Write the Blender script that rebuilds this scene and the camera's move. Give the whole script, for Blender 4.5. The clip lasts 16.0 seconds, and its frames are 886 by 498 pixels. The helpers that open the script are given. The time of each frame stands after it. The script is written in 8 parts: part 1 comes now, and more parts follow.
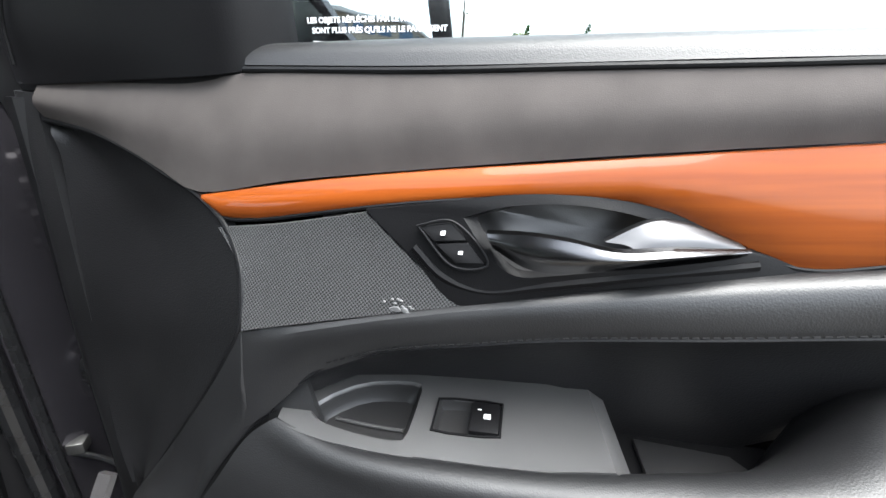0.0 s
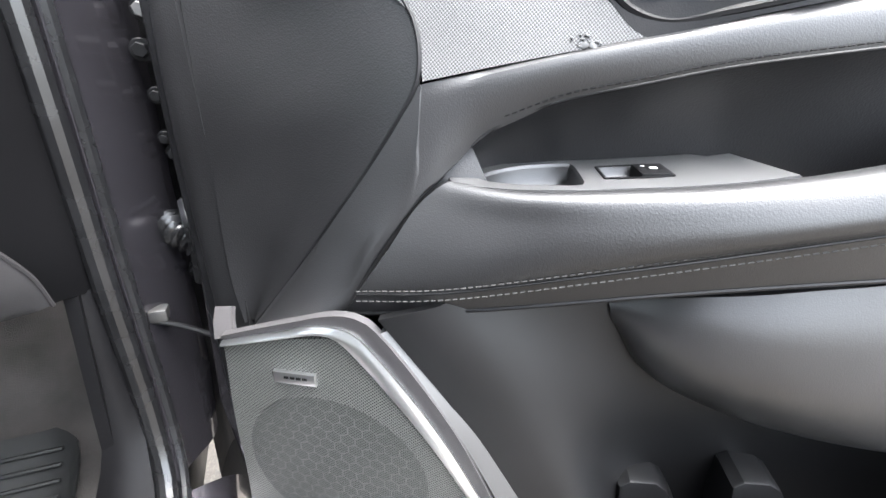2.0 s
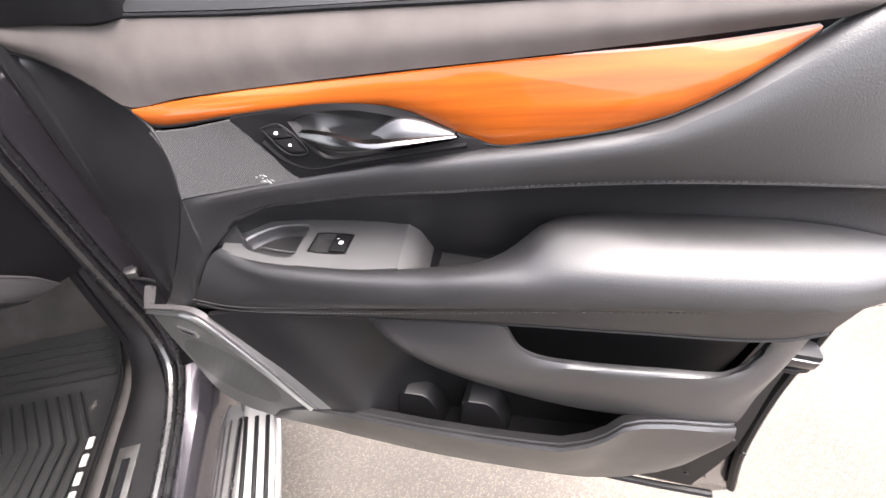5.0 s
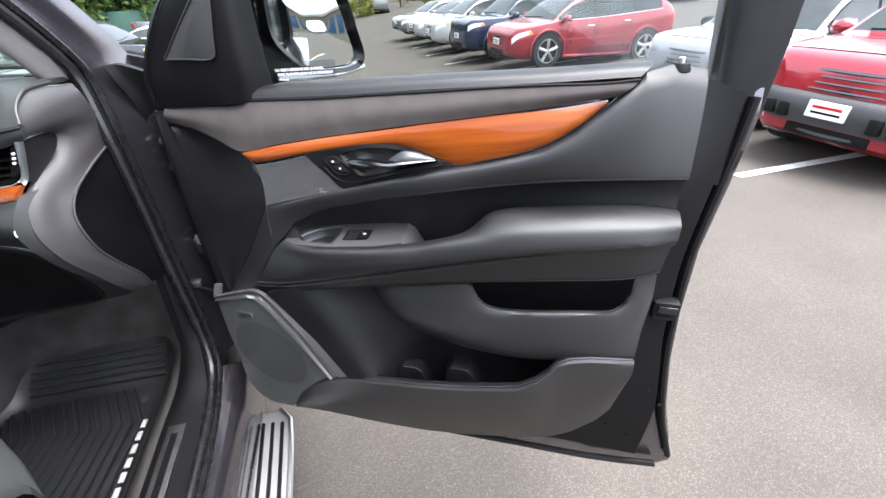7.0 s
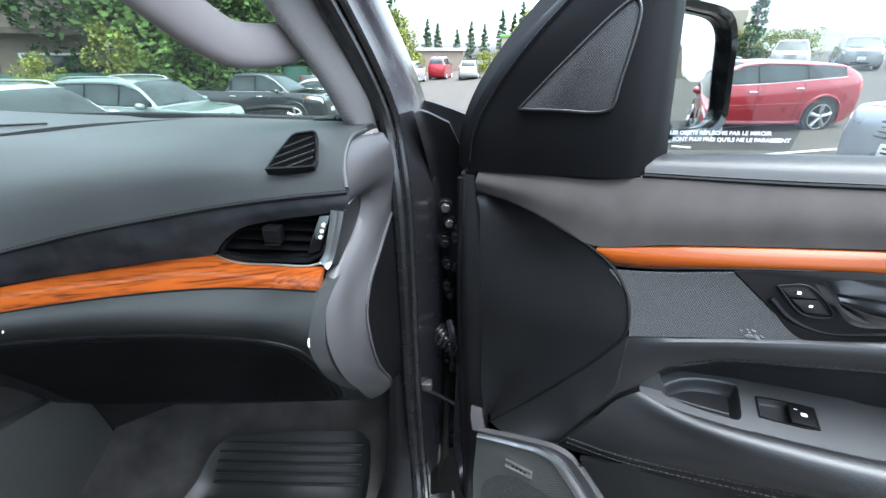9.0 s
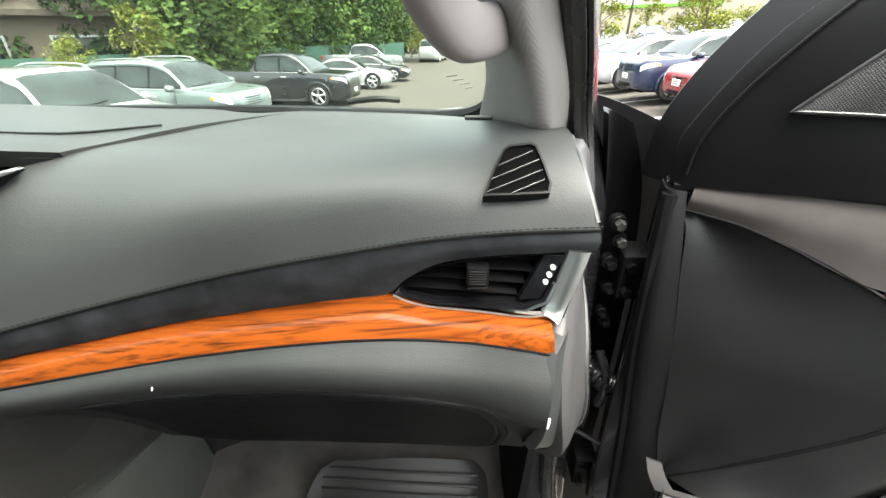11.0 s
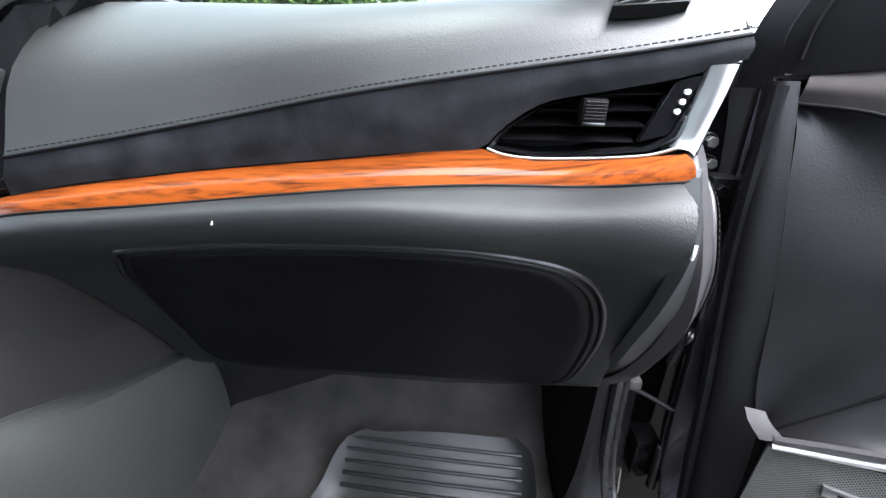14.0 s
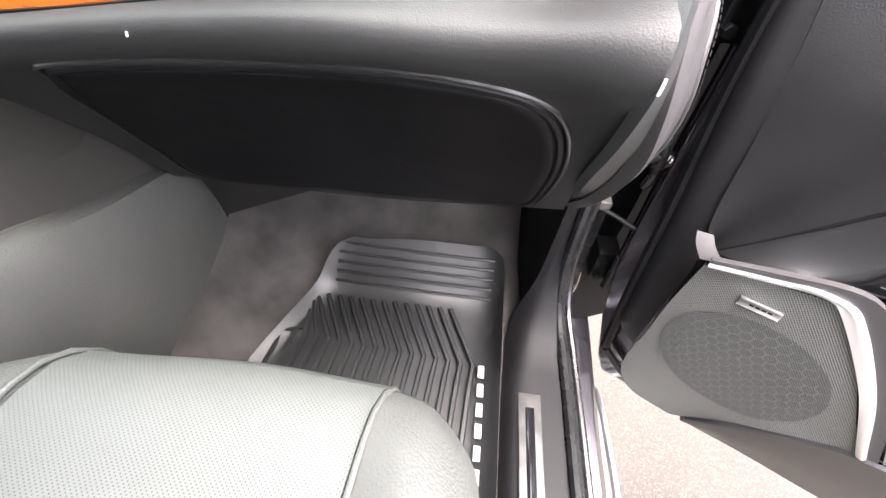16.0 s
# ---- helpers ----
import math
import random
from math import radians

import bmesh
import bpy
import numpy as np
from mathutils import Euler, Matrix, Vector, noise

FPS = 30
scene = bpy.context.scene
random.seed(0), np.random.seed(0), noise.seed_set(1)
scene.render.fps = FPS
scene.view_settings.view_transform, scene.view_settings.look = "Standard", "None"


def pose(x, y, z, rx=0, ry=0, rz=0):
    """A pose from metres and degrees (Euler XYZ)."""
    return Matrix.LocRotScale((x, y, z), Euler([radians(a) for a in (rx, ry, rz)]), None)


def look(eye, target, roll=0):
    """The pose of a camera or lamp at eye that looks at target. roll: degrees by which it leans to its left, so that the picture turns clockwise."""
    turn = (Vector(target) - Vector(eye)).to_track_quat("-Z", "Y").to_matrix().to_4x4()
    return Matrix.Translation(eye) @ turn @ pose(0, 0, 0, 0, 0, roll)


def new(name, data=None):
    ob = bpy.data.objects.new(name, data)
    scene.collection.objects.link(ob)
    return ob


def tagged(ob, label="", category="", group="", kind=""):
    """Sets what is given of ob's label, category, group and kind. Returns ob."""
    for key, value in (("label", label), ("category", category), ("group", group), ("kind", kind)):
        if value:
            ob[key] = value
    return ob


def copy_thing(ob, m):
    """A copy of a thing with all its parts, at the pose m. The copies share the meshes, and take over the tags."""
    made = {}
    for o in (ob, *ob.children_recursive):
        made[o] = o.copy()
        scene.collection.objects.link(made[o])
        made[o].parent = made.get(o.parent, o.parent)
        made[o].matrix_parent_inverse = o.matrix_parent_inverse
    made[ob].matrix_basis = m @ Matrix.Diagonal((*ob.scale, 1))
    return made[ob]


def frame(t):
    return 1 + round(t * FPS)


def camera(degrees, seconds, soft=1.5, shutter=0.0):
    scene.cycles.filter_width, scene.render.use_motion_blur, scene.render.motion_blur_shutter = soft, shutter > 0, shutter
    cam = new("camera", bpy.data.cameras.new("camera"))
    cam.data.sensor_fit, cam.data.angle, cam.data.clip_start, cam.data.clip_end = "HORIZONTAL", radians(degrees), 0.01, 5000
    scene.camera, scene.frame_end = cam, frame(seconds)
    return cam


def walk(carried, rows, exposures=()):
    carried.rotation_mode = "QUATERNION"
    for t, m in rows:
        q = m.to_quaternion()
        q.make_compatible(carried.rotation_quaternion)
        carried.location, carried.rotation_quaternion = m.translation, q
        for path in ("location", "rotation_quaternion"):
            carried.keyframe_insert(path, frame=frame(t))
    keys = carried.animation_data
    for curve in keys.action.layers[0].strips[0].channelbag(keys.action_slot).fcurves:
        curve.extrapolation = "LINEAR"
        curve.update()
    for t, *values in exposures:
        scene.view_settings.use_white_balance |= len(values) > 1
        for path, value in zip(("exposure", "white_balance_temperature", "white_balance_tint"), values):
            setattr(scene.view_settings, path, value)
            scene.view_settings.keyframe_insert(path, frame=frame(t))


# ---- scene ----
import functools

cam = camera(95.4, 16.0)
PATH = [
    (0, (1.199, -0.516, 1.339), (1.77, 1.24, 0.571), 4.6),
    (0.5, (1.125, -0.508, 1.334), (1.763, 1.234, 0.585), 4.7),
    (1, (1.077, -0.498, 1.303), (1.769, 1.227, 0.565), 4.6),
    (1.5, (1.055, -0.504, 1.247), (1.793, 1.188, 0.479), 4.5),
    (2, (1.042, -0.537, 1.181), (1.781, 1.127, 0.354), 4.2),
    (2.5, (1.045, -0.57, 1.134), (1.783, 1.056, 0.233), 4.2),
    (3, (1.087, -0.577, 1.149), (1.719, 0.905, -0.037), 4.9),
    (3.5, (1.163, -0.597, 1.185), (1.759, 0.86, -0.049), 3.2),
    (4, (1.256, -0.603, 1.278), (1.725, 0.776, -0.092), 1.3),
    (4.5, (1.297, -0.63, 1.376), (1.672, 0.72, -0.052), -0.5),
    (5, (1.341, -0.677, 1.444), (1.674, 0.704, 0.036), -1.1),
    (5.2, (1.36, -0.702, 1.458), (1.685, 0.691, 0.06), -1.3),
    (7.3, (1.272, -0.975, 1.49), (1.705, 0.686, 0.464), -0.9),
    (7.5, (1.265, -0.964, 1.484), (1.676, 0.72, 0.487), -0.7),
    (8, (1.196, -0.87, 1.475), (1.507, 0.877, 0.553), -0.2),
    (8.3, (1.113, -0.791, 1.473), (1.322, 0.988, 0.585), -0.2),
    (8.5, (1.054, -0.723, 1.47), (1.187, 1.065, 0.583), -0.0),
    (8.7, (0.988, -0.685, 1.469), (1.063, 1.11, 0.592), 0.5),
    (9, (0.936, -0.623, 1.454), (0.922, 1.18, 0.588), 0.2),
    (9.2, (0.909, -0.602, 1.446), (0.843, 1.203, 0.586), 0.3),
    (11.3, (0.69, -0.504, 1.472), (0.581, 1.247, 0.511), -0.6),
    (11.5, (0.661, -0.499, 1.483), (0.543, 1.248, 0.517), -0.7),
    (12, (0.602, -0.51, 1.506), (0.439, 1.25, 0.569), -1.0),
    (12.5, (0.59, -0.544, 1.489), (0.398, 1.261, 0.649), -0.7),
    (13, (0.619, -0.552, 1.415), (0.426, 1.304, 0.695), 0.4),
    (13.5, (0.641, -0.549, 1.34), (0.475, 1.324, 0.66), 1.4),
    (14, (0.653, -0.554, 1.282), (0.511, 1.301, 0.549), 2.5),
    (14.5, (0.647, -0.552, 1.261), (0.562, 1.231, 0.359), 3.6),
    (15, (0.641, -0.542, 1.266), (0.599, 1.1, 0.125), 4.2),
    (15.5, (0.646, -0.528, 1.275), (0.611, 0.963, -0.057), 4.5),
    (16, (0.691, -0.535, 1.298), (0.614, 0.784, -0.203), 4.2),
]
EXPOSURES = [(0, 2.7, 6300, 6), (2.5, 4.1, 6300, 11), (3.5, 4.05, 6800, 17), (5, 3.45, 6800, 16), (7.5, 2.45, 6000, 9), (8.5, 2.45, 5700, 1), (9, 2.5, 5650, 3), (11.5, 2.9, 7000, 3), (12.5, 2.75, 6500, 6), (14, 3.05, 6000, 11), (14.5, 3.35, 6000, 13), (15.5, 3.7, 6600, 16), (16, 3.85, 6700, 17)]
walk(cam, [(t, look(eye, target, roll)) for t, eye, target, roll in PATH], EXPOSURES)

# ---------------------------------------------------------------- world and sun
world = bpy.data.worlds.new("sky")
scene.world = world
world.use_nodes = True
wn, wl = world.node_tree.nodes, world.node_tree.links
sky = wn.new("ShaderNodeTexSky")
sky.sky_type, sky.sun_disc = "NISHITA", False
sky.sun_elevation, sky.sun_rotation = radians(74), radians(122)
sky.air_density, sky.dust_density, sky.ozone_density = 1.0, 4.0, 1.0
pale = wn.new("ShaderNodeHueSaturation")
pale.inputs["Saturation"].default_value = 0.35
wl.new(sky.outputs["Color"], pale.inputs["Color"])
wl.new(pale.outputs["Color"], wn["Background"].inputs["Color"])
wn["Background"].inputs["Strength"].default_value = 0.21
sun = new("sun", bpy.data.lights.new("sun", "SUN"))
sun.data.energy, sun.data.angle, sun.data.color = 1.25, radians(60), (1, 0.99, 0.975)
sun.matrix_world = look((8, -5, 34), (0, 0, 0))


# ---------------------------------------------------------------- materials
def pbr(name, col, rough=0.5, metal=0.0, coat=0.0, grain=None, bump=0.0, var=0.12, vscale=9.0, rvar=0.1, kind="noise", stretch=(1, 1, 1), spec=0.4, island=0.0):
    """A surface with slow colour variation, roughness variation and a fine relief."""
    m = bpy.data.materials.new(name)
    m.use_nodes = True
    nt = m.node_tree
    b = nt.nodes["Principled BSDF"]
    b.inputs["Metallic"].default_value, b.inputs["Coat Weight"].default_value = metal, coat
    b.inputs["Coat Roughness"].default_value = 0.03
    b.inputs["Specular IOR Level"].default_value = spec
    tc = nt.nodes.new("ShaderNodeTexCoord")
    mp = nt.nodes.new("ShaderNodeMapping")
    mp.inputs["Scale"].default_value = stretch
    nt.links.new(tc.outputs["Object"], mp.inputs["Vector"])
    n = nt.nodes.new("ShaderNodeTexNoise")
    n.inputs["Scale"].default_value, n.inputs["Detail"].default_value = vscale, 6
    nt.links.new(mp.outputs["Vector"], n.inputs["Vector"])
    r = nt.nodes.new("ShaderNodeValToRGB")
    r.color_ramp.elements[0].position, r.color_ramp.elements[1].position = 0.3, 0.7
    r.color_ramp.elements[0].color = (*[c * (1 - var) for c in col], 1)
    r.color_ramp.elements[1].color = (*[min(1, c * (1 + var)) for c in col], 1)
    nt.links.new(n.outputs["Fac"], r.inputs["Fac"])
    out = r.outputs["Color"]
    if island:
        g = nt.nodes.new("ShaderNodeNewGeometry")
        h = nt.nodes.new("ShaderNodeHueSaturation")
        v = nt.nodes.new("ShaderNodeMapRange")
        v.inputs["To Min"].default_value, v.inputs["To Max"].default_value = 1 - island, 1 + island
        nt.links.new(g.outputs["Random Per Island"], v.inputs["Value"])
        nt.links.new(v.outputs["Result"], h.inputs["Value"])
        nt.links.new(out, h.inputs["Color"])
        out = h.outputs["Color"]
    nt.links.new(out, b.inputs["Base Color"])
    rr = nt.nodes.new("ShaderNodeMapRange")
    rr.inputs["To Min"].default_value, rr.inputs["To Max"].default_value = max(0.02, rough - rvar), min(1, rough + rvar)
    nt.links.new(n.outputs["Fac"], rr.inputs["Value"])
    nt.links.new(rr.outputs["Result"], b.inputs["Roughness"])
    if grain:
        if kind == "cell":
            g = nt.nodes.new("ShaderNodeTexVoronoi")
            g.inputs["Scale"].default_value = grain
            height = g.outputs["Distance"]
        else:
            g = nt.nodes.new("ShaderNodeTexNoise")
            g.inputs["Scale"].default_value, g.inputs["Detail"].default_value = grain, 4
            height = g.outputs["Fac"]
        nt.links.new(mp.outputs["Vector"], g.inputs["Vector"])
        bp = nt.nodes.new("ShaderNodeBump")
        bp.inputs["Strength"].default_value, bp.inputs["Distance"].default_value = bump, 0.6 / grain
        nt.links.new(height, bp.inputs["Height"])
        nt.links.new(bp.outputs["Normal"], b.inputs["Normal"])
    return m


def dotted(name, col, hole, pitch, axes="XZ", rough=0.5, metal=0.0, size=0.2):
    """Sheet with rows of small punched holes, pitch in metres."""
    m = pbr(name, col, rough, metal, var=0.08, vscale=6)
    nt = m.node_tree
    b = nt.nodes["Principled BSDF"]
    tc = next(n for n in nt.nodes if n.bl_idname == "ShaderNodeTexCoord")
    sep = nt.nodes.new("ShaderNodeSeparateXYZ")
    nt.links.new(tc.outputs["Object"], sep.inputs["Vector"])
    waves = []
    for a, b2 in ((axes[0], 1), (axes[1], 1)):
        k = nt.nodes.new("ShaderNodeMath")
        k.operation = "MULTIPLY"
        k.inputs[1].default_value = 2 * math.pi / pitch
        nt.links.new(sep.outputs[a], k.inputs[0])
        s = nt.nodes.new("ShaderNodeMath")
        s.operation = "SINE"
        nt.links.new(k.outputs[0], s.inputs[0])
        waves.append(s)
    mul = nt.nodes.new("ShaderNodeMath")
    mul.operation = "MULTIPLY"
    nt.links.new(waves[0].outputs[0], mul.inputs[0])
    nt.links.new(waves[1].outputs[0], mul.inputs[1])
    step = nt.nodes.new("ShaderNodeMapRange")
    step.inputs["From Min"].default_value, step.inputs["From Max"].default_value = size, size + 0.25
    nt.links.new(mul.outputs[0], step.inputs["Value"])
    mix = nt.nodes.new("ShaderNodeMix")
    mix.data_type = "RGBA"
    mix.inputs["B"].default_value = (*hole, 1)
    nt.links.new(b.inputs["Base Color"].links[0].from_socket, mix.inputs["A"])
    nt.links.new(step.outputs["Result"], mix.inputs["Factor"])
    nt.links.new(mix.outputs["Result"], b.inputs["Base Color"])
    bp = nt.nodes.new("ShaderNodeBump")
    bp.inputs["Strength"].default_value, bp.inputs["Distance"].default_value, bp.invert = 0.6, pitch * 0.3, True
    nt.links.new(step.outputs["Result"], bp.inputs["Height"])
    nt.links.new(bp.outputs["Normal"], b.inputs["Normal"])
    return m


def wood_mat(name, light, dark, along=(2.0, 60.0, 60.0), slope=8.5, stops=(0.38, 0.62), detail=8):
    m = pbr(name, light, 0.5, coat=0.45, rvar=0.05, spec=0.05)
    nt = m.node_tree
    b = nt.nodes["Principled BSDF"]
    tc = next(n for n in nt.nodes if n.bl_idname == "ShaderNodeTexCoord")
    mp = nt.nodes.new("ShaderNodeMapping")
    mp.inputs["Scale"].default_value = along
    lean = nt.nodes.new("ShaderNodeMapping")
    lean.inputs["Rotation"].default_value = (0, radians(slope), 0)
    nt.links.new(tc.outputs["Object"], lean.inputs["Vector"])
    nt.links.new(lean.outputs["Vector"], mp.inputs["Vector"])
    n = nt.nodes.new("ShaderNodeTexNoise")
    n.inputs["Scale"].default_value, n.inputs["Detail"].default_value, n.inputs["Distortion"].default_value = 1.6, detail, 0.25
    nt.links.new(mp.outputs["Vector"], n.inputs["Vector"])
    r = nt.nodes.new("ShaderNodeValToRGB")
    r.color_ramp.elements[0].position, r.color_ramp.elements[1].position = stops
    r.color_ramp.elements[0].color, r.color_ramp.elements[1].color = (*dark, 1), (*light, 1)
    nt.links.new(n.outputs["Fac"], r.inputs["Fac"])
    nt.links.new(r.outputs["Color"], b.inputs["Base Color"])
    return m


def glass_mat(name, tint=(0.9, 0.95, 0.92), rough=0.0):
    """Clear pane: tinted see-through with a mirror-like sheen that grows towards grazing angles."""
    m = bpy.data.materials.new(name)
    m.use_nodes = True
    nt = m.node_tree
    nt.nodes.remove(nt.nodes["Principled BSDF"])
    out = nt.nodes["Material Output"]
    clear, shine, mix = nt.nodes.new("ShaderNodeBsdfTransparent"), nt.nodes.new("ShaderNodeBsdfGlossy"), nt.nodes.new("ShaderNodeMixShader")
    clear.inputs["Color"].default_value = (*tint, 1)
    shine.inputs["Roughness"].default_value = rough
    lw, pw, mr = nt.nodes.new("ShaderNodeLayerWeight"), nt.nodes.new("ShaderNodeMath"), nt.nodes.new("ShaderNodeMapRange")
    lw.inputs["Blend"].default_value = 0.5
    pw.operation, pw.inputs[1].default_value = "POWER", 5.0
    mr.inputs["To Min"].default_value, mr.inputs["To Max"].default_value = 0.03, 0.8
    nt.links.new(lw.outputs["Facing"], pw.inputs[0])
    nt.links.new(pw.outputs[0], mr.inputs["Value"])
    nt.links.new(mr.outputs["Result"], mix.inputs["Fac"])
    nt.links.new(clear.outputs[0], mix.inputs[1])
    nt.links.new(shine.outputs[0], mix.inputs[2])
    nt.links.new(mix.outputs[0], out.inputs["Surface"])
    return m


LEATHER = pbr("black leather", (0.006, 0.0059, 0.0064), 0.45, grain=900, bump=0.16, kind="cell", var=0.25, vscale=5, spec=0.52)
HOLLOW = pbr("black smooth moulded plastic", (0.004, 0.004, 0.0043), 0.4, grain=1100, bump=0.1, var=0.2, spec=0.22)
VINYL = pbr("black grained vinyl", (0.0072, 0.0071, 0.0077), 0.46, grain=700, bump=0.18, kind="cell", var=0.25, vscale=6, spec=0.36)
DASH_LEATHER = pbr("charcoal dash leather", (0.024, 0.0252, 0.0252), 0.45, grain=800, bump=0.16, kind="cell", var=0.25, vscale=5, spec=0.6)
# The dash leather again, base colour lowered to paint shade on the downward-facing pad.
SHADED_DASH_LEATHER = pbr("charcoal dash leather darkened for shade", (0.0145, 0.015, 0.015), 0.47, grain=800, bump=0.15, kind="cell", var=0.25, vscale=5, spec=0.46)
SUEDE = pbr("dark grey suede", (0.06, 0.0535, 0.0505), 0.95, grain=1500, bump=0.3, var=0.16, vscale=26, spec=0.12)
DASH_SUEDE = pbr("black suede", (0.022, 0.0232, 0.0255), 0.95, grain=900, bump=0.6, var=0.5, vscale=30, spec=0.15)
WOOD = wood_mat("orange lacquered wood", (0.215, 0.05, 0.0062), (0.15, 0.032, 0.0045))
DASH_WOOD = wood_mat("streaked lacquered wood", (0.225, 0.05, 0.007), (0.055, 0.013, 0.004), (0.5, 150, 150), stops=(0.3, 0.54), detail=3.5)
DARK_WOOD = wood_mat("dark brown lacquered wood", (0.06, 0.014, 0.006), (0.02, 0.006, 0.004), (2.5, 46, 46))
PLASTIC = pbr("dark grey moulded plastic", (0.012, 0.0118, 0.0122), 0.36, grain=1100, bump=0.18, var=0.15, spec=0.6)
SOFT_PLASTIC = pbr("black soft-touch plastic", (0.0035, 0.0034, 0.0038), 0.5, grain=900, bump=0.2, var=0.2, spec=0.13)
GREY_PLASTIC = pbr("satin grey plastic", (0.040, 0.0395, 0.040), 0.38, grain=1300, bump=0.14, var=0.1, spec=0.65)
POCKET = pbr("dark grey pocket plastic", (0.016, 0.0157, 0.0162), 0.38, grain=900, bump=0.2, var=0.2, spec=0.55)
BLACK = pbr("black rubber", (0.005, 0.005, 0.0055), 0.45, spec=0.16, var=0.2, vscale=30)
PIANO = pbr("glossy black plastic", (0.006, 0.006, 0.007), 0.08, rvar=0.03, coat=0.5)
SILVER = pbr("satin silver trim", (0.60, 0.60, 0.59), 0.38, 1.0, var=0.05, rvar=0.05)
BRIGHT = pbr("bright brushed aluminium", (0.6, 0.6, 0.6), 0.32, 1.0, var=0.04, rvar=0.05)
CHROME = pbr("bright chrome", (0.105, 0.105, 0.108), 0.24, 1.0, var=0.04, rvar=0.05)
STEEL = pbr("zinc-plated steel", (0.13, 0.128, 0.125), 0.5, 1.0, var=0.2, vscale=60)
ROOT_METAL = pbr("satin aluminium", (0.085, 0.085, 0.088), 0.42, 1.0, var=0.05, rvar=0.05)
PAINT = pbr("dark metallic car paint", (0.075, 0.07, 0.08), 0.24, 0.85, coat=1.0, var=0.05, vscale=14)
PAINT.node_tree.nodes["Principled BSDF"].inputs["Coat Roughness"].default_value = 0.1
TAUPE = pbr("taupe soft-touch pillar vinyl", (0.036, 0.034, 0.035), 0.46, grain=900, bump=0.25, var=0.08)
WEAVE = dotted("grey woven headliner cloth", (0.2, 0.19, 0.186), (0.15, 0.143, 0.139), 0.0022, "YZ", 0.9)
GRIP = pbr("grey grab-handle vinyl", (0.19, 0.172, 0.172), 0.5, grain=1200, bump=0.2, var=0.06)
SPEAKER = dotted("perforated black speaker cloth", (0.05, 0.05, 0.051), (0.003, 0.003, 0.003), 0.0026, "XZ", 0.55, size=-0.15)
METAL_GRILLE = dotted("perforated grey metal grille", (0.12, 0.122, 0.115), (0.012, 0.012, 0.012), 0.0034, "XZ", 0.42, 0.4, size=0.0)
VENT_TRIM = pbr("satin grey metal trim", (0.33, 0.34, 0.34), 0.42, 1.0, var=0.05, rvar=0.05)
# Near-black without sheen: painted shade for an opening that isn't cut through.
WELL_SHADE = pbr("matt black painted well shade", (0.0016, 0.0016, 0.0017), 0.95, spec=0.03)
SEAL = pbr("glossy black seal rubber", (0.007, 0.007, 0.0075), 0.27, spec=0.5, var=0.2, vscale=30)
CARPET = pbr("grey car carpet", (0.032, 0.030, 0.029), 1.0, grain=700, bump=1.0, var=0.35, vscale=14, spec=0.1)
RUBBER = pbr("black moulded rubber", (0.0075, 0.0078, 0.008), 0.42, grain=900, bump=0.2, var=0.2, vscale=12)
SEAT_LEATHER = pbr("grey-green seat leather", (0.062, 0.065, 0.061), 0.46, grain=420, bump=0.3, kind="cell", var=0.12)
SEAT_DOTS = dotted("perforated seat leather", (0.078, 0.084, 0.079), (0.03, 0.031, 0.03), 0.0036, "XY", 0.48, size=0.5)
TUNNEL = pbr("dark grey-green tunnel leather", (0.046, 0.047, 0.044), 0.42, grain=420, bump=0.2, kind="cell", var=0.15)
TUNNEL_TOP = pbr("dark taupe moulded plastic", (0.022, 0.0205, 0.019), 0.55, grain=900, bump=0.2, var=0.12, spec=0.3)
DARK_THREAD = pbr("black sewing thread", (0.009, 0.009, 0.0094), 0.8, var=0.1, spec=0.05)
THREAD = pbr("grey sewing thread", (0.025, 0.025, 0.0245), 0.8, var=0.1, spec=0.1)
ETCHED = pbr("frosted etched letters", (0.7, 0.7, 0.7), 0.7, var=0.06)
WHITE = pbr("white paint", (0.75, 0.75, 0.74), 0.5, var=0.06)
SCUFF = pbr("pale chalky scuff", (0.1, 0.1, 0.1), 0.8, var=0.25, vscale=200)
RIB = pbr("grey plastic ribs", (0.085, 0.085, 0.08), 0.5, var=0.1)
GRILLE_DARK = dotted("dark perforated loudspeaker field", (0.066, 0.068, 0.065), (0.009, 0.009, 0.009), 0.0034, "XZ", 0.5, 0.3, size=0.0)
GLASS = glass_mat("clear car glass", (0.97, 0.985, 0.98))
DOOR_GLASS = glass_mat("lightly tinted side glass", (0.76, 0.785, 0.77))
SCREEN_GLASS = glass_mat("green-tinted laminated glass", (0.85, 0.895, 0.855))
MIRROR = pbr("mirror glass", (0.88, 0.9, 0.9), 0.02, 1.0, var=0.0, rvar=0.0)
SCREEN = pbr("dark display glass", (0.010, 0.012, 0.014), 0.05, rvar=0.02, coat=0.6)


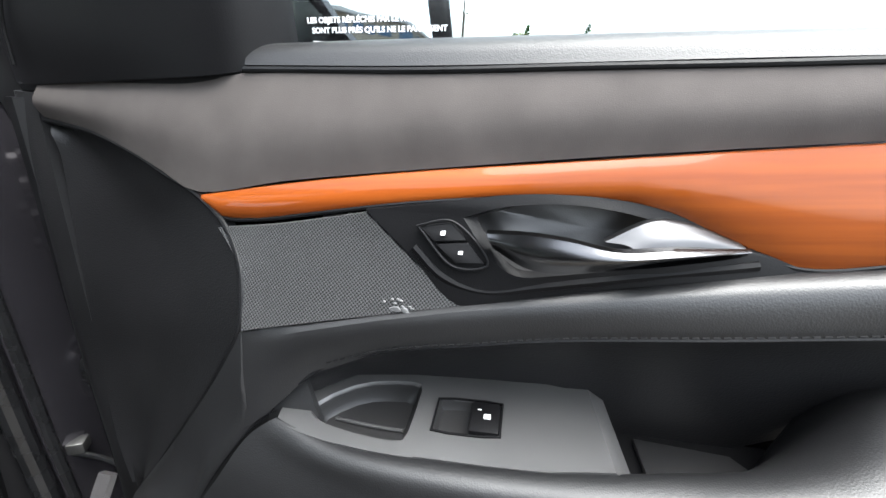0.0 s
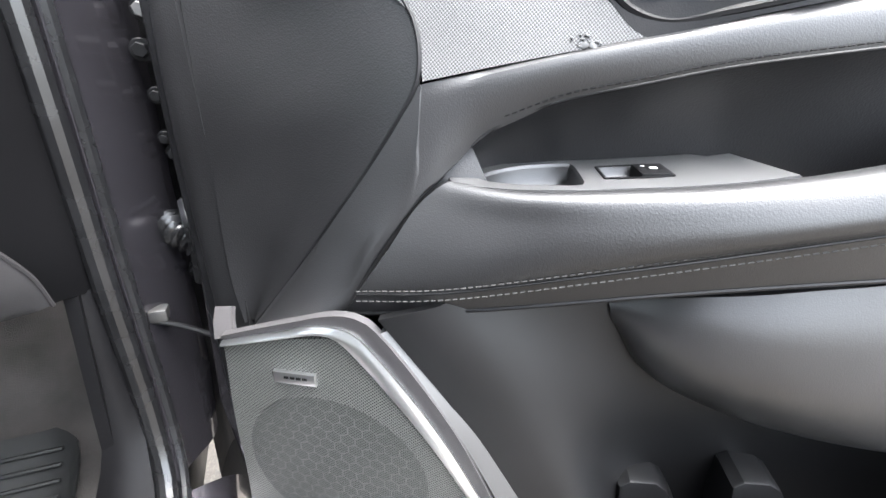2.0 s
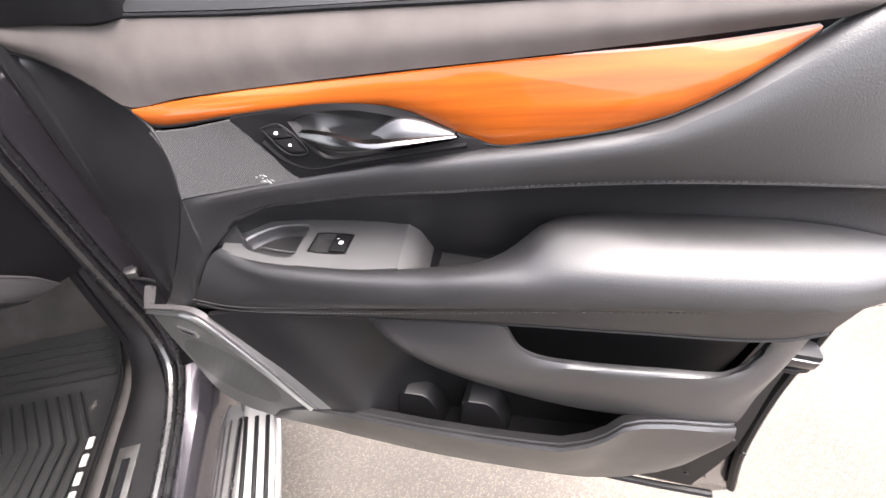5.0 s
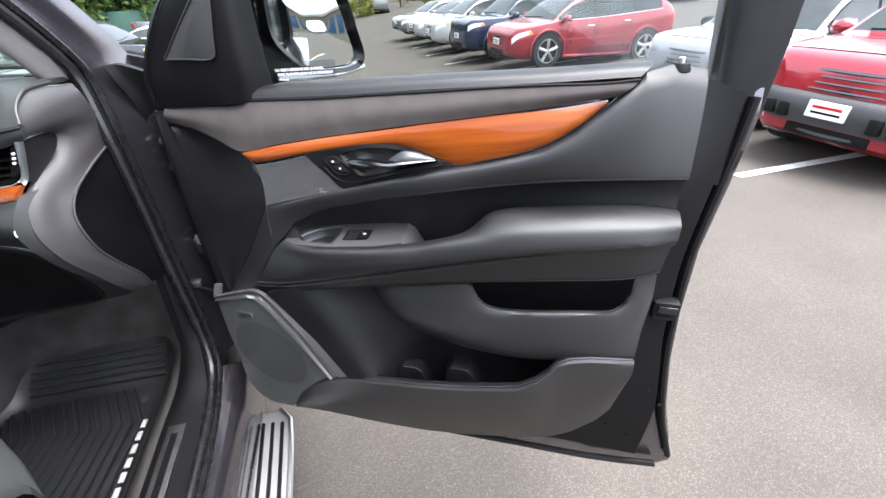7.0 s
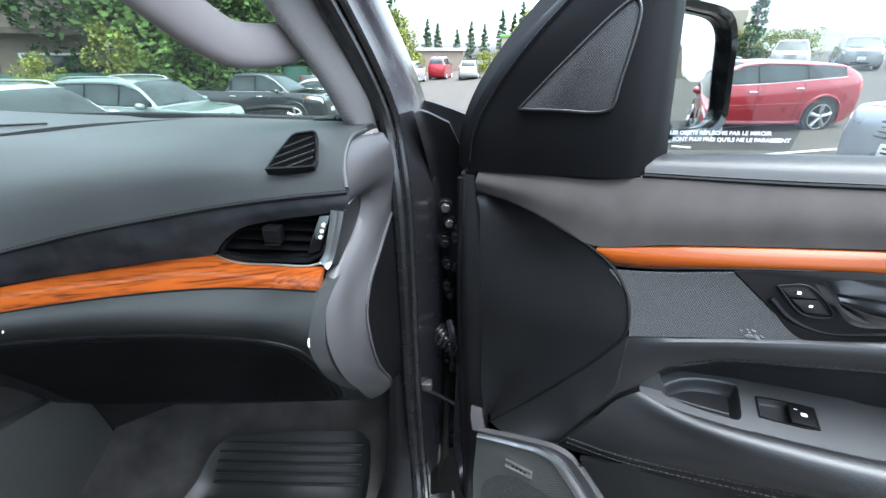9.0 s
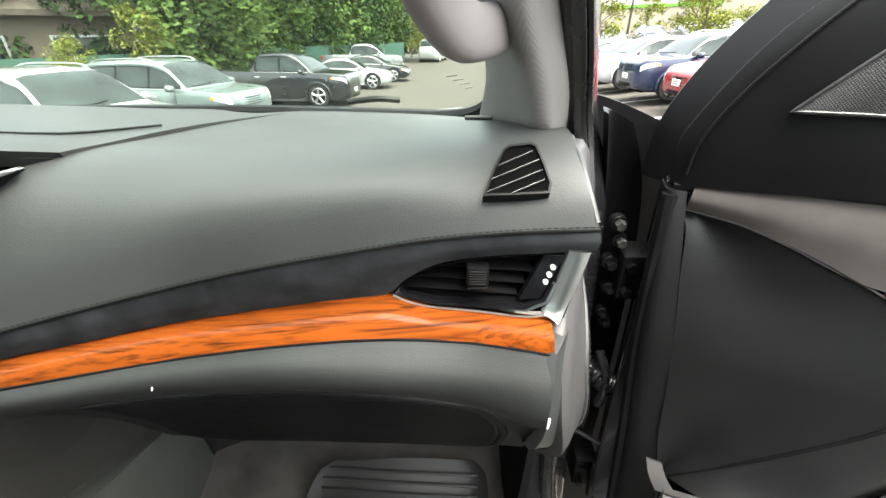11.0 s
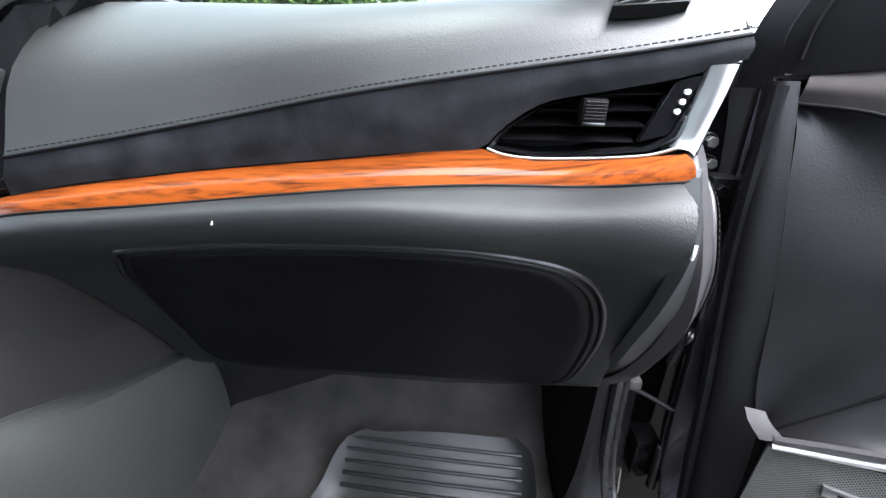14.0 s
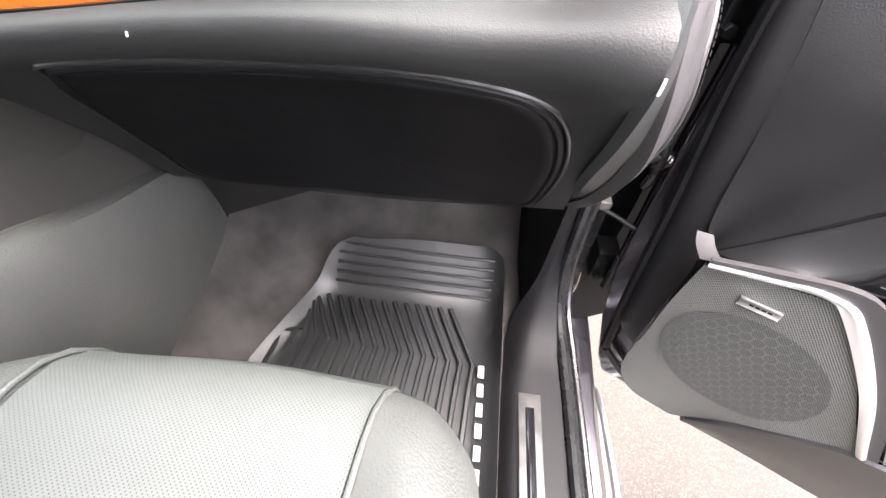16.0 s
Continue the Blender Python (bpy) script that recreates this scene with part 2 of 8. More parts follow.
# ---------------------------------------------------------------- mesh tools
def spline(pts, n):
    """n points along a smooth curve through pts, evenly spaced."""
    p = [Vector(q) for q in pts]
    if len(p) == 2:
        return [p[0].lerp(p[1], i / (n - 1)) for i in range(n)]
    e = [2 * p[0] - p[1], *p, 2 * p[-1] - p[-2]]
    fine = []
    for a, b, c, d in zip(e, e[1:], e[2:], e[3:]):
        k1, k2, k3 = ((y - x).length ** 0.5 + 1e-6 for x, y in ((a, b), (b, c), (c, d)))
        m1 = (b - a) / k1 - (c - a) / (k1 + k2) + (c - b) / k2
        m2 = (c - b) / k2 - (d - b) / (k2 + k3) + (d - c) / k3
        m1, m2 = m1 * k2, m2 * k2
        for i in range(10):
            t = i / 10
            fine.append(b * (2 * t**3 - 3 * t**2 + 1) + m1 * (t**3 - 2 * t**2 + t) + c * (-2 * t**3 + 3 * t**2) + m2 * (t**3 - t**2))
    fine.append(p[-1])
    s = np.concatenate([[0], np.cumsum([(y - x).length for x, y in zip(fine, fine[1:])])])
    a = np.array(fine)
    q = np.linspace(0, s[-1], n)
    return [Vector(v) for v in np.stack([np.interp(q, s, a[:, i]) for i in range(3)], 1)]


def make(name, verts, faces, mat, parent=None, label="", smooth=True, angle=35):
    me = bpy.data.meshes.new(name)
    me.from_pydata([tuple(v) for v in verts], [], faces)
    bm = bmesh.new()
    bm.from_mesh(me)
    bmesh.ops.remove_doubles(bm, verts=bm.verts, dist=1e-6)
    bmesh.ops.recalc_face_normals(bm, faces=bm.faces)
    bm.to_mesh(me)
    bm.free()
    me.materials.append(mat)
    if smooth:
        me.shade_smooth()
        me.set_sharp_from_angle(angle=radians(angle))
    ob = new(name, me)
    if parent:
        ob.parent = parent
    if label:
        tagged(ob, label)
    return ob


def thing(name, m, label, category, group="", kind=""):
    e = new(name)
    e.empty_display_size = 0.05
    e.matrix_world = m
    return tagged(e, label, category, group, kind)


def rows_of(curves, n=40, k=5):
    """A smooth surface through the curves, as rows of points."""
    cs = [spline(c, n) for c in curves]
    if len(cs) == 2:
        return [[a.lerp(b, i / k) for a, b in zip(*cs)] for i in range(k + 1)]
    cols = [spline([c[i] for c in cs], k * (len(cs) - 1) + 1) for i in range(n)]
    return [list(r) for r in zip(*cols)]


def sheet(rows, back):
    """Closed solid from rows of points, thickened by the vector back."""
    n, m = len(rows), len(rows[0])
    back = Vector(back)
    v = [p for r in rows for p in r] + [p + back for r in rows for p in r]
    f = []
    o = n * m
    for i in range(n - 1):
        for j in range(m - 1):
            a, b, c, d = i * m + j, i * m + j + 1, (i + 1) * m + j + 1, (i + 1) * m + j
            f += [(a, b, c, d), (d + o, c + o, b + o, a + o)]
    rim = [j for j in range(m)] + [i * m + m - 1 for i in range(1, n)] + [(n - 1) * m + j for j in range(m - 2, -1, -1)] + [i * m for i in range(n - 2, 0, -1)]
    for a, b in zip(rim, rim[1:] + rim[:1]):
        f.append((a, a + o, b + o, b))
    return v, f


def matched(curves, per=4, k=5):
    """Rows of points through curves that share their number of points, kept in step."""
    fine = []
    for c in curves:
        q = [Vector(v) for v in c]
        e = [2 * q[0] - q[1], *q, 2 * q[-1] - q[-2]]
        r = []
        for a, b, c2, d2 in zip(e, e[1:], e[2:], e[3:]):
            for i in range(per):
                t = i / per
                r.append(0.5 * (2 * b + (c2 - a) * t + (2 * a - 5 * b + 4 * c2 - d2) * t * t + (3 * b - a - 3 * c2 + d2) * t ** 3))
        fine.append(r + [q[-1]])
    cols = [spline([c[i] for c in fine], k * (len(fine) - 1) + 1) for i in range(len(fine[0]))]
    return [list(r) for r in zip(*cols)]


def loft(name, curves, mat, parent=None, label="", n=40, k=5, back=(0, 0.004, 0)):
    return make(name, *sheet(rows_of(curves, n, k), back), mat, parent, label)


def tube(name, pts, r, mat, parent=None, label="", sides=8, n=None, closed=False):
    c = spline(list(pts) + ([pts[0]] if closed else []), n or max(8, 6 * len(pts)))
    if closed:
        c = c[:-1]
    v, f = [], []
    up = Vector((0.3, 0.2, 0.93)).normalized()
    for i, p in enumerate(c):
        t = (c[(i + 1) % len(c)] - c[i - 1]) if closed or 0 < i < len(c) - 1 else (c[1] - c[0] if i == 0 else c[-1] - c[-2])
        t.normalize()
        if abs(t.dot(up)) > 0.97:
            up = Vector((0.9, 0.3, 0.1)).normalized()
        a = t.cross(up).normalized()
        up = a.cross(t).normalized()
        rr = r(i / (len(c) - 1)) if callable(r) else r
        v += [p + rr * (math.cos(x) * a + math.sin(x) * up) for x in (2 * math.pi * s / sides for s in range(sides))]
    m = len(c)
    for i in range(m if closed else m - 1):
        for s in range(sides):
            a, b = i * sides + s, i * sides + (s + 1) % sides
            j = (i + 1) % m
            f.append((a, b, j * sides + (s + 1) % sides, j * sides + s))
    if not closed:
        f += [tuple(range(sides)), tuple((m - 1) * sides + s for s in range(sides))]
    return make(name, v, f, mat, parent, label)


def plate(name, outline, depth, mat, parent=None, label="", bevel=0.002, smooth_outline=0):
    """Solid plate: 3D outline (roughly flat), thickened by the vector depth, its front edge rounded."""
    o = [Vector(p) for p in outline]
    if smooth_outline:
        o = spline(o + [o[0]], smooth_outline + 1)[:-1]
    d = Vector(depth)
    c = sum(o, Vector()) / len(o)
    ins = []
    for i, p in enumerate(o):
        a, b = (p - o[i - 1]), (o[(i + 1) % len(o)] - p)
        t = (a.normalized() + b.normalized())
        nrm = t.cross(d).normalized() if t.length > 1e-9 else (c - p).normalized()
        if nrm.dot(c - p) < 0 and len(o) < 5:
            nrm = -nrm
        ins.append(nrm)
    area = sum(((o[i] - c).cross(o[(i + 1) % len(o)] - c)).dot(d) for i in range(len(o)))
    sgn = 1 if area > 0 else -1
    u = d.normalized()
    ins = [-sgn * q if len(o) >= 5 else q for q in ins]
    n = len(o)
    v = [p + bevel * q for p, q in zip(o, ins)] + [p + bevel * 0.3 * q + u * bevel * 0.3 for p, q in zip(o, ins)] + [p + u * bevel for p in o] + [p + d for p in o]
    f = [tuple(range(n)), tuple(range(4 * n - 1, 3 * n - 1, -1))]
    for k in range(3):
        for i in range(n):
            j = (i + 1) % n
            f.append((k * n + i, k * n + j, (k + 1) * n + j, (k + 1) * n + i))
    return make(name, v, f, mat, parent, label)


def box(name, lo, hi, mat, parent=None, label="", bevel=0.004, m=None):
    bm = bmesh.new()
    c, s = (Vector(lo) + Vector(hi)) / 2, Vector(hi) - Vector(lo)
    bmesh.ops.create_cube(bm, size=1, matrix=Matrix.Translation(c) @ Matrix.Diagonal((*s, 1)))
    if bevel:
        bmesh.ops.bevel(bm, geom=bm.edges[:], offset=min(bevel, 0.45 * min(s)), segments=2, affect="EDGES", profile=0.6)
    if m:
        bm.transform(m)
    me = bpy.data.meshes.new(name)
    bm.to_mesh(me)
    bm.free()
    me.materials.append(mat)
    me.shade_smooth()
    me.set_sharp_from_angle(angle=radians(35))
    ob = new(name, me)
    if parent:
        ob.parent = parent
    if label:
        tagged(ob, label)
    return ob


def rod(name, a, b, r, mat, parent=None, label="", sides=16, r2=None):
    """Cylinder from a to b with slightly rounded rims."""
    a, b = Vector(a), Vector(b)
    t = (b - a).normalized()
    x = t.orthogonal().normalized()
    y = t.cross(x)
    r2 = r if r2 is None else r2
    e = min(r, r2, (b - a).length / 2) * 0.15
    v, f = [], []
    for p, q in ((a, r - e), (a + e * t, r), (b - e * t, r2), (b, r2 - e)):
        v += [p + q * (math.cos(w) * x + math.sin(w) * y) for w in (2 * math.pi * s / sides for s in range(sides))]
    for k in range(3):
        for s in range(sides):
            f.append((k * sides + s, k * sides + (s + 1) % sides, (k + 1) * sides + (s + 1) % sides, (k + 1) * sides + s))
    f += [tuple(range(sides)), tuple(range(3 * sides, 4 * sides))]
    return make(name, v, f, mat, parent, label)


def stitches(name, pts, out, parent, mat=None, pitch=0.0055, r=0.0006, off=(0, 0, 0)):
    """A row of short stitches along a curve, lifted by the vector out."""
    c = [Vector(p) + Vector(off) for p in pts]
    length = sum((b - a).length for a, b in zip(c, c[1:]))
    n = max(4, int(length / pitch))
    s = spline(c, n * 2)
    out = Vector(out)
    v, f = [], []
    for i in range(n):
        a, b = s[2 * i], s[2 * i].lerp(s[min(2 * i + 1, 2 * n - 1)], 1.35)
        t = (b - a).normalized()
        w = t.cross(out).normalized() * r
        h = out.normalized() * r * 1.5
        k = len(v)
        v += [a + w, a - w, a + h, b + w, b - w, b + h]
        f += [(k, k + 2, k + 5, k + 3), (k + 1, k + 4, k + 5, k + 2), (k, k + 1, k + 2), (k + 3, k + 5, k + 4), (k, k + 3, k + 4, k + 1)]
    return make(name, v, f, mat or THREAD, parent, "", smooth=False)


def louvre(name, a, b, chord, thick, mat, parent):
    """Thin vane from a to b; chord is the vector across it."""
    a, b, c = Vector(a), Vector(b), Vector(chord)
    nrm = (b - a).cross(c).normalized() * thick / 2
    v, f = [], []
    for p in (a, b):
        for q, h in ((0, 0.4), (0.2, 1), (0.8, 1), (1, 0.4), (1, -0.4), (0.8, -1), (0.2, -1), (0, -0.4)):
            v.append(p + c * q + nrm * h)
    for s in range(8):
        f.append((s, (s + 1) % 8, 8 + (s + 1) % 8, 8 + s))
    f += [tuple(range(8)), tuple(range(8, 16))]
    return make(name, v, f, mat, parent)


# ---------------------------------------------------------------- front passenger door, standing open
def d(*pts):
    """Door places: along the door, height, distance towards the cabin."""
    return [(u, -w, z) for u, z, w in pts]


door = thing("passenger_door", pose(0.98, -0.08, 0, 0, 0, -27.5), "open front passenger door trimmed in black leather, grey suede and orange wood", "car door")
TOCABIN = (0, -1, 0)

# pressed steel shell with its outer skin
shell_in = d((-0.03, 1.31, -0.012), (-0.028, 1.1, 0.0), (-0.026, 0.9, 0.012), (-0.022, 0.784, 0.024), (-0.001, 0.673, 0.03), (0.03, 0.56, 0.03), (0.053, 0.516, 0.03), (0.16, 0.517, 0.03), (0.37, 0.525, 0.03), (0.67, 0.532, 0.03), (0.86, 0.54, 0.03), (1.04, 0.553, 0.03),
             (1.066, 0.575, 0.028), (1.02, 0.72, 0.024), (0.992, 0.871, 0.012), (0.982, 0.98, 0.0), (0.978, 1.113, -0.012), (0.99, 1.23, -0.024), (0.996, 1.33, -0.03), (0.99, 1.372, -0.035), (0.5, 1.345, -0.03), (0.1, 1.315, -0.02))
plate("shell", shell_in, (0, 0.05, 0), PAINT, door, "dark metallic painted inner door shell", 0.008)
skin = [(u + 0.012 * (1 if u > 0.5 else -0.5), y + 0.05, z) for u, y, z in shell_in]
plate("outer_skin", skin, (0, 0.09, 0), PAINT, door, "dark metallic painted outer door skin", 0.012)
tube("edge_seal", d((1.052, 0.6, 0.032), (1.004, 0.74, 0.03), (0.974, 0.9, 0.016), (0.966, 1.0, 0.006), (0.962, 1.113, -0.006), (0.972, 1.25, -0.018), (0.978, 1.36, -0.028)), 0.007, BLACK, door)
tube("bottom_seal", d((0.035, 0.61, 0.04), (0.1, 0.56, 0.042), (0.4, 0.55, 0.042), (0.7, 0.552, 0.042), (0.9, 0.556, 0.042), (1.03, 0.57, 0.04)), 0.007, BLACK, door)
tube("front_seal", d((-0.022, 1.3, 0.0), (-0.014, 1.1, 0.01), (0.0, 0.95, 0.022), (0.012, 0.8, 0.03), (0.03, 0.62, 0.042)), 0.009, BLACK, door)
# black inner skirt showing below and behind the trim
loft("inner_skirt", [d((0.9, 1.385, -0.028), (0.9, 1.25, 0.02), (0.89, 1.1, 0.03), (0.88, 0.95, 0.045), (0.85, 0.75, 0.055), (0.75, 0.62, 0.055)),
                     d((0.965, 1.365, -0.026), (0.958, 1.25, -0.008), (0.948, 1.1, 0.006), (0.956, 0.95, 0.02), (0.985, 0.75, 0.036), (0.98, 0.6, 0.045))], SOFT_PLASTIC, door, "black textured inner door skirt", back=(0, 0.01, 0))
for p in ((0.955, 0.815), (0.9, 0.69), (0.95, 0.66), (0.985, 0.78)):
    rod("clip_hole", (p[0], -0.047, p[1]), (p[0], -0.05, p[1]), 0.004, BLACK, door, sides=10)
latch = box("latch", (0.918, -0.034, 0.988), (0.962, -0.008, 1.026), BLACK, door, "black door latch with bright claw", 0.006)
box("latch_claw", (0.922, -0.037, 0.99), (0.95, -0.033, 0.997), BLACK, latch)
box("latch_cover", (0.926, -0.038, 1.006), (0.958, -0.033, 1.02), PIANO, latch)

# belt, suede, wood
loft("belt_pad", [d((0.186, 1.345, -0.04), (0.306, 1.357, -0.04), (0.511, 1.375, -0.04), (0.689, 1.389, -0.04), (0.832, 1.402, -0.04)),
                  d((0.19, 1.353, -0.02), (0.31, 1.364, -0.02), (0.511, 1.38, -0.02), (0.689, 1.393, -0.02), (0.83, 1.405, -0.018)),
                  d((0.2, 1.35, 0.006), (0.32, 1.359, 0.006), (0.515, 1.375, 0.006), (0.69, 1.388, 0.006), (0.824, 1.4, 0.004)),
                  d((0.203, 1.339, 0.015), (0.329, 1.347, 0.015), (0.522, 1.364, 0.015), (0.69, 1.378, 0.015), (0.813, 1.389, 0.013))], LEATHER, door, "black leather window-sill pad", back=(0, 0.012, -0.006))
belt_line = d((0.203, 1.336, 0.016), (0.329, 1.344, 0.016), (0.429, 1.353, 0.016), (0.522, 1.361, 0.016), (0.609, 1.369, 0.016), (0.69, 1.375, 0.016), (0.766, 1.379, 0.015), (0.813, 1.385, 0.014))
tube("belt_bead", belt_line, 0.0022, BLACK, door)
suede_top = d((0.0, 1.311, 0), (0.094, 1.321, 0.006), (0.184, 1.33, 0.014), (0.203, 1.334, 0.016), (0.329, 1.343, 0.016), (0.522, 1.36, 0.016), (0.69, 1.374, 0.016), (0.813, 1.384, 0.014))
wood_top = d((0.165, 1.247, 0.034), (0.245, 1.266, 0.034), (0.33, 1.283, 0.032), (0.43, 1.3, 0.03), (0.53, 1.317, 0.028), (0.62, 1.331, 0.024), (0.7, 1.342, 0.02), (0.779, 1.356, 0.012))
suede_low = d((-0.003, 1.286, 0), (0.05, 1.281, 0.007), (0.095, 1.27, 0.016), (0.13, 1.26, 0.025), (0.163, 1.25, 0.033), (0.245, 1.268, 0.033), (0.43, 1.302, 0.029), (0.62, 1.333, 0.023), (0.79, 1.362, 0.012))
mid = [tuple((Vector(a) + Vector(b)) / 2 + Vector((0, -0.006, 0))) for a, b in zip(spline(suede_top, 9), spline(suede_low, 9))]
loft("suede_insert", [suede_top, mid, suede_low], SUEDE, door, "dark grey suede door insert with brushed marks", n=60, k=6)
wood_low = d((0.186, 1.23, 0.04), (0.255, 1.247, 0.044), (0.321, 1.263, 0.044), (0.382, 1.274, 0.041), (0.433, 1.279, 0.037), (0.472, 1.279, 0.035), (0.5, 1.272, 0.035), (0.53, 1.261, 0.036), (0.566, 1.254, 0.038), (0.616, 1.267, 0.04), (0.66, 1.28, 0.04), (0.7, 1.295, 0.035), (0.725, 1.31, 0.03), (0.755, 1.332, 0.02), (0.778, 1.354, 0.012))
a, b = spline(wood_top, 24), spline(wood_low, 24)
# match the two edges by their place along the door
def by_u(curve, us):
    c = spline(curve, 160)
    xs = [p.x for p in c]
    return [Vector((u, float(np.interp(u, xs, [p.y for p in c])), float(np.interp(u, xs, [p.z for p in c])))) for u in us]


us = [0.17, 0.19, 0.22, 0.26, 0.3, 0.34, 0.38, 0.41, 0.44, 0.465, 0.49, 0.51, 0.53, 0.55, 0.565, 0.58, 0.61, 0.64, 0.67, 0.7, 0.72, 0.74, 0.76, 0.777]
wt, wb = by_u(wood_top, us), by_u(wood_low, us)
wb[0], wb[1] = wt[0].lerp(wb[0], 0.2), wt[1].lerp(wb[1], 0.82)
wrows = []
for k in range(9):
    t = k / 8
    wrows.append([p.lerp(q, t) + Vector((0, -0.0085 * math.sin(math.pi * min(1, t * 0.93 + 0.07)) ** 0.7 * min(1, (p - q).length / 0.035), 0)) for p, q in zip(wt, wb)])
make("wood_trim", *sheet(wrows, (0, 0.006, 0)), WOOD, door, "glossy orange lacquered wood strip")
tube("wood_bead", [tuple(v) for v in wb], 0.0016, BLACK, door)

# leather field above the armrest
top_edge = d((0.224, 1.168, 0.079), (0.29, 1.187, 0.07), (0.368, 1.207, 0.06), (0.431, 1.222, 0.053), (0.49, 1.237, 0.048), (0.562, 1.252, 0.041), (0.616, 1.265, 0.042), (0.66, 1.278, 0.041), (0.7, 1.293, 0.037), (0.725, 1.308, 0.031), (0.757, 1.33, 0.021), (0.785, 1.357, 0.014), (0.816, 1.385, 0.013), (0.826, 1.404, 0.0), (0.868, 1.4, -0.018), (0.921, 1.391, -0.03))
seam = d((0.262, 1.128, 0.074), (0.284, 1.147, 0.07), (0.324, 1.164, 0.066), (0.379, 1.179, 0.064), (0.433, 1.193, 0.062), (0.531, 1.212, 0.059), (0.622, 1.229, 0.054), (0.707, 1.241, 0.048), (0.788, 1.248, 0.042), (0.903, 1.256, 0.036))
us2 = [0.224, 0.232, 0.242, 0.254, 0.27, 0.32, 0.37, 0.43, 0.49, 0.55, 0.61, 0.66, 0.7, 0.74, 0.78, 0.82, 0.86, 0.905]
ta, tb = by_u(top_edge, us2), by_u(d((0.2238, 1.09, 0.0895), (0.238, 1.101, 0.086), (0.25, 1.113, 0.08)) + seam, us2)
rows = []
for k in range(13):
    t = k / 12
    rows.append([p.lerp(q, t) + Vector((0, -0.012 * math.sin(math.pi * t ** 0.5) ** 0.8 * min(1, (p - q).length / 0.05) * min(1, (p.x - 0.224) / 0.07), 0)) for p, q in zip(ta, tb)])
make("upper_pad", *sheet(rows, (0, 0.006, 0)), LEATHER, door, "padded black leather field")
stitches("seam_stitching", seam[1:], TOCABIN, door, DARK_THREAD, off=(0, -0.003, 0.004))
tube("seam_groove", seam, 0.0014, BLACK, door)
recess_low = d((0.262, 1.108, 0.06), (0.281, 1.1, 0.032), (0.308, 1.1, 0.024), (0.338, 1.104, 0.02), (0.395, 1.11, 0.018), (0.449, 1.112, 0.018), (0.474, 1.105, 0.018), (0.51, 1.088, 0.018), (0.6, 1.098, 0.016), (0.65, 1.155, 0.018), (0.714, 1.175, 0.02), (0.798, 1.19, 0.024), (0.905, 1.197, 0.034))
ta, tb = by_u(d((0.238, 1.101, 0.086), (0.25, 1.113, 0.08)) + seam, [0.24, 0.25, 0.262, 0.29, 0.34, 0.4, 0.46, 0.5, 0.54, 0.58, 0.62, 0.68, 0.76, 0.84, 0.903]), by_u(d((0.238, 1.1, 0.085), (0.25, 1.103, 0.073)) + recess_low, [0.24, 0.25, 0.262, 0.29, 0.34, 0.4, 0.46, 0.5, 0.54, 0.58, 0.62, 0.68, 0.76, 0.84, 0.903])
rows = [[p.lerp(q, k / 10) + Vector((0, 0.009 * math.sin(math.pi * (k / 10) ** 0.7), 0)) for p, q in zip(ta, tb)] for k in range(11)]
# Same leather as upper_pad; the duller VINYL stands in for shade in the recess.
make("recess_panel", *sheet(rows, (0, 0.006, 0)), VINYL, door, "recessed black leather above the armrest")

# front end: curved side panel and the leather sweep beside it
arc = d((-0.003, 1.284, 0), (0.05, 1.279, 0.006), (0.095, 1.268, 0.014), (0.13, 1.257, 0.023), (0.165, 1.246, 0.032), (0.194, 1.231, 0.044), (0.212, 1.212, 0.057), (0.22, 1.192, 0.068), (0.221, 1.169, 0.077), (0.206, 1.139, 0.078), (0.185, 1.104, 0.077), (0.162, 1.07, 0.075), (0.135, 1.031, 0.072), (0.105, 0.987, 0.068), (0.064, 0.932, 0.062))
front = d((-0.006, 1.284, 0), (0.003, 1.262, 0.0), (0.011, 1.207, 0.01), (0.022, 1.139, 0.025), (0.032, 1.064, 0.038), (0.041, 0.98, 0.05), (0.052, 0.932, 0.056))
m1 = [tuple((Vector(p) * 0.5 + Vector(q) * 0.5) + Vector((0, 0.010, 0))) for p, q in zip(spline(front, 13), spline(arc, 13))]
loft("side_panel", [front, m1, arc], VINYL, door, "black grained D-shaped side panel", n=60, k=8, back=(0, 0.01, 0))
tube("side_panel_bead", arc, 0.0022, BLACK, door)
loft("edge_band", [d((-0.034, 1.305, -0.03), (-0.02, 1.1, -0.01), (0.0, 0.9, 0.01), (0.02, 0.72, 0.04)), d((-0.024, 1.305, 0.002), (-0.008, 1.1, 0.024), (0.014, 0.9, 0.042), (0.034, 0.72, 0.07)),
                   d((-0.006, 1.305, 0.0), (0.028, 1.1, 0.032), (0.056, 0.93, 0.055), (0.056, 0.72, 0.085))], VINYL, door, "black moulded door edge", back=(0, 0.012, 0))
arm_front = d((0.262, 1.132, 0.073), (0.24, 1.106, 0.083), (0.222, 1.086, 0.09), (0.195, 1.045, 0.098), (0.168, 0.993, 0.104), (0.118, 0.974, 0.108))
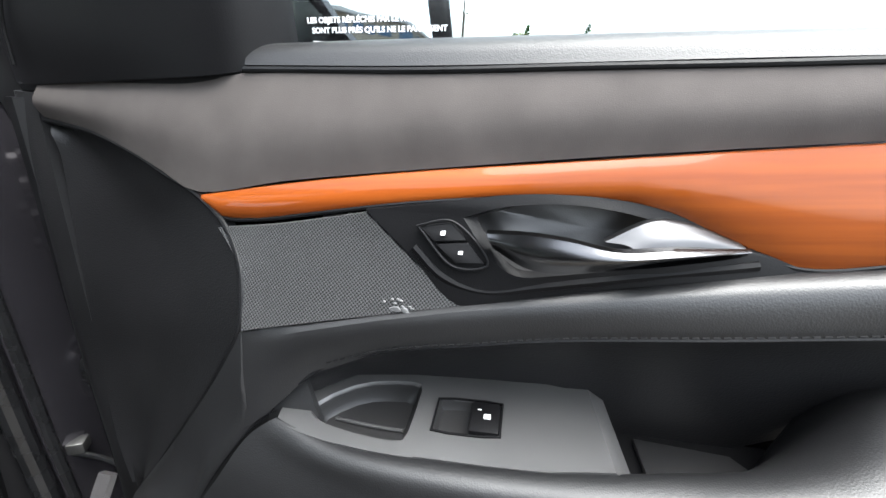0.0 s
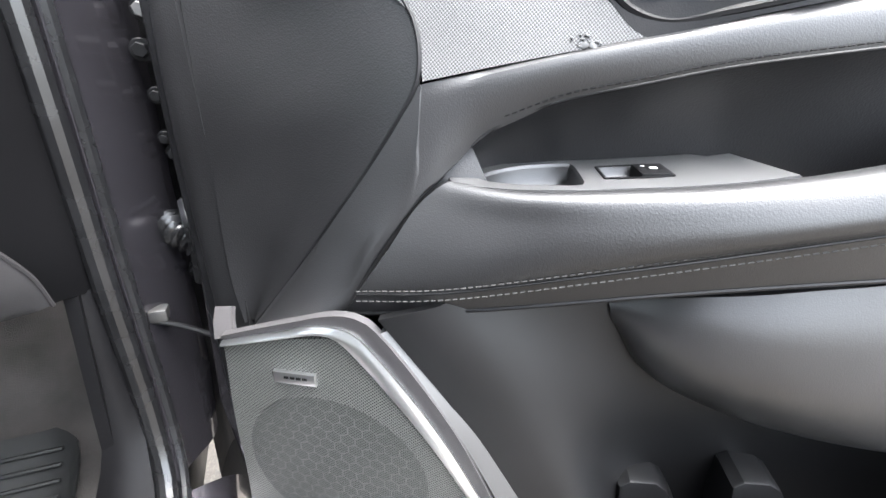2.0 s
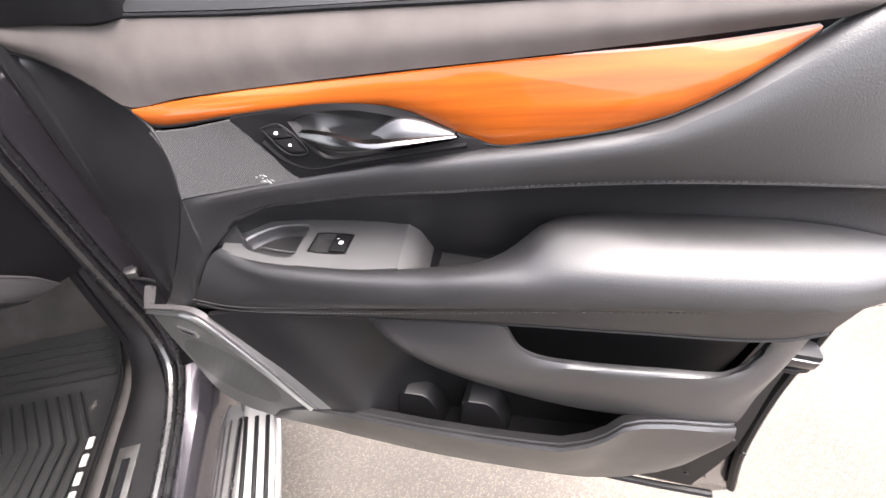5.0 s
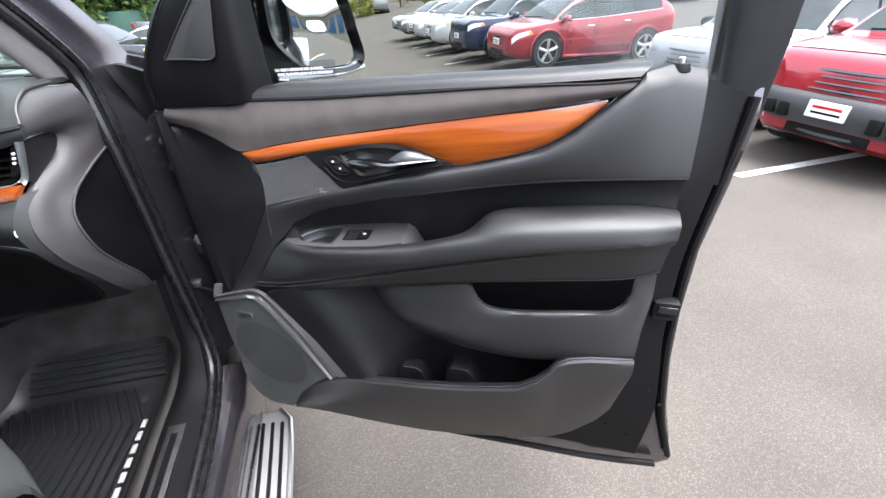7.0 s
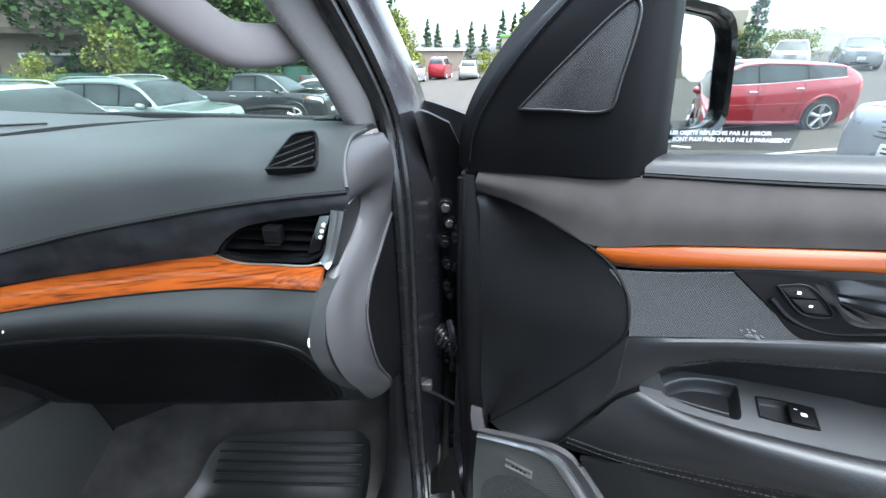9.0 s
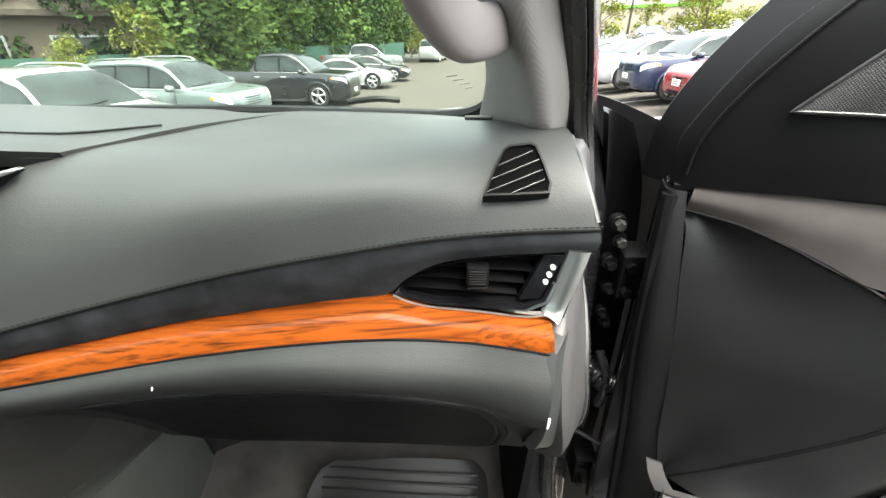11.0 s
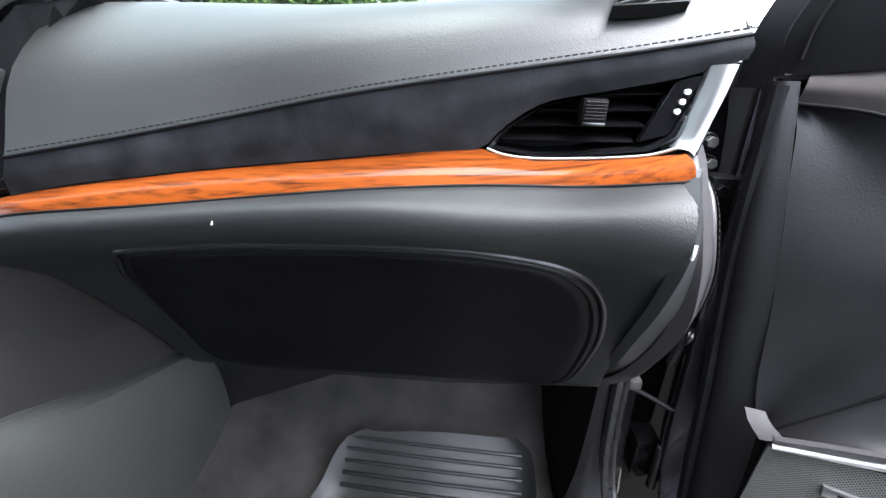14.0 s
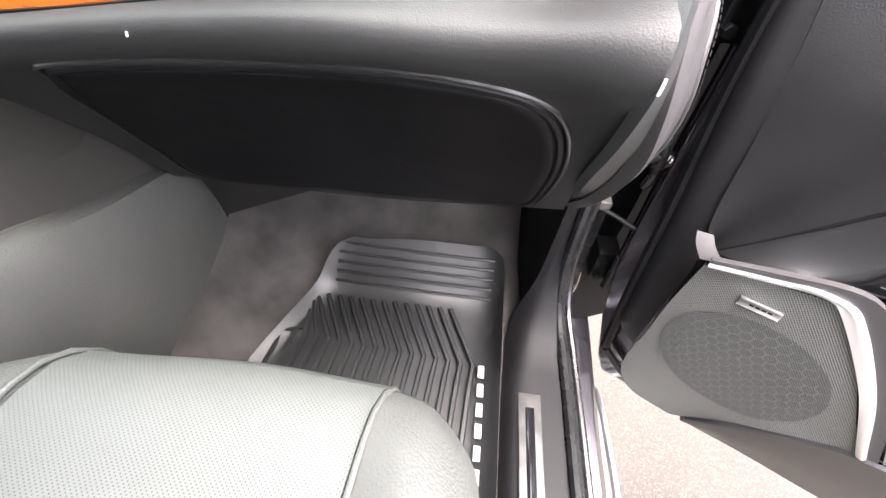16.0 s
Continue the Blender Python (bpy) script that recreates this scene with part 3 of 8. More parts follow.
sweep = [d((0.223, 1.168, 0.079), (0.207, 1.138, 0.08), (0.186, 1.104, 0.079), (0.163, 1.07, 0.077), (0.136, 1.031, 0.074), (0.066, 0.935, 0.066)), d((0.2238, 1.167, 0.0795), (0.222, 1.133, 0.0845), (0.212, 1.098, 0.087), (0.188, 1.054, 0.09), (0.16, 1.01, 0.092), (0.09, 0.955, 0.09)), d((0.2242, 1.166, 0.0797), (0.2242, 1.128, 0.086), (0.222, 1.087, 0.0897), (0.195, 1.045, 0.098), (0.168, 0.993, 0.104), (0.118, 0.974, 0.108))]
sweep.append([(x + (0.02 if k > 1 else 0.002), y + (0.012 if k > 1 else 0.004), z - 0.003) for k, (x, y, z) in enumerate(sweep[2])])
make("sweep_pad", *sheet(matched(sweep, 6, 4), (0, 0.004, 0)), LEATHER, door, "black leather sweep in front of the armrest", angle=60)

loft("nose_lining", [d((0.222, 1.1, 0.08), (0.24, 1.115, 0.074), (0.262, 1.128, 0.066)), d((0.222, 1.08, 0.083), (0.25, 1.093, 0.08), (0.28, 1.098, 0.077))], LEATHER, door, n=10, k=3)

# armrest
crest = d((0.25, 1.104, 0.085), (0.292, 1.104, 0.095), (0.322, 1.107, 0.0995), (0.378, 1.114, 0.1), (0.43, 1.121, 0.098), (0.478, 1.13, 0.096), (0.513, 1.139, 0.093), (0.539, 1.15, 0.093), (0.57, 1.162, 0.097), (0.632, 1.168, 0.107), (0.714, 1.181, 0.108), (0.79, 1.191, 0.104), (0.86, 1.196, 0.095), (0.898, 1.196, 0.08))
roll = d((0.245, 1.102, 0.089), (0.292, 1.102, 0.105), (0.322, 1.105, 0.111), (0.378, 1.112, 0.114), (0.43, 1.119, 0.114), (0.478, 1.128, 0.113), (0.513, 1.136, 0.113), (0.54, 1.145, 0.113), (0.57, 1.153, 0.1135), (0.632, 1.165, 0.116), (0.714, 1.178, 0.114), (0.79, 1.187, 0.11), (0.86, 1.193, 0.1), (0.899, 1.194, 0.083))
bulge = d((0.228, 1.086, 0.093), (0.285, 1.085, 0.109), (0.333, 1.088, 0.118), (0.444, 1.102, 0.123), (0.543, 1.124, 0.124), (0.632, 1.145, 0.122), (0.714, 1.16, 0.119), (0.79, 1.17, 0.114), (0.86, 1.178, 0.104), (0.9, 1.182, 0.085))
stitch = d((0.184, 1.012, 0.108), (0.25, 1.025, 0.115), (0.362, 1.055, 0.117), (0.485, 1.089, 0.116), (0.612, 1.123, 0.112), (0.742, 1.155, 0.107), (0.8, 1.168, 0.103), (0.863, 1.176, 0.092), (0.897, 1.178, 0.082))
arm_low = d((0.172, 0.99, 0.104), (0.273, 1.007, 0.106), (0.435, 1.04, 0.102), (0.599, 1.069, 0.096), (0.727, 1.087, 0.091), (0.852, 1.106, 0.085), (0.893, 1.118, 0.076))
rear1 = d((0.66, 1.181, 0.1085), (0.714, 1.188, 0.108), (0.79, 1.197, 0.104), (0.86, 1.202, 0.095), (0.9, 1.2, 0.081))
rear2 = d((0.66, 1.191, 0.086), (0.714, 1.198, 0.088), (0.79, 1.207, 0.085), (0.86, 1.21, 0.078), (0.9, 1.207, 0.07))
rear3 = d((0.66, 1.195, 0.056), (0.714, 1.201, 0.058), (0.79, 1.209, 0.056), (0.86, 1.213, 0.054), (0.902, 1.21, 0.05))
rear4 = d((0.66, 1.177, 0.018), (0.714, 1.188, 0.02), (0.79, 1.2, 0.024), (0.86, 1.207, 0.03), (0.903, 1.206, 0.034))
lip = crest[:6]
tops = [[(x, y - 0.001, z) for x, y, z in lip] + d((0.513, 1.138, 0.094), (0.54, 1.146, 0.0945), (0.57, 1.156, 0.096), (0.6, 1.166, 0.1), (0.63, 1.175, 0.106)) + rear1,
        [(x, y + 0.005, z - 0.005) for x, y, z in lip] + d((0.513, 1.133, 0.088), (0.54, 1.141, 0.087), (0.57, 1.152, 0.085), (0.597, 1.165, 0.083), (0.618, 1.18, 0.084)) + rear2,
        [(x, y + 0.009, z - 0.018) for x, y, z in lip] + d((0.513, 1.118, 0.083), (0.54, 1.121, 0.08), (0.565, 1.132, 0.07), (0.588, 1.146, 0.06), (0.605, 1.165, 0.055), (0.622, 1.184, 0.055)) + rear3,
        [(x, y + 0.013, z - 0.036) for x, y, z in lip] + d((0.513, 1.094, 0.078), (0.54, 1.082, 0.07), (0.575, 1.078, 0.048), (0.597, 1.098, 0.03), (0.612, 1.135, 0.02), (0.632, 1.163, 0.017)) + rear4]
mid = [tuple((Vector(p) + Vector(q)) / 2 + Vector((0, -0.003, 0))) for p, q in zip(spline(bulge, 10), spline(stitch, 10))]


def along(c, n):
    """n points of a curve at even steps of the door's length."""
    c = spline(c, 120)
    return by_u([tuple(p) for p in c], [c[0][0] + (c[-1][0] - c[0][0]) * i / (n - 1) for i in range(n)])


lines = [along(c, 84) for c in (tops[3], tops[2], tops[1], tops[0], roll, bulge, mid, stitch, arm_low)]
cols = [spline([c[i] for c in lines], 41) for i in range(84)]
rows = [list(r) for r in zip(*cols)]
av = [p for r in rows for p in r]
for i, r in enumerate(rows):
    q = min(1, max(0, (i - 17) / 9)) * math.pi / 2
    av += [p + Vector((0, 0.01 * math.sin(q), -0.01 * math.cos(q))) for p in r]
nr, nc = len(rows), 84
half = nr * nc
af = []
for i in range(nr - 1):
    for j in range(nc - 1):
        a = i * nc + j
        af += [(a, a + 1, a + nc + 1, a + nc), (half + a, half + a + nc, half + a + nc + 1, half + a + 1)]
edge = list(range(nc)) + [i * nc + nc - 1 for i in range(1, nr)] + [half - 2 - j for j in range(nc - 1)] + [i * nc for i in range(nr - 2, 0, -1)]
af += [(a, b, b + half, a + half) for a, b in zip(edge, edge[1:] + edge[:1])]
armrest = make("armrest", av, af, LEATHER, door, "padded black leather armrest with a raised elbow rest and double stitching")
stitches("stitching", stitch, TOCABIN, armrest, off=(0, -0.002, 0.004))
stitches("stitching", stitch, TOCABIN, armrest, off=(0, -0.002, -0.005))
tube("stitch_groove", [(x, y - 0.0005, z) for x, y, z in stitch], 0.0012, BLACK, armrest)
tube("lower_bead", arm_low, 0.002, BLACK, armrest)
tube("front_bead", [(x + 0.004, y + 0.002, z) for x, y, z in arm_front[1:5]], 0.0012, BLACK, armrest)
# switch panel with a small tray, the window switch and the pull cup behind it

def ring(name, outer, inner, back, mat, parent, label="", floor=0.0, floor_mat=None):
    """Flat frame between two matching outlines, thickened by back; floor sinks a dish of that depth into the hole."""
    n = len(outer)
    o, i = [Vector(p) for p in outer], [Vector(p) for p in inner]
    bk = Vector(back)
    e = [a.lerp(b, 0.9) for a, b in zip(o, i)]
    i2 = [p + bk * 0.25 for p in i]
    v = o + e + i2 + [p + bk for p in i] + [p + bk for p in o]
    f = []
    for k in range(4):
        for s in range(n):
            f.append((k * n + s, k * n + (s + 1) % n, (k + 1) * n + (s + 1) % n, (k + 1) * n + s))
    for s in range(n):
        f.append((4 * n + s, 4 * n + (s + 1) % n, (s + 1) % n, s))
    ob = make(name, v, f, mat, parent, label)
    if floor:
        c = sum(i, Vector()) / n
        u = bk.normalized()
        w = i2 + [p.lerp(c, 0.06) + u * floor * 0.7 for p in i] + [p.lerp(c, 0.16) + u * floor * 0.95 for p in i] + [p.lerp(c, 0.5) + u * floor for p in i] + [c + u * floor]
        g = []
        for k in range(3):
            for s in range(n):
                g.append((k * n + s, k * n + (s + 1) % n, (k + 1) * n + (s + 1) % n, (k + 1) * n + s))
        g += [(3 * n + s, 3 * n + (s + 1) % n, 4 * n) for s in range(n)]
        make("dish", w, g, floor_mat or mat, ob)
    return ob


def pad_z(u, w):
    return float(np.interp(u, [0.258, 0.292, 0.322, 0.351, 0.378, 0.405, 0.43, 0.454, 0.478], [1.103, 1.1045, 1.1075, 1.1105, 1.114, 1.1175, 1.1215, 1.126, 1.131])) + (0.098 - w) * 0.06


def on_pad(*pts):
    return [(u, -w, pad_z(u, w)) for u, w in pts]


switch_panel = ring("switch_panel", on_pad((0.355, 0.03), (0.355, 0.019), (0.343, 0.02), (0.33, 0.021), (0.305, 0.0245), (0.283, 0.032), (0.262, 0.048), (0.251, 0.068), (0.2485, 0.078), (0.25, 0.085), (0.258, 0.0905), (0.272, 0.094), (0.292, 0.0965), (0.322, 0.099), (0.343, 0.0995), (0.355, 0.0995), (0.355, 0.09), (0.355, 0.06)),
                    on_pad((0.3462, 0.041), (0.344, 0.0355), (0.338, 0.0335), (0.325, 0.0345), (0.307, 0.038), (0.293, 0.045), (0.281, 0.056), (0.274, 0.065), (0.272, 0.071), (0.274, 0.0755), (0.28, 0.0795), (0.289, 0.082), (0.304, 0.085), (0.325, 0.0875), (0.338, 0.088), (0.3435, 0.086), (0.346, 0.08), (0.3465, 0.06)),
                    (0, 0, -0.01), GREY_PLASTIC, door, "satin dark grey switch panel with a small tray", 0.017, PLASTIC)
pu, pw = [0.355, 0.362, 0.374, 0.386, 0.398, 0.41, 0.42, 0.44, 0.46, 0.475, 0.488, 0.503], [0.019, 0.033, 0.047, 0.057, 0.067, 0.077, 0.088, 0.0985]
drop = dict(zip(pu[8:], (1.1275, 1.1315, 1.1235, 1.092)))
pv = [(u + 0.004 * (w - 0.06) / 0.04 * (u > 0.45), -w * (1 - 0.03 * (u > 0.45)), drop.get(u, pad_z(min(u, 0.46), w))) for u in pu for w in pw]
pf = [(i * 8 + j, i * 8 + j + 1, i * 8 + 9 + j, i * 8 + 8 + j) for i in range(11) for j in range(7) if not (1 <= i < 5 and 2 <= j < 5)]
pf = pf + [tuple(k + len(pv) for k in reversed(q)) for q in pf]
rim = [0 * 8 + j for j in range(8)] + [i * 8 + 7 for i in range(1, 12)] + [11 * 8 + j for j in range(6, -1, -1)] + [i * 8 for i in range(10, 0, -1)]
hole = [8 + j for j in range(2, 6)] + [i * 8 + 5 for i in range(2, 6)] + [40 + j for j in range(4, 1, -1)] + [i * 8 + 2 for i in range(4, 1, -1)]
for edge in (rim, hole):
    pf += [(a, b, b + len(pv), a + len(pv)) for a, b in zip(edge, edge[1:] + edge[:1])]
make("switch_plate", pv + [(x, y, z - 0.009) for x, y, z in pv], pf, GREY_PLASTIC, switch_panel)
tube("tray_ridge", on_pad((0.285, 0.064), (0.31, 0.066), (0.34, 0.067)), 0.0014, GREY_PLASTIC, switch_panel).location = (0, 0, -0.015)
SW = [(0.3615, 0.047), (0.374, 0.0455), (0.398, 0.0455), (0.4105, 0.047), (0.4105, 0.062), (0.4105, 0.077), (0.398, 0.0785), (0.374, 0.0785), (0.3615, 0.077), (0.3615, 0.062)]
switch = ring("window_switch", [(x, y, z + 0.0012) for x, y, z in on_pad(*SW)], [(x, y, z + 0.0012) for x, y, z in on_pad(*[(0.386 + (u - 0.386) * 0.93, 0.062 + (w - 0.062) * 0.92) for u, w in SW])], (0, 0, -0.004), SOFT_PLASTIC, switch_panel, "scooped window switch with white symbol", 0.009, PLASTIC)
ROCK = Matrix.Translation((0.3985, -0.062, pad_z(0.3985, 0.062))) @ Euler((radians(3), radians(-7), 0)).to_matrix().to_4x4()
box("rocker", (-0.0105, -0.0135, -0.007), (0.0105, 0.0135, 0.0026), SOFT_PLASTIC, switch, "", 0.0018, ROCK)
box("symbol", (-0.001, -0.0022, 0.002), (0.004, 0.0022, 0.003), WHITE, switch, "", 0.0006, ROCK)
box("mark", (-0.006, 0.0055, 0.002), (-0.003, 0.0062, 0.0029), WHITE, switch, "", 0.0002, ROCK)
make("pull_cup", *sheet([[Vector((0.485, -0.012, 1.09)), Vector((0.53, -0.012, 1.092)), Vector((0.625, -0.012, 1.098))], [Vector((0.485, -0.055, 1.091)), Vector((0.53, -0.055, 1.093)), Vector((0.605, -0.055, 1.1))], [Vector((0.49, -0.1, 1.092)), Vector((0.53, -0.1, 1.096)), Vector((0.595, -0.1, 1.106))]], (0, 0, -0.006)), SOFT_PLASTIC, door, "black plastic pull cup")
plate("pull_cup_mat", [(0.512, -0.028, 1.097), (0.575, -0.034, 1.104), (0.584, -0.045, 1.105), (0.57, -0.09, 1.106), (0.514, -0.09, 1.1)], (0, 0, -0.004), PLASTIC, door, "rubber pull cup mat", 0.001)

# small loudspeaker grille with a chalky scrape
loft("upper_speaker_grille", [d((0.19, 1.229, 0.046), (0.212, 1.211, 0.059), (0.221, 1.19, 0.07), (0.225, 1.17, 0.08)), d((0.24, 1.24, 0.05), (0.262, 1.217, 0.061), (0.278, 1.184, 0.074)), d((0.304, 1.257, 0.05), (0.337, 1.232, 0.056), (0.371, 1.207, 0.062))], SPEAKER, door, "perforated black speaker grille with pale scrape marks", n=20, k=6)
for i in range(16):
    cu, cz = 0.334 + random.gauss(0, 0.006), 1.2005 + random.gauss(0, 0.0022)
    if i > 10:
        cu, cz = 0.322 + random.random() * 0.024, 1.2015 + random.random() * 0.007
    r = 0.0034 if i < 4 else 0.0013
    w = 0.0668 + (0.334 - cu) * 0.08 + (1.2005 - cz) * 0.25
    plate("scrape", d(*[(cu + r * random.uniform(0.5, 1.3) * math.cos(q), cz + r * 0.6 * random.uniform(0.5, 1.3) * math.sin(q), w) for q in (0, 1, 2, 3, 4, 5)]), (0, 0.003, 0), SCUFF, door, "", 0.0002)

# inner release handle in its bezel
bz_o = d((0.304, 1.259, 0.05), (0.347, 1.268, 0.047), (0.4, 1.279, 0.042), (0.45, 1.282, 0.038), (0.487, 1.278, 0.037), (0.522, 1.266, 0.037), (0.566, 1.254, 0.038), (0.49, 1.237, 0.05), (0.45, 1.227, 0.053), (0.42, 1.219, 0.056), (0.372, 1.207, 0.062), (0.338, 1.233, 0.056))
bz_i = d((0.374, 1.262, 0.048), (0.395, 1.271, 0.046), (0.428, 1.276, 0.043), (0.46, 1.275, 0.042), (0.487, 1.27, 0.041), (0.51, 1.265, 0.04), (0.531, 1.261, 0.04), (0.492, 1.25, 0.048), (0.46, 1.243, 0.051), (0.43, 1.237, 0.054), (0.405, 1.234, 0.056), (0.388, 1.246, 0.054))
bz_o, bz_i = [[tuple(p) for p in spline(c + [c[0]], 73)[:-1]] for c in (bz_o, bz_i)]
bezel = ring("handle_bezel", bz_o, bz_i, (0, 0.02, 0), SOFT_PLASTIC, door, "dark grey handle bezel", 0.024, PLASTIC)
tube("bezel_lip", d((0.338, 1.24, 0.0535), (0.358, 1.2235, 0.056), (0.385, 1.2175, 0.0565), (0.42, 1.2255, 0.0535), (0.46, 1.2355, 0.05), (0.5, 1.2445, 0.045), (0.54, 1.2535, 0.04)), 0.0036, SOFT_PLASTIC, bezel, n=40)
loft("inner_handle", [d((0.383, 1.257, 0.058), (0.406, 1.2615, 0.065), (0.43, 1.2625, 0.069), (0.455, 1.2605, 0.07), (0.487, 1.264, 0.064), (0.531, 1.264, 0.045)),
                      d((0.385, 1.254, 0.061), (0.408, 1.252, 0.069), (0.431, 1.254, 0.073), (0.458, 1.257, 0.073), (0.488, 1.2615, 0.067), (0.531, 1.263, 0.047)),
                      d((0.388, 1.248, 0.058), (0.41, 1.2405, 0.064), (0.432, 1.243, 0.068), (0.461, 1.2525, 0.069), (0.49, 1.2585, 0.062), (0.531, 1.262, 0.045))], CHROME, bezel, "polished chrome release lever", n=36, k=5, back=(0, 0.007, 0))
loft("handle_root", [d((0.452, 1.259, 0.05), (0.476, 1.2735, 0.046), (0.494, 1.274, 0.044), (0.528, 1.265, 0.042)), d((0.465, 1.26, 0.056), (0.482, 1.267, 0.055), (0.5, 1.268, 0.052), (0.529, 1.264, 0.044)), d((0.47, 1.256, 0.06), (0.487, 1.26, 0.058), (0.505, 1.262, 0.053), (0.53, 1.263, 0.045))], ROOT_METAL, bezel, "satin metal lever root", n=24, k=4, back=(0, 0.006, 0))
plate("lock_button", d((0.341, 1.254, 0.0545), (0.361, 1.2585, 0.053), (0.3715, 1.2495, 0.055), (0.351, 1.246, 0.0565)), (0, 0.006, 0), SOFT_PLASTIC, bezel, "black lock button with white padlock symbol", 0.001)
plate("unlock_button", d((0.3525, 1.245, 0.057), (0.3725, 1.2485, 0.0555), (0.3835, 1.2365, 0.057), (0.366, 1.234, 0.0585)), (0, 0.006, 0), SOFT_PLASTIC, bezel, "black unlock button with white padlock symbol", 0.001)
for u, z in ((0.3565, 1.2525), (0.3685, 1.2415)):
    plate("padlock_symbol", d((u - 0.0014, z - 0.0011, 0.0575), (u + 0.0014, z - 0.0008, 0.0575), (u + 0.0014, z + 0.0014, 0.057), (u - 0.0014, z + 0.001, 0.057)), (0, 0.002, 0), WHITE, bezel, "", 0.0002)
tube("button_rim", d((0.3395, 1.2548, 0.0545), (0.3615, 1.26, 0.053), (0.386, 1.2362, 0.057), (0.3655, 1.2322, 0.0585)), 0.0009, BLACK, bezel, closed=True, n=48)

# lower half: loudspeaker, bright strip, map pockets
grille = loft("lower_speaker_grille", [d((0.058, 0.94, 0.1), (0.055, 0.848, 0.1), (0.057, 0.781, 0.1), (0.057, 0.697, 0.1), (0.068, 0.65, 0.1), (0.1, 0.618, 0.1), (0.165, 0.62, 0.105)),
                              d((0.12, 0.96, 0.109), (0.14, 0.88, 0.114), (0.16, 0.79, 0.115), (0.185, 0.7, 0.113), (0.195, 0.662, 0.111)),
                              d((0.168, 0.974, 0.117), (0.196, 0.952, 0.121), (0.24, 0.899, 0.128), (0.283, 0.836, 0.132), (0.313, 0.795, 0.134), (0.262, 0.757, 0.129), (0.217, 0.706, 0.119))], METAL_GRILLE, door, "perforated grey metal loudspeaker grille", n=48, k=8)
g_pts = np.array([tuple(q) for r in rows_of([d((0.058, 0.94, 0.1), (0.055, 0.848, 0.1), (0.057, 0.781, 0.1), (0.057, 0.697, 0.1), (0.068, 0.65, 0.1), (0.1, 0.618, 0.1), (0.165, 0.62, 0.105)),
                              d((0.12, 0.96, 0.109), (0.14, 0.88, 0.114), (0.16, 0.79, 0.115), (0.185, 0.7, 0.113), (0.195, 0.662, 0.111)),
                              d((0.168, 0.974, 0.117), (0.196, 0.952, 0.121), (0.24, 0.899, 0.128), (0.283, 0.836, 0.132), (0.313, 0.795, 0.134), (0.262, 0.757, 0.129), (0.217, 0.706, 0.119))], 80, 16) for q in r])


def on_grille(u, z, out):
    d2 = (g_pts[:, 0] - u) ** 2 + (g_pts[:, 2] - z) ** 2
    near = np.argsort(d2)[:8]
    wgt = 1 / (d2[near] + 2e-6)
    return (u, float((g_pts[near, 1] * wgt).sum() / wgt.sum()) - out, z)


badge = plate("badge", [on_grille(u, z, 0.0035) for u, z in ((0.107, 0.926), (0.148, 0.932), (0.149, 0.92), (0.108, 0.914))], (0, 0.004, 0), BRIGHT, grille, "small silver badge", 0.0008)
for k in range(4):
    u = 0.118 + k * 0.006
    plate("mark", [on_grille(u, 0.9215 + k * 0.0009, 0.0042), on_grille(u + 0.0045, 0.9222 + k * 0.0009, 0.0042), on_grille(u + 0.0045, 0.9246 + k * 0.0009, 0.0042), on_grille(u, 0.9238 + k * 0.0009, 0.0042)], (0, 0.002, 0), BLACK, badge, "", 0.0002)
dv, df = [], []
for i in range(11):
    for j in range(40):
        dv.append(on_grille(0.162 + 0.0092 * i * math.cos(j * math.pi / 20), 0.815 + 0.0092 * i * math.sin(j * math.pi / 20), 0.0012))
        if i:
            df.append(((i - 1) * 40 + j, (i - 1) * 40 + (j + 1) % 40, i * 40 + (j + 1) % 40, i * 40 + j))
make("cone_field", dv, df, GRILLE_DARK, grille, "dark round loudspeaker field")
hv, hf = [], []
for i in range(-8, 9):
    for j in range(-8, 9):
        cx, cz = 0.014 * (i + 0.5 * (j % 2)), 0.0121 * j
        if math.hypot(cx, cz) > 0.086:
            continue
        for s in range(6):
            q0, q1 = radians(60 * s + 30), radians(60 * s + 90)
            for r in (0.0081, 0.0076):
                for q in (q0, q1):
                    hv.append(on_grille(0.162 + cx + r * math.cos(q), 0.815 + cz + r * math.sin(q), 0.0018))
            k = len(hv) - 4
            hf.append((k, k + 1, k + 3, k + 2))
tagged(make("honeycomb", hv, hf, RIB, grille, "grey honeycomb ribs behind the grille", smooth=False), kind="stuff")
ch_o = d((0.06, 0.953, 0.105), (0.127, 0.981, 0.113), (0.172, 0.998, 0.12), (0.192, 0.997, 0.123), (0.206, 0.987, 0.125), (0.27, 0.907, 0.134), (0.326, 0.805, 0.14))
ch_i = d((0.06, 0.942, 0.106), (0.114, 0.961, 0.112), (0.154, 0.976, 0.119), (0.167, 0.976, 0.121), (0.178, 0.968, 0.122), (0.247, 0.891, 0.132), (0.31, 0.796, 0.138))
ch_m = [tuple(Vector(p).lerp(Vector(q), 0.52)) for p, q in zip(spline(ch_o, 12), spline(ch_i, 12))]
loft("strip_shoulder", [ch_o, [tuple(Vector(p) + Vector((0, 0.002, 0))) for p in ch_m]], TAUPE, door, "taupe plastic shoulder of the bright strip", n=40, k=2, back=(0, 0.008, 0))
ch_o = ch_m
loft("bright_strip", [ch_o, [tuple((Vector(p) + Vector(q)) / 2 + Vector((0, -0.003, 0))) for p, q in zip(spline(ch_o, 12), spline(ch_i, 12))], ch_i], BRIGHT, door, "satin aluminium strip round the loudspeaker", n=48, k=4, back=(0, 0.008, 0))
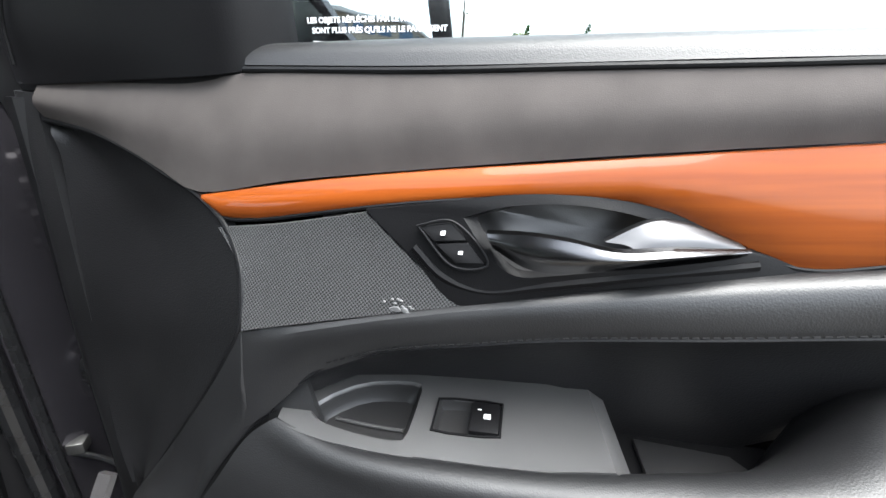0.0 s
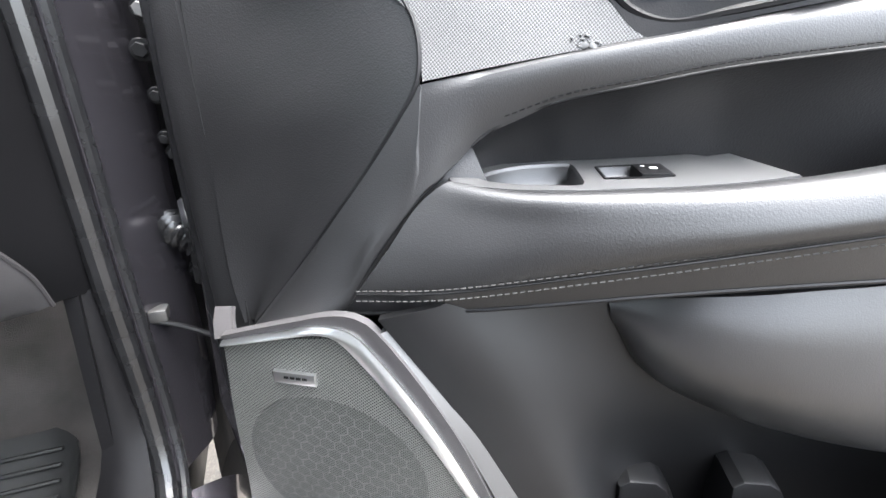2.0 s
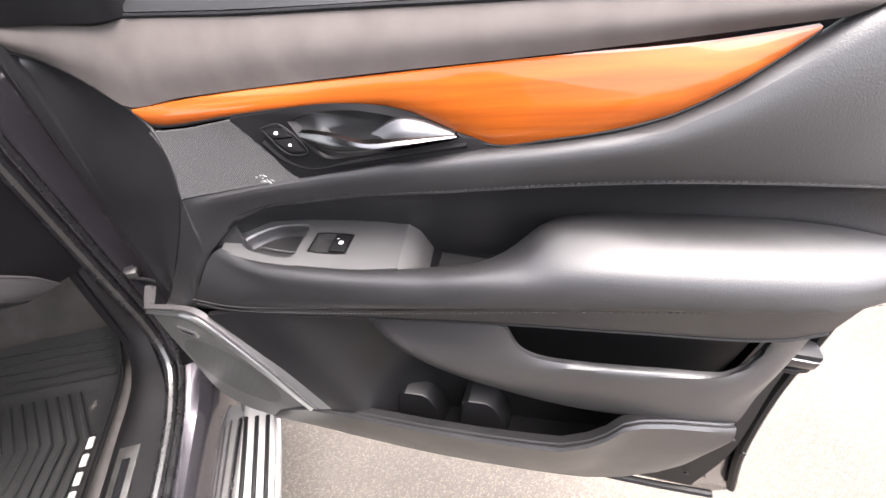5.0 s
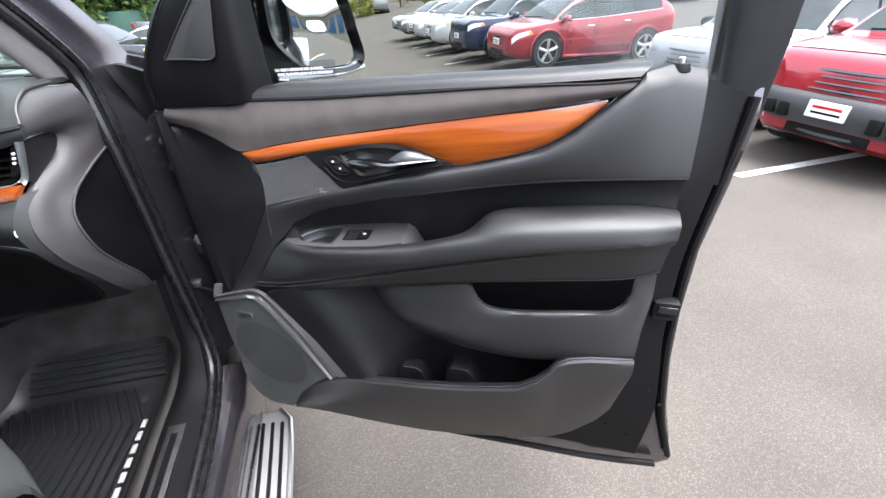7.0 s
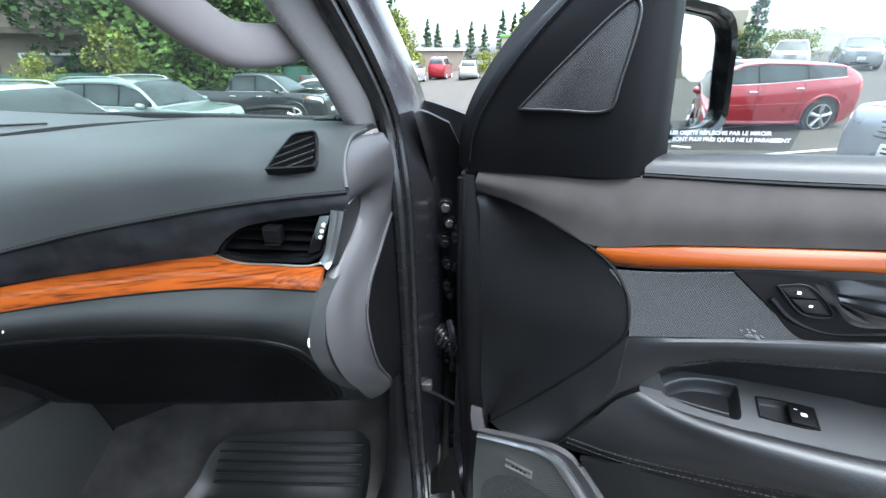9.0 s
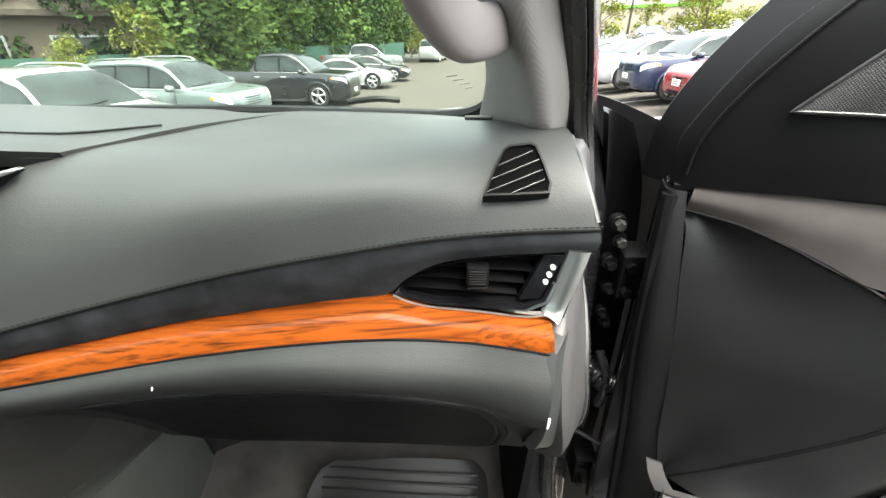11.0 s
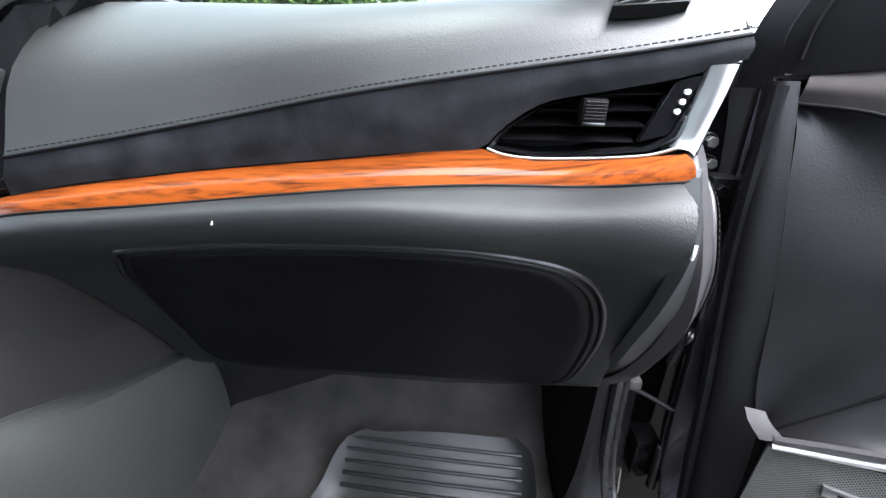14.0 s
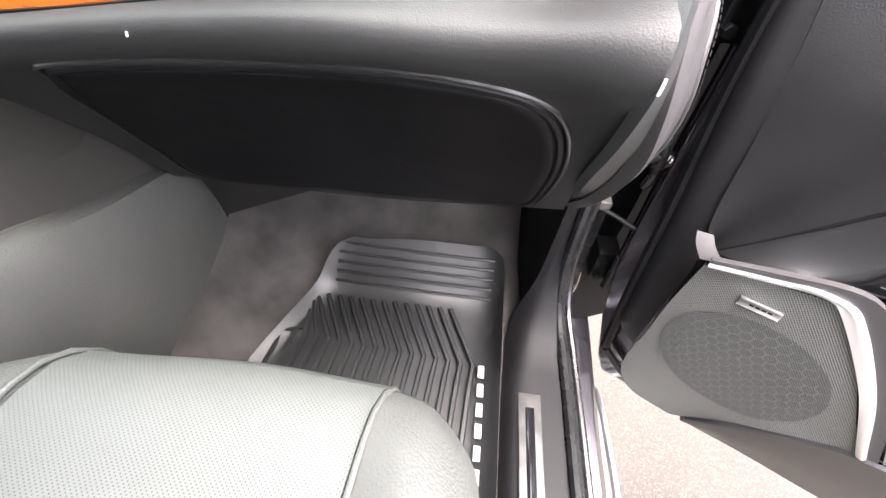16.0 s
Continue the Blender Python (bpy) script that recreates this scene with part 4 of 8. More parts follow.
loft("strip_edge", [d((0.206, 0.987, 0.122), (0.268, 0.91, 0.131), (0.33, 0.806, 0.138)), d((0.216, 0.99, 0.116), (0.28, 0.912, 0.126), (0.35, 0.81, 0.135))], GREY_PLASTIC, door, n=24, k=3, back=(0, 0.008, 0))
loft("hinge_cover_tab", [d((0.034, 0.958, 0.07), (0.039, 0.95, 0.083), (0.05, 0.944, 0.1)), d((0.052, 0.962, 0.072), (0.058, 0.957, 0.084), (0.072, 0.955, 0.105))], TAUPE, door, "taupe plastic corner tab", n=14, k=3, back=(0, 0.006, -0.004))
loft("hollow", [d((0.204, 0.999, 0.121), (0.28, 0.908, 0.127), (0.35, 0.806, 0.135)), d((0.25, 1.013, 0.114), (0.33, 0.915, 0.118), (0.41, 0.795, 0.128)), d((0.3, 1.028, 0.085), (0.39, 0.915, 0.08), (0.45, 0.76, 0.09)),
                d((0.38, 1.045, 0.058), (0.46, 0.91, 0.048), (0.5, 0.72, 0.06)), d((0.6, 1.07, 0.035), (0.62, 0.9, 0.04), (0.63, 0.7, 0.05)), d((0.88, 1.11, 0.03), (0.88, 0.95, 0.035), (0.88, 0.76, 0.045))], HOLLOW, door, "dark plastic hollow under the armrest", n=30, k=6, back=(0, 0.008, 0))
# upper map pocket
sh_top = d((0.395, 1.002, 0.055), (0.44, 1.022, 0.078), (0.494, 1.037, 0.088), (0.55, 1.052, 0.092), (0.598, 1.06, 0.095), (0.612, 1.04, 0.099), (0.624, 1.027, 0.101), (0.65, 1.019, 0.101), (0.78, 1.03, 0.094), (0.848, 1.039, 0.086), (0.861, 1.055, 0.076), (0.864, 1.1, 0.074), (0.895, 1.104, 0.064))
sh_lip = d((0.398, 0.997, 0.06), (0.44, 1.0, 0.085), (0.494, 1.0, 0.1), (0.55, 1.004, 0.106), (0.6, 1.008, 0.108), (0.618, 1.009, 0.108), (0.632, 1.01, 0.108), (0.65, 1.011, 0.107), (0.78, 1.024, 0.099), (0.848, 1.033, 0.09), (0.868, 1.04, 0.084), (0.885, 1.048, 0.078), (0.899, 1.06, 0.066))
sh_mid = d((0.402, 0.985, 0.058), (0.445, 0.965, 0.082), (0.5, 0.955, 0.098), (0.57, 0.952, 0.106), (0.66, 0.958, 0.107), (0.78, 0.972, 0.101), (0.86, 0.985, 0.092), (0.896, 0.99, 0.075))
sh_low = d((0.407, 0.974, 0.05), (0.45, 0.928, 0.06), (0.534, 0.897, 0.07), (0.615, 0.888, 0.078), (0.702, 0.892, 0.085), (0.801, 0.911, 0.088), (0.896, 0.93, 0.082))
loft("upper_pocket", [sh_top, sh_lip, sh_mid, sh_low, [(x, y + 0.035, z - 0.004) for x, y, z in sh_low]], POCKET, door, "grey plastic map pocket bin", n=80, k=5, back=(0, 0.006, 0))
# lower map pocket with two dividers
lo_top = d((0.172, 0.63, 0.107), (0.196, 0.668, 0.114), (0.219, 0.709, 0.122), (0.262, 0.759, 0.132), (0.3, 0.79, 0.137), (0.347, 0.803, 0.139), (0.432, 0.815, 0.14), (0.549, 0.829, 0.14), (0.656, 0.853, 0.14), (0.696, 0.862, 0.139), (0.728, 0.881, 0.134), (0.751, 0.902, 0.127), (0.763, 0.919, 0.12), (0.785, 0.93, 0.114), (0.807, 0.934, 0.11), (0.885, 0.934, 0.098), (0.897, 0.932, 0.094))
lo_low = d((0.168, 0.622, 0.104), (0.22, 0.627, 0.107), (0.265, 0.631, 0.108), (0.406, 0.629, 0.108), (0.542, 0.634, 0.106), (0.667, 0.658, 0.105), (0.732, 0.673, 0.104), (0.781, 0.689, 0.102), (0.83, 0.726, 0.1), (0.862, 0.766, 0.098), (0.883, 0.809, 0.096), (0.893, 0.856, 0.094), (0.898, 0.926, 0.092))
la, lb = by_u(lo_top, [0.18, 0.22, 0.26, 0.3, 0.35, 0.43, 0.51, 0.59, 0.66, 0.7, 0.73, 0.75, 0.765, 0.785, 0.82, 0.86, 0.88, 0.896]), by_u(lo_low, [0.18, 0.22, 0.26, 0.3, 0.35, 0.43, 0.51, 0.59, 0.66, 0.7, 0.73, 0.75, 0.765, 0.785, 0.82, 0.86, 0.88, 0.896])
rows = [[p + Vector((0, 0.016, -0.004)) for p in la], [p + Vector((0, 0.004, 0.001)) for p in la]]
for k in range(9):
    t = k / 8
    rows.append([p.lerp(q, t) + Vector((0, -0.006 * math.sin(math.pi * t), -0.003 * (t == 0))) for p, q in zip(la, lb)])
rows.append([q + Vector((0, 0.03, -0.004)) for q in lb])
make("lower_pocket", *sheet(rows, (0, 0.006, 0)), PLASTIC, door, "dark plastic lower map pocket")
loft("pocket_floor", [d((0.33, 0.745, 0.118), (0.5, 0.745, 0.118), (0.7, 0.76, 0.115), (0.86, 0.8, 0.09)), d((0.36, 0.73, 0.06), (0.5, 0.73, 0.045), (0.7, 0.745, 0.04), (0.88, 0.79, 0.04))], SOFT_PLASTIC, door, n=16, k=2, back=(0, 0, -0.006))
for u in (0.45, 0.556):
    z = 0.805 + (u - 0.45) * 0.18
    plate("bottle_divider", d((u - 0.004, z - 0.004, 0.085), (u + 0.006, z + 0.003, 0.083), (u + 0.034, z + 0.001, 0.08), (u + 0.046, z - 0.006, 0.081), (u + 0.066, z - 0.036, 0.086), (u + 0.076, z - 0.075, 0.092), (u - 0.002, z - 0.075, 0.105)), (0.004, 0.05, 0.0), HOLLOW, door, "dark plastic bottle divider", 0.004)

# window frame, quarter sail with tweeter, glass
loft("sail_panel", [d((-0.026, 1.311, -0.004), (-0.028, 1.352, -0.004), (-0.01, 1.396, -0.006), (0.031, 1.461, -0.012), (0.082, 1.513, -0.02), (0.16, 1.59, -0.035)),
                    d((-0.01, 1.311, 0.0), (-0.008, 1.352, 0.002), (0.01, 1.4, 0.002), (0.05, 1.46, 0.0), (0.098, 1.515, -0.008), (0.17, 1.59, -0.022)),
                    d((0.1, 1.322, 0.012), (0.102, 1.36, 0.015), (0.105, 1.4, 0.015), (0.12, 1.46, 0.01), (0.145, 1.515, 0.002), (0.18, 1.59, -0.012)),
                    d((0.197, 1.334, 0.016), (0.2, 1.38, 0.014), (0.197, 1.43, 0.01), (0.191, 1.505, 0.0), (0.186, 1.59, -0.012)),
                    d((0.222, 1.345, -0.016), (0.217, 1.38, -0.016), (0.212, 1.43, -0.02), (0.205, 1.505, -0.028), (0.196, 1.59, -0.04))], SOFT_PLASTIC, door, "black plastic mirror sail panel", n=30, k=5, back=(0, 0.012, 0))
tube("sail_foot", d((-0.02, 1.309, -0.008), (0.05, 1.316, -0.004), (0.1, 1.322, 0.001), (0.16, 1.328, 0.007), (0.2, 1.334, 0.008)), 0.007, BLACK, door)
tri = d((0.055, 1.397, 0.0165), (0.1, 1.3985, 0.019), (0.149, 1.4, 0.0215), (0.158, 1.405, 0.0215), (0.162, 1.43, 0.0185), (0.168, 1.495, 0.0085), (0.162, 1.505, 0.0065), (0.152, 1.5, 0.007), (0.1, 1.447, 0.0125))
plate("tweeter_grille", tri, (0, 0.01, 0), SPEAKER, door, "triangular black tweeter grille", 0.002)
tube("tweeter_rim", tri, 0.0018, PLASTIC, door, closed=True, n=80)
tube("frame_groove", d((-0.012, 1.325, 0.004), (-0.008, 1.36, 0.005), (0.016, 1.41, 0.005), (0.06, 1.47, 0.002), (0.11, 1.525, -0.006)), 0.0015, BLACK, door)
loft("front_frame", [d((-0.06, 1.3, -0.06), (-0.055, 1.36, -0.06), (-0.03, 1.42, -0.06), (0.02, 1.49, -0.065), (0.1, 1.57, -0.075), (0.4, 1.79, -0.12)), d((0.0, 1.3, -0.016), (0.0, 1.352, -0.016), (0.02, 1.4, -0.018), (0.06, 1.462, -0.024), (0.12, 1.525, -0.036), (0.42, 1.745, -0.092))], BLACK, door, "black window frame beside the pillar", n=40, k=3, back=(0, 0.03, 0))
loft("rear_frame", [d((0.923, 1.38, -0.03), (0.917, 1.45, -0.045), (0.912, 1.52, -0.058), (0.9, 1.78, -0.11)), d((0.957, 1.22, -0.006), (0.947, 1.45, -0.04), (0.942, 1.52, -0.052), (0.93, 1.78, -0.1)), d((0.988, 1.26, -0.026), (1.003, 1.43, -0.052), (1.003, 1.52, -0.065), (0.985, 1.78, -0.11))], BLACK, door, "black window frame upright", n=20, k=3, back=(0, 0.05, 0))
loft("top_frame", [d((0.16, 1.585, -0.035), (0.4, 1.76, -0.09), (0.6, 1.8, -0.105), (0.95, 1.8, -0.11)), d((0.2, 1.58, -0.04), (0.42, 1.72, -0.085), (0.6, 1.755, -0.098), (0.95, 1.755, -0.1))], SOFT_PLASTIC, door, "black window frame header", n=24, k=2, back=(0, 0.04, 0))
pane = loft("window_pane", [d((0.2, 1.33, -0.046), (0.93, 1.385, -0.046)), d((0.196, 1.58, -0.066), (0.42, 1.73, -0.095), (0.92, 1.77, -0.105))], DOOR_GLASS, door, "lightly tinted side window glass", n=20, k=8, back=(0, 0.003, 0))
pane.visible_shadow = False
knob = rod("lock_knob", d((0.868, 1.395, -0.02))[0], d((0.867, 1.41, -0.0205))[0], 0.0045, SILVER, door, "chrome lock knob")
rod("collar", d((0.868, 1.392, -0.02))[0], d((0.868, 1.4025, -0.02))[0], 0.014, SOFT_PLASTIC, knob, r2=0.011)

# outside mirror
def loops(name, rings, mat, parent=None, label="", angle=50):
    """Closed skin through matching rings of points, capped at both ends."""
    n = len(rings[0])
    v = [p for r in rings for p in r]
    f = [(k * n + i, k * n + (i + 1) % n, (k + 1) * n + (i + 1) % n, (k + 1) * n + i) for k in range(len(rings) - 1) for i in range(n)]
    f += [tuple(range(n)), tuple((len(rings) - 1) * n + i for i in range(n))]
    return make(name, v, f, mat, parent, label, angle=angle)


M_AT, M_SIDE, M_OUT = Vector((0.224, 0.19, 0)), Vector((0.475, 0.88, 0)), Vector((0.88, -0.475, 0.0))
M_EDGE = spline([(a, z, 0) for a, z in ((-0.08, 1.506), (-0.02, 1.505), (0.052, 1.497), (0.075, 1.478), (0.092, 1.42), (0.1, 1.375), (0.085, 1.36), (0.016, 1.357), (-0.02, 1.362), (-0.06, 1.39), (-0.083, 1.42), (-0.084, 1.47), (-0.08, 1.506))], 49)[:-1]


def mirror_ring(grow, out, slide=0.0):
    c = Vector((0.01, 1.432, 0))
    return [M_AT + M_SIDE * (c.x + (q.x - c.x) * (1 + grow) + slide) + M_OUT * out + Vector((0, 0, c.y + (q.y - c.y) * (1 + grow * 1.1))) - M_OUT * 0.05 * (q.y - c.y) * (1 + grow) for q in M_EDGE]


mirror = loops("side_mirror", [mirror_ring(0.0, -0.004), mirror_ring(0.03, 0.012), mirror_ring(0.13, 0.016), mirror_ring(0.2, 0.004), mirror_ring(0.24, -0.03), mirror_ring(0.2, -0.07), mirror_ring(0.05, -0.11), mirror_ring(-0.4, -0.135)], PIANO, door, "glossy black outside mirror housing")
loops("mirror_glass", [mirror_ring(-0.005, -0.008)] + [mirror_ring(-g, 0.001 + 0.0042 * (1 - (1 - g) ** 2)) for g in (0.005, 0.15, 0.3, 0.45, 0.6, 0.75, 0.9)], MIRROR, mirror, "clear convex mirror glass", angle=70)
tube("mirror_strip", [tuple(p) for p in [M_AT + M_SIDE * a + M_OUT * 0.014 + Vector((0, 0, z)) for a, z in ((-0.1, 1.352), (-0.03, 1.346), (0.05, 1.343), (0.11, 1.35))]], 0.005, SILVER, mirror, "bright strip under the mirror glass")
loft("mirror_arm", [[(0.06, 0.03, 1.335), (0.13, 0.06, 1.335), (0.2, 0.12, 1.345)], [(0.06, 0.03, 1.4), (0.13, 0.06, 1.4), (0.2, 0.12, 1.41)]], PIANO, mirror, n=10, k=4, back=(-0.06, 0.02, 0))


def words(name, text, size, mat, parent, m):
    cu = bpy.data.curves.new(name, "FONT")
    cu.body, cu.size, cu.extrude, cu.offset = text, size, 0.0002, 0.00018
    ob = bpy.data.objects.new(name, cu)
    scene.collection.objects.link(ob)
    dg = bpy.context.evaluated_depsgraph_get()
    me = bpy.data.meshes.new_from_object(ob.evaluated_get(dg))
    bpy.data.objects.remove(ob)
    me.materials.clear()
    me.materials.append(mat)
    o = new(name, me)
    o.parent = parent
    o.matrix_local = m
    return o


for row, text in enumerate(("LES OBJETS R\u00c9FL\u00c9CHIS PAR LE MIROIR", "SONT PLUS PR\u00c8S QU'ILS NE LE PARAISSENT")):
    words("etched_words", text, 0.0056, ETCHED, pane, Matrix.Translation((0.219 + 0.004 * row, 0.0445, 1.3725 - 0.0068 * row)) @ Euler((radians(86), radians(-4), 0)).to_matrix().to_4x4())
FILM = glass_mat("clear sticker film", (0.8, 0.82, 0.85), 0.4)
plate("glass_label", [(0.2085, 0.0452, 1.3855), (0.211, 0.0452, 1.387), (0.335, 0.0448, 1.3955), (0.3365, 0.0448, 1.394), (0.334, 0.0462, 1.366), (0.332, 0.0462, 1.364), (0.2145, 0.0466, 1.3535), (0.2125, 0.0466, 1.355)], (0, 0.0005, 0), FILM, pane, "clear warning label on the side glass", 0.0001)
box("label_bar", (0.2235, 0.0438, 1.3585), (0.243, 0.0445, 1.3605), ETCHED, pane, "", 0.0002)
plate("glass_sticker", d((0.73, 1.4, -0.0445), (0.8, 1.407, -0.0445), (0.8, 1.425, -0.0455), (0.73, 1.418, -0.0455)), (0, 0.0006, 0), FILM, pane, "small clear sticker", 0.0001)


# ---------------------------------------------------------------- dashboard
dash = thing("dashboard", Matrix(), "charcoal leather dashboard with black suede band and streaked wood trim", "dashboard")
dseam = [(0.272, -0.258, 1.217), (0.354, -0.238, 1.234), (0.441, -0.222, 1.253), (0.53, -0.213, 1.273), (0.615, -0.208, 1.289), (0.697, -0.204, 1.303), (0.771, -0.211, 1.315), (0.834, -0.226, 1.326)]
loft("top_pad", [dseam,
                 [(0.262, -0.218, 1.29), (0.36, -0.203, 1.302), (0.5, -0.188, 1.326), (0.65, -0.181, 1.341), (0.771, -0.194, 1.3405), (0.827, -0.207, 1.35)],
                 [(0.272, -0.151, 1.344), (0.36, -0.135, 1.349), (0.5, -0.12, 1.354), (0.65, -0.125, 1.362), (0.771, -0.148, 1.368), (0.826, -0.165, 1.369)],
                 [(0.285, -0.03, 1.349), (0.4, 0.0, 1.352), (0.5, 0.01, 1.355), (0.7, 0.0, 1.364), (0.836, -0.06, 1.371)],
                 [(0.31, 0.225, 1.335), (0.476, 0.284, 1.332), (0.635, 0.256, 1.332), (0.77, 0.19, 1.335), (0.83, 0.1, 1.345)]], DASH_LEATHER, dash, "charcoal grained leather dash top", n=56, k=7, back=(0, 0.004, -0.008))
stitches("stitching", [(x, y - 0.002, z + 0.004) for x, y, z in dseam], (0, -0.7, 0.7), dash)
tube("seam_groove", dseam, 0.0016, BLACK, dash)
dwood_top = [(0.132, -0.262, 1.135), (0.165, -0.262, 1.156), (0.23, -0.256, 1.177), (0.301, -0.246, 1.192), (0.374, -0.233, 1.203), (0.44, -0.215, 1.211), (0.513, -0.203, 1.219), (0.587, -0.195, 1.228), (0.659, -0.188, 1.235)]
band_low = [(0.258, -0.252, 1.182), (0.301, -0.246, 1.193), (0.374, -0.233, 1.204), (0.44, -0.215, 1.212), (0.513, -0.203, 1.22), (0.587, -0.195, 1.229), (0.655, -0.189, 1.236), (0.672, -0.192, 1.254), (0.702, -0.197, 1.275), (0.753, -0.2, 1.287), (0.8, -0.213, 1.298), (0.833, -0.23, 1.3105)]
band_mid = [tuple((Vector(a) + Vector(b)) / 2 + Vector((0.001 if k == 59 else 0, -0.003, 0))) for k, (a, b) in enumerate(zip(spline(dseam, 60), spline(band_low, 60)))]
loft("suede_band", [dseam, band_mid, band_low], DASH_SUEDE, dash, "black suede band with rubbed nap", n=60, k=6, back=(0, 0.012, 0.002))
dwood_t2 = dwood_top + [(0.692, -0.2, 1.2295), (0.738, -0.211, 1.233), (0.784, -0.229, 1.241), (0.806, -0.241, 1.2465)]
dwood_low = [(0.13, -0.272, 1.118), (0.2, -0.282, 1.15), (0.282, -0.279, 1.175), (0.369, -0.258, 1.182), (0.463, -0.241, 1.192), (0.561, -0.232, 1.203), (0.655, -0.228, 1.211), (0.742, -0.236, 1.217), (0.804, -0.263, 1.23)]
xs3 = [0.132, 0.15, 0.18, 0.22, 0.28, 0.34, 0.4, 0.46, 0.52, 0.58, 0.62, 0.655, 0.675, 0.7, 0.74, 0.775, 0.8035]
wt, wb = by_u(dwood_t2, xs3), by_u(dwood_low, xs3)
rows = [[p.lerp(q, k / 8) + Vector((0, -0.005 * math.sin(math.pi * k / 8), 0.003 * math.sin(math.pi * k / 8))) for p, q in zip(wt, wb)] for k in range(9)]
make("wood_trim", *sheet(rows, (0, 0.012, -0.004)), DASH_WOOD, dash, "glossy streaked orange-brown wood trim")
tube("wood_bead", [tuple(p) for p in wb], 0.0014, BLACK, dash)
# lower pad rolling under to the glove box
pad = [[(0.263, -0.2815, 1.1695), *dwood_low[2:]],
       [(0.262, -0.2905, 1.16), (0.3, -0.288, 1.168), (0.444, -0.262, 1.181), (0.56, -0.256, 1.19), (0.7, -0.262, 1.193), (0.8, -0.285, 1.213)],
       [(0.261, -0.289, 1.142), (0.3, -0.282, 1.15), (0.444, -0.259, 1.163), (0.6, -0.255, 1.172), (0.72, -0.262, 1.172), (0.797, -0.295, 1.188)],
       [(0.258, -0.24, 1.1), (0.3, -0.238, 1.112), (0.45, -0.224, 1.128), (0.6, -0.222, 1.136), (0.74, -0.226, 1.128), (0.797, -0.262, 1.136)],
       [(0.26, -0.165, 1.0), (0.4, -0.165, 1.02), (0.6, -0.165, 1.02), (0.74, -0.17, 1.02), (0.804, -0.205, 1.05)],
       [(0.285, -0.13, 0.925), (0.45, -0.13, 0.925), (0.6, -0.13, 0.928), (0.765, -0.14, 0.948), (0.815, -0.15, 0.96)]]
# Darkened leather copy: the shade of the rolled-under face is in its colour.
make("lower_pad", *sheet(rows_of(pad, 64, 9), (0, 0.03, 0)), SHADED_DASH_LEATHER, dash, "black leather knee pad under the wood trim", angle=80)
lid_o = [(x, 0, z) for x, z in ((0.345, 1.128), (0.352, 1.137), (0.379, 1.143), (0.447, 1.148), (0.565, 1.153), (0.64, 1.156), (0.681, 1.154), (0.72, 1.148), (0.748, 1.134), (0.764, 1.112), (0.775, 1.07), (0.777, 1.03), (0.774, 0.985), (0.766, 0.966), (0.74, 0.957), (0.65, 0.951), (0.505, 0.944), (0.37, 0.938), (0.328, 0.95), (0.315, 1.0), (0.318, 1.06), (0.328, 1.105))]
pad_pts = np.array([tuple(p) for r in rows_of(pad, 90, 14) for p in r])


def on_lid(p, out):
    """The place at the same x and z on the knee pad, standing proud of it by out."""
    d2 = (pad_pts[:, 0] - p[0]) ** 2 + (pad_pts[:, 2] - p[2]) ** 2
    near = np.argsort(d2)[:6]
    wgt = 1 / (d2[near] + 1e-5)
    return Vector((p[0], float((pad_pts[near, 1] * wgt).sum() / wgt.sum()) - out, p[2] - out * 0.4))


lid_c = sum((Vector(p) for p in lid_o), Vector()) / len(lid_o)
lid_s = spline(list(lid_o) + [lid_o[0]], 91)[:-1]
tube("glovebox_gap", [tuple(on_lid(p, 0.001)) for p in lid_s], 0.005, BLACK, dash, closed=True, n=180)
tube("glovebox_rim", [tuple(on_lid(lid_c + (p - lid_c) * 1.035, 0.0)) for p in lid_s], 0.003, PLASTIC, dash, closed=True, n=180)
lv, lf = [], []
LID = ((0.985, 0.0), (0.98, 0.005), (0.965, 0.0075), (0.93, 0.0085), (0.8, 0.009), (0.6, 0.009), (0.4, 0.009), (0.2, 0.009))
for s_, out in LID:
    lv += [on_lid(lid_c + (p - lid_c) * s_, out) for p in lid_s]
for k in range(len(LID) - 1):
    for i in range(90):
        lf.append((k * 90 + i, k * 90 + (i + 1) % 90, (k + 1) * 90 + (i + 1) % 90, (k + 1) * 90 + i))
lf.append(tuple((len(LID) - 1) * 90 + i for i in range(90)))
make("glovebox_lid", lv, lf, SOFT_PLASTIC, dash, "black glove box lid", angle=60)
plate("pale_nick", [(0.4432, -0.2645, 1.1735), (0.4442, -0.2645, 1.1737), (0.4445, -0.2635, 1.1765), (0.4436, -0.2635, 1.1767)], (0, 0.003, 0), WHITE, dash, "", 0.0002)
tube("edge_scuff", [(0.7978, -0.2955, 1.195), (0.7972, -0.297, 1.19), (0.797, -0.2965, 1.185)], 0.001, WHITE, dash, n=12)
